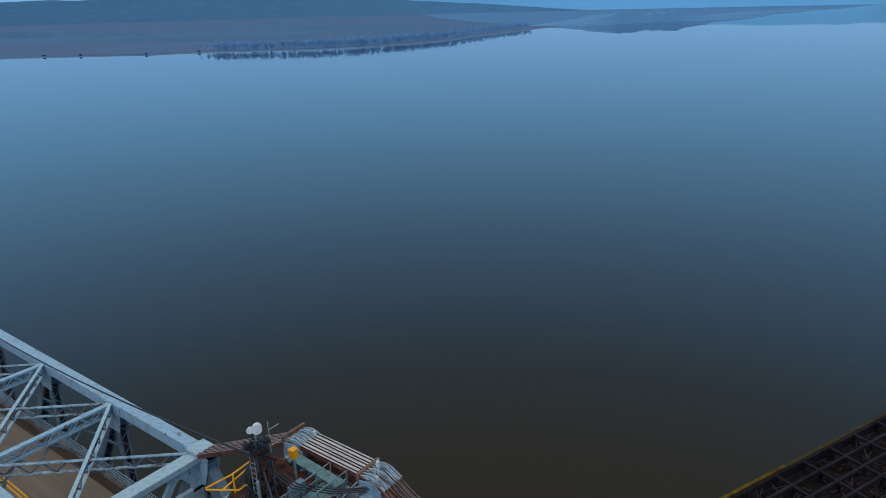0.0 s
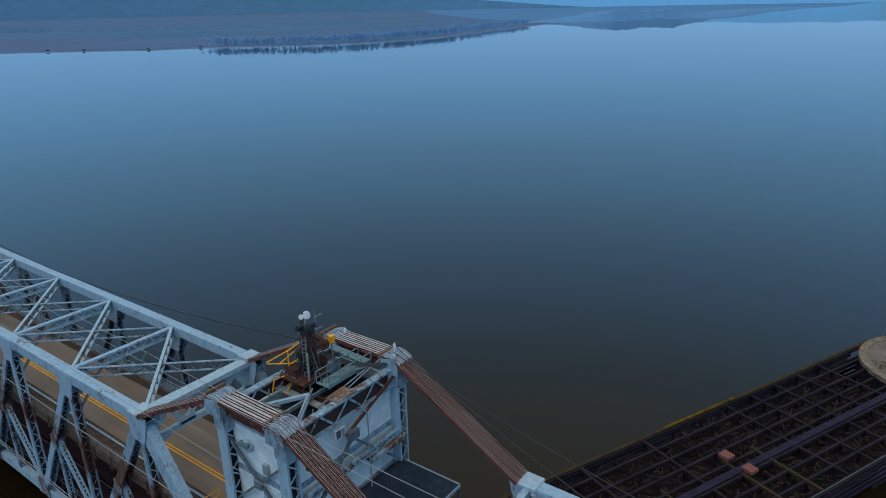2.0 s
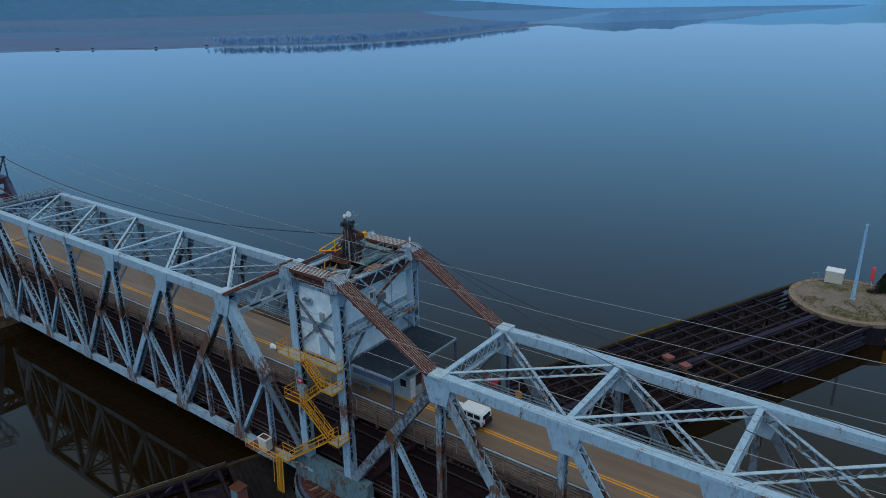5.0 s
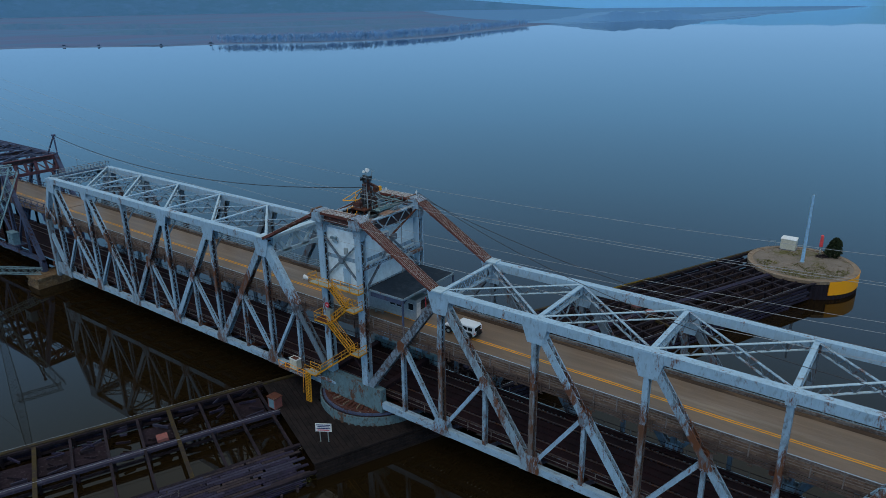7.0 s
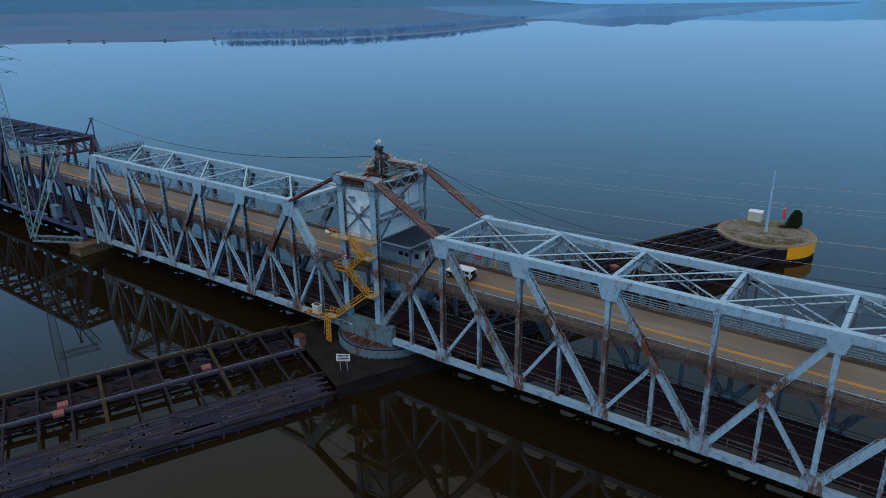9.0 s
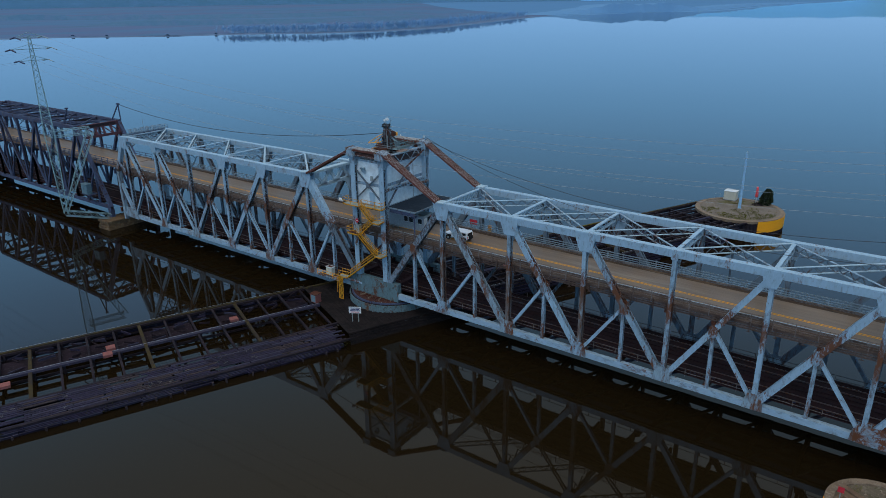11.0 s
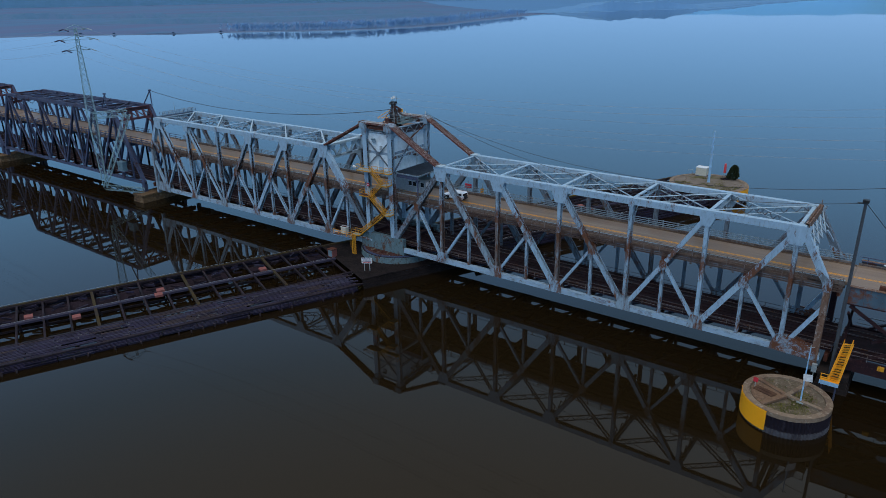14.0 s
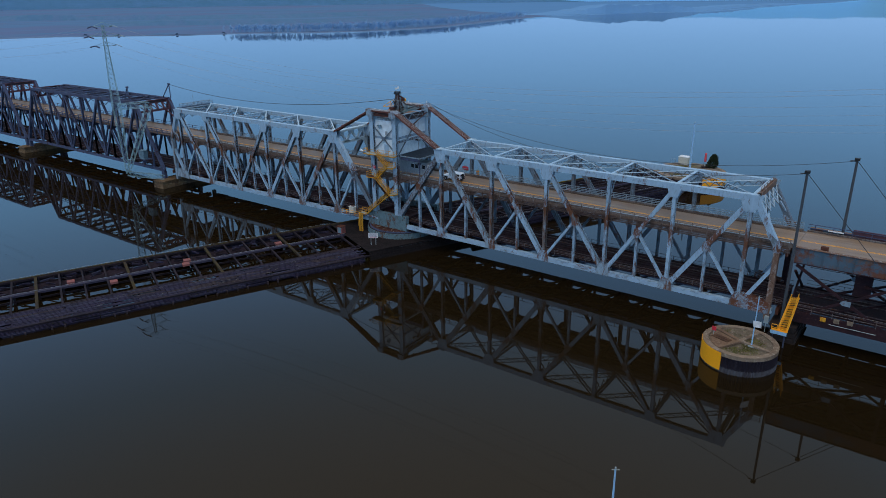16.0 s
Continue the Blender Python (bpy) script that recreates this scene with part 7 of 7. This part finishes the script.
cabinet = thing("track_cabinet", (-91.2, -6.0, 9.0), "pale teal equipment cabinet on a platform outside the truss", "cabinet")
part("platform", Shape().box(-93.0, -89.4, -7.0, -4.7, 8.88, 9.0), dark_steel, cabinet)
for x in (-92.6, -89.8):
    part("bracket", Shape().beam((x, -6.8, 8.9), (x, -4.5, 7.0), 0.15, 0.15, (1, 0, 0)), dark_steel, cabinet)
part("body", Shape().box(-92.6, -90.0, -6.8, -5.6, 9.0, 11.4), cabinet_teal, cabinet)
part("lid", Shape().box(-92.7, -89.9, -6.9, -5.5, 11.4, 11.5), cabinet_teal, cabinet)
for x in (-92.5, -91.25):
    door = part("door", Shape().box(x, x + 1.15, -6.84, -6.8, 9.15, 11.25), cabinet_teal, cabinet)
    part("handle", Shape().box(x + 0.9, x + 0.97, -6.88, -6.84, 10.1, 10.4), black, door)

# approach at the near end: girder deck over a low railway deck
approach = thing("approach_span", (105, YC, 3.6), "girder approach deck with rusty plate girders over the railway", "bridge span")
deck(approach, 80.25, 150.0, 9.0, 6.2, -4.0)
GZ0, GZ1 = ROAD - 1.95, ROAD + 0.38
for y in (YN - 0.05, YF):
    part("plate_girder", Shape().box(80.5, 150, y - 0.12, y + 0.12, GZ0, GZ1), girder_mix, approach, "blue and rust streaked plate girder")
    part("girder_flange", Shape().box(80.5, 150, y - 0.3, y + 0.3, GZ1, GZ1 + 0.08), rust_pale, approach)
    part("girder_flange", Shape().box(80.5, 150, y - 0.3, y + 0.3, GZ0 - 0.1, GZ0), maroon_steel, approach)
    part("low_girder", Shape().box(80.5, 150, y - 0.2, y + 0.2, 5.25, 7.0), maroon_steel, approach, "dark maroon low girder")
    for i in range(34):
        x = 82.2 + 2.0 * i
        part("stiffener", Shape().box(x - 0.05, x + 0.05, y - 0.25, y + 0.25, GZ0, GZ1), girder_mix, approach)
    for i in range(5):
        x = 80.9 + 14.4 * i
        if i:
            part("column", Shape().laced((x, y, 6.2), (x, y, GZ0), 0.6, 0.6), maroon_steel, approach)
        part("column_brace", Shape().beam((x, y, 14.3), (x + 14.4, y, 5.6), 0.38, 0.35), maroon_steel, approach)
        part("column_brace", Shape().beam((x, y, 5.6), (x + 14.4, y, 14.3), 0.34, 0.3), maroon_steel, approach)
        part("brace_gusset", Shape().plate([(x + 6.5, 9.7), (x + 6.9, 9.4), (x + 7.9, 9.4), (x + 7.9, 10.2), (x + 6.9, 10.2)], y - 0.2, y + 0.2), paint_dim, approach)
for px, pz, qx, qz in ((86.0, 7.4, 99.0, 9.6), (90.0, 12.6, 104.0, 8.2), (84.0, 9.6, 96.0, 11.4)):
    part("sway_brace", Shape().beam((px, YN + 0.6, pz), (qx, YF - 0.6, qz), 0.3, 0.3), maroon_steel, approach)
for i in range(1, 5):
    x = 80.9 + 14.4 * i
    part("bent_strut", Shape().laced((x, YN, 9.9), (x, YF, 9.9), 0.35, 0.5, (0, 0, 1), pitch=0.8), maroon_steel, approach)
# a rusty machinery box hanging under the deck
part("hung_box", Shape().box(88.6, 90.8, YN + 1.6, YN + 3.2, 10.6, GZ0), maroon_steel, approach, "rusty sheet box hung below the girder")
for z in (8.9, 10.6):
    part("conduit", Shape().tube((81.5, YF - 0.6, z), (150, YF - 0.6, z), 0.07, 6), galv_old, approach)
for y in (YN - 0.05, YF):
    for z in (7.6, 8.2):
        part("hand_rail", Shape().box(81.5, 150, y - 0.32, y - 0.27, z, z + 0.06), rail_brown, approach)
    for i in range(24):
        part("rail_post", Shape().box(84.0 + 2.8 * i, 84.06 + 2.8 * i, y - 0.33, y - 0.27, 7.0, 8.2), rail_brown, approach)
part("conduit", Shape().tube((86.6, YN - 0.3, 6.05), (92.6, YN - 0.3, 6.05), 0.05, 6), galv, approach, "pale conduit along the low girder")
for i in range(5):
    x = 80.9 + 14.4 * i
    part("cross_frame", Shape().beam((x, YN, 6.8), (x, YF, 13.3), 0.3, 0.3, (1, 0, 0)), maroon_steel, approach)
    part("cross_frame", Shape().beam((x, YF, 6.8), (x, YN, 13.3), 0.3, 0.3, (1, 0, 0)), maroon_steel, approach)
part("parapet", Shape().box(86.5, 150, 5.95, 6.1, ROAD - 0.2, ROAD + 1.3), portal_red, approach, "dark red parapet panels")
for i in range(3):
    part("lamp_box", Shape().box(85.35 + 1.75 * i, 86.1 + 1.75 * i, YN - 0.5, YN - 0.25, 6.35 + 0.15 * i, 6.95 + 0.15 * i), concrete if i else yellow_worn, approach)
part("junction_box", Shape().box(83.6, 84.6, -3.9, -3.3, ROAD, ROAD + 0.9), rust, approach)
part("barrier_arm", Shape().box(83.2, 85.4, 4.6, 4.75, ROAD + 0.8, ROAD + 0.95), white_paint, approach, "white barrier arm")

end_stair = thing("end_stair", (81.2, -6.6, 3.8), "bright yellow steel stair beside the stone pier", "stairs")
rails = (((80.4, -7.0, 4.4), (81.25, -5.8, 9.4)), ((81.55, -7.0, 4.4), (82.2, -5.8, 9.7)))
for p, q in rails:
    part("stringer", Shape().beam(p, q, 0.3, 0.09), yellow, end_stair)
    part("hand_rail", Shape().tube((p[0], p[1] - 0.45, p[2] + 0.7), (q[0], q[1] - 0.45, q[2] + 0.8), 0.05, 6), yellow, end_stair)
    part("rail_post", Shape().tube(q, (q[0], q[1] - 0.45, q[2] + 0.8), 0.05, 6), yellow, end_stair)
for i in range(15):
    u = (i + 0.5) / 15
    a, c = Vector(rails[0][0]).lerp(Vector(rails[0][1]), u), Vector(rails[1][0]).lerp(Vector(rails[1][1]), u)
    part("tread", Shape().beam(a, c, 0.05, 0.3, (0, 1, 0)), yellow if i % 5 == 0 else tread_dark, end_stair)
    part("tread_nosing", Shape().beam(a + Vector((0, -0.17, 0)), c + Vector((0, -0.17, 0)), 0.07, 0.04, (0, 1, 0)), yellow, end_stair)
part("backing", Shape().add([(80.4, -6.8, 4.4), (81.55, -6.8, 4.4), (82.2, -5.6, 9.6), (81.25, -5.6, 9.4), (80.4, -6.74, 4.4), (81.55, -6.74, 4.4), (82.2, -5.54, 9.6), (81.25, -5.54, 9.4)], [(0, 1, 2, 3), (7, 6, 5, 4), (0, 4, 5, 1), (1, 5, 6, 2), (2, 6, 7, 3), (3, 7, 4, 0)]), yellow, end_stair)
part("landing", Shape().box(79.4, 81.7, -7.7, -6.9, 4.25, 4.4), yellow, end_stair)
part("landing_face", Shape().box(79.4, 81.7, -7.76, -7.7, 3.9, 4.45), mast_blue, end_stair)
part("support_leg", Shape().box(79.6, 79.8, -7.3, -7.1, WATER - 1.0, 4.25), dark_steel, end_stair)
part("support_leg", Shape().box(81.3, 81.5, -7.3, -7.1, WATER - 1.0, 4.25), dark_steel, end_stair)
for x in (79.5, 80.3):
    part("rail_post", Shape().tube((x, -7.65, 4.4), (x, -7.65, 5.4), 0.05, 6), yellow, end_stair)
for z in (4.9, 5.4):
    part("hand_rail", Shape().tube((79.5, -7.65, z), (80.4, -7.65, z), 0.05, 6), yellow, end_stair)
part("control_box", Shape().box(78.2, 78.8, -7.2, -6.7, 5.0, 6.1), galv, end_stair, "grey control box")
part("box_post", Shape().tube((78.5, -6.95, 3.4), (78.5, -6.95, 5.0), 0.06, 6), galv, end_stair)


# ---- poles, cables and the power-line mast ----
def wire(name, p, q, sag, r, mat, label):
    pts = []
    for i in range(25):
        u = i / 24
        pts.append(tuple(Vector(p).lerp(Vector(q), u) - Vector((0, 0, sag * 4 * u * (1 - u)))))
    return single(name, Shape().path(pts, r, 5), mat, label, "cable", "cables")


for x, y, base, top in ((80.3, -4.95, 3.9, 28.3), (85.1, 6.2, ROAD - 2.0, 28.6)):
    pole = thing("cable_pole", (x, y, base), "dark steel pole carrying the bridge cable", "pole", "cable poles")
    part("shaft", Shape().tube((x, y, base), (x, y, top), 0.24, 10, 0.18), pole_mat, pole)
    part("cap", Shape().box(x - 0.35, x + 0.35, y - 0.35, y + 0.35, top, top + 0.35), black, pole)
    part("bracket", Shape().box(x - 0.9, x, y - 0.06, y + 0.06, top - 0.2, top - 0.05), pole_mat, pole)
    wire("stay_cable", (x, y, top), (x + 10.5, y, ROAD + 0.2), 0.0, 0.05, cable_mat, "black stay cable from the pole down to the deck")
for x, y, z, h in ((-93.0, 5.6, 24.8, 4.0), (-97.5, -4.9, 24.8, 3.9)):
    fr = thing("cable_gantry", (x, y, z), "dark A-shaped cable gantry on the truss top", "gantry", "cable gantries")
    for dx in (-4.0, 0.1) if y > 0 else (-2.6, 0.6):
        part("leg", Shape().beam((x + dx, y + 0.6, z - 0.1), (x, y + 0.6, z + h), 0.22, 0.22), dark_steel, fr)
    part("head", Shape().box(x - 0.3, x + 0.3, y + 0.3, y + 0.9, z + h - 0.1, z + h + 0.25), dark_steel, fr)
wire("bridge_cable", (-93.0, 6.2, 28.8), (-2.0, 2.4, 31.8), 3.2, 0.06, cable_mat, "slack black cable from the truss frame to the tower")
wire("bridge_cable", (3.4, 6.4, 31.0), (80.3, -4.95, 28.2), 5.2, 0.035, cable_mat, "black cable from the tower to the end pole")
wire("bridge_cable", (3.4, 6.0, 30.8), (85.1, 6.2, 28.5), 5.2, 0.035, cable_mat, "black cable from the tower to the far end pole")

PYX, PYY = -87.0, -14.0
pylon = thing("power_mast", (PYX, PYY, 6.6), "pale green galvanised lattice power mast bracketed off the pier, paled further with mist", "pylon")


def lattice(p, q, w0, w1, n, r=0.058):
    """Four corner angles with zigzag bracing, w0 wide at p and w1 at q."""
    p, q = Vector(p), Vector(q)
    d = (q - p).normalized()
    a = d.cross(Vector((0.3, 0.9, 0.2))).normalized()
    b = d.cross(a)
    s = Shape()
    at = []
    for i in range(n + 1):
        u = i / n
        w = (w0 + (w1 - w0) * u) / 2
        o = p.lerp(q, u)
        at.append([o + a * w * i2 + b * w * j2 for i2, j2 in ((-1, -1), (1, -1), (1, 1), (-1, 1))])
    for k in range(4):
        s.tube(at[0][k], at[n][k], r, 5)
        for i in range(n):
            s.tube(at[i][k], at[i + 1][(k + 1) % 4], r * 0.6, 4)
            s.tube(at[i][(k + 1) % 4], at[i + 1][k], r * 0.6, 4)
    return s


part("mast", lattice((PYX, PYY, 6.8), (PYX, PYY, 25.5), 0.8, 2.0, 12), pylon_mat, pylon)
part("mast", lattice((PYX, PYY, 25.5), (PYX, PYY, 46.4), 2.0, 0.5, 16), pylon_mat, pylon)
part("raking_leg", lattice((PYX, PYY, 6.8), (-84.6, -6.0, 25.0), 0.8, 1.5, 12), pylon_mat, pylon)
part("link", lattice((PYX, PYY, 25.2), (-84.6, -6.0, 25.2), 1.4, 1.4, 6), pylon_mat, pylon)
part("bracket", lattice((PYX, PYY, 6.8), (-84.0, -5.2, 4.3), 1.2, 1.2, 8), pylon_mat, pylon)
for k, z in enumerate((46.0, 43.6, 41.2)):
    reach = (2.8, 4.2, 3.0)[k]
    part("cross_arm", Shape().tube((PYX, PYY - reach, z), (PYX, PYY + reach, z), 0.07, 5).tube((PYX, PYY - reach, z), (PYX, PYY, z + 1.0), 0.05, 5).tube((PYX, PYY + reach, z), (PYX, PYY, z + 1.0), 0.05, 5), pylon_mat, pylon)
    for sy in (-1, 1):
        y = PYY + sy * reach
        for sx in (-1, 1):
            part("insulator", Shape().tube((PYX + sx * 0.2, y, z), (PYX + sx * 2.3, y, z - 0.35), 0.16 if sy < 0 else 0.1, 8), dark_steel if sy < 0 else galv, pylon, "dark strain insulator" if sy < 0 else "pale strain insulator")
        wire("power_line", (PYX + 2.3, y, z - 0.35), (190.0, y, z + 14.0 + 0.25 * k), 14.4, 0.016, wire_mat, "thin pale power line over the river")
        wire("power_line", (PYX - 2.3, y, z - 0.35), (-330.0, y - 4, z), 7.0, 0.014, wire_mat, "thin pale power line over the river")

# ---- bare trees and far woods ----
woods = Shape()


def tree_at(s, x, y, z, h):
    """A bare winter tree: trunk, rising limbs and a haze of twigs, coarse because it is far off."""
    s.tube((x, y, z), (x, y, z + h * 0.6), 0.02 * h, 4, 0.009 * h)
    for k in range(9):
        a, u = random.uniform(0, 6.283), random.uniform(0.25, 0.75)
        r = h * random.uniform(0.14, 0.3) * (1.15 - u * 0.7)
        p = Vector((x, y, z + h * u * 0.8))
        q = p + Vector((r * math.cos(a), r * math.sin(a), h * random.uniform(0.14, 0.3)))
        s.tube(p, q, 0.011 * h, 3, 0.005 * h)
        for j in range(5):
            b = random.uniform(0, 6.283)
            e = q + Vector((0.1 * h * math.cos(b), 0.1 * h * math.sin(b), h * random.uniform(0.0, 0.16)))
            m = p.lerp(q, random.uniform(0.4, 1.0))
            n2 = (e - m).cross(Vector((0.3, 0.5, 0.8))).normalized() * 0.014 * h
            s.add([m - n2, m + n2, e], [(0, 1, 2)])


bank = [(-795, 575), (-745, 610), (-690, 655), (-655, 725), (-648, 830), (-655, 930), (-705, 1120), (-750, 1365)]
for i in range(900):
    k = min(int(random.random() ** 0.9 * (len(bank) - 1)), len(bank) - 2)
    u = random.random()
    x = bank[k][0] + (bank[k + 1][0] - bank[k][0]) * u - random.expovariate(1 / 11.0) - 2
    y = bank[k][1] + (bank[k + 1][1] - bank[k][1]) * u + random.uniform(-4, 10)
    tree_at(woods, x, y, WATER + 0.6, random.uniform(8, 15))
single("far_trees", woods, bark_far, "bare winter trees lining the far bank, mist painted into their colour", "trees", kind="stuff")
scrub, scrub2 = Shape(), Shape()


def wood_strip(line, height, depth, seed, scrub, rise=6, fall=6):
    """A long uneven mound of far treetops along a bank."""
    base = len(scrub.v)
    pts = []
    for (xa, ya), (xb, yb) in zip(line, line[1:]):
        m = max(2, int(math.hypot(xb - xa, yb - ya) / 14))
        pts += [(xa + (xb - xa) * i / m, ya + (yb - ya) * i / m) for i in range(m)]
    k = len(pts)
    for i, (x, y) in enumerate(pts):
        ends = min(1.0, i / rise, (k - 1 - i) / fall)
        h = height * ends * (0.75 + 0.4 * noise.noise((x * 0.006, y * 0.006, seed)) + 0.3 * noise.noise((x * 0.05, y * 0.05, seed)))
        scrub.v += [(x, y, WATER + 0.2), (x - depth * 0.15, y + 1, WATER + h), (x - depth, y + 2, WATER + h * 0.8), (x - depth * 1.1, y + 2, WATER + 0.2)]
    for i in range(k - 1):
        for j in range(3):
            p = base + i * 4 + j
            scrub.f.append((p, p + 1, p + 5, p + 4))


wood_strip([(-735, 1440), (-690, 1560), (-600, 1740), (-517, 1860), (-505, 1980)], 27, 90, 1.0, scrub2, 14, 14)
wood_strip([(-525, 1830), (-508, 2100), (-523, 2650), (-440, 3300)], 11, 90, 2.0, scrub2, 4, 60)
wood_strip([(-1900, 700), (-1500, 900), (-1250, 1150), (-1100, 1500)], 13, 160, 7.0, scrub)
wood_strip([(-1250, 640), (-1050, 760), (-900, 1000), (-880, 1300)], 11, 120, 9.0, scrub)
single("far_woods", scrub, scrub_far, "scrub woods on the floodplain, mist painted into their colour", "woods", kind="stuff")
single("far_woods", scrub2, scrub_faint, "far woods painted in the blue of mist", "woods", kind="stuff")
for x, y, l in ((-950, 430, 14), (-835, 505, 6), (-905, 455, 8), (-800, 560, 9)):
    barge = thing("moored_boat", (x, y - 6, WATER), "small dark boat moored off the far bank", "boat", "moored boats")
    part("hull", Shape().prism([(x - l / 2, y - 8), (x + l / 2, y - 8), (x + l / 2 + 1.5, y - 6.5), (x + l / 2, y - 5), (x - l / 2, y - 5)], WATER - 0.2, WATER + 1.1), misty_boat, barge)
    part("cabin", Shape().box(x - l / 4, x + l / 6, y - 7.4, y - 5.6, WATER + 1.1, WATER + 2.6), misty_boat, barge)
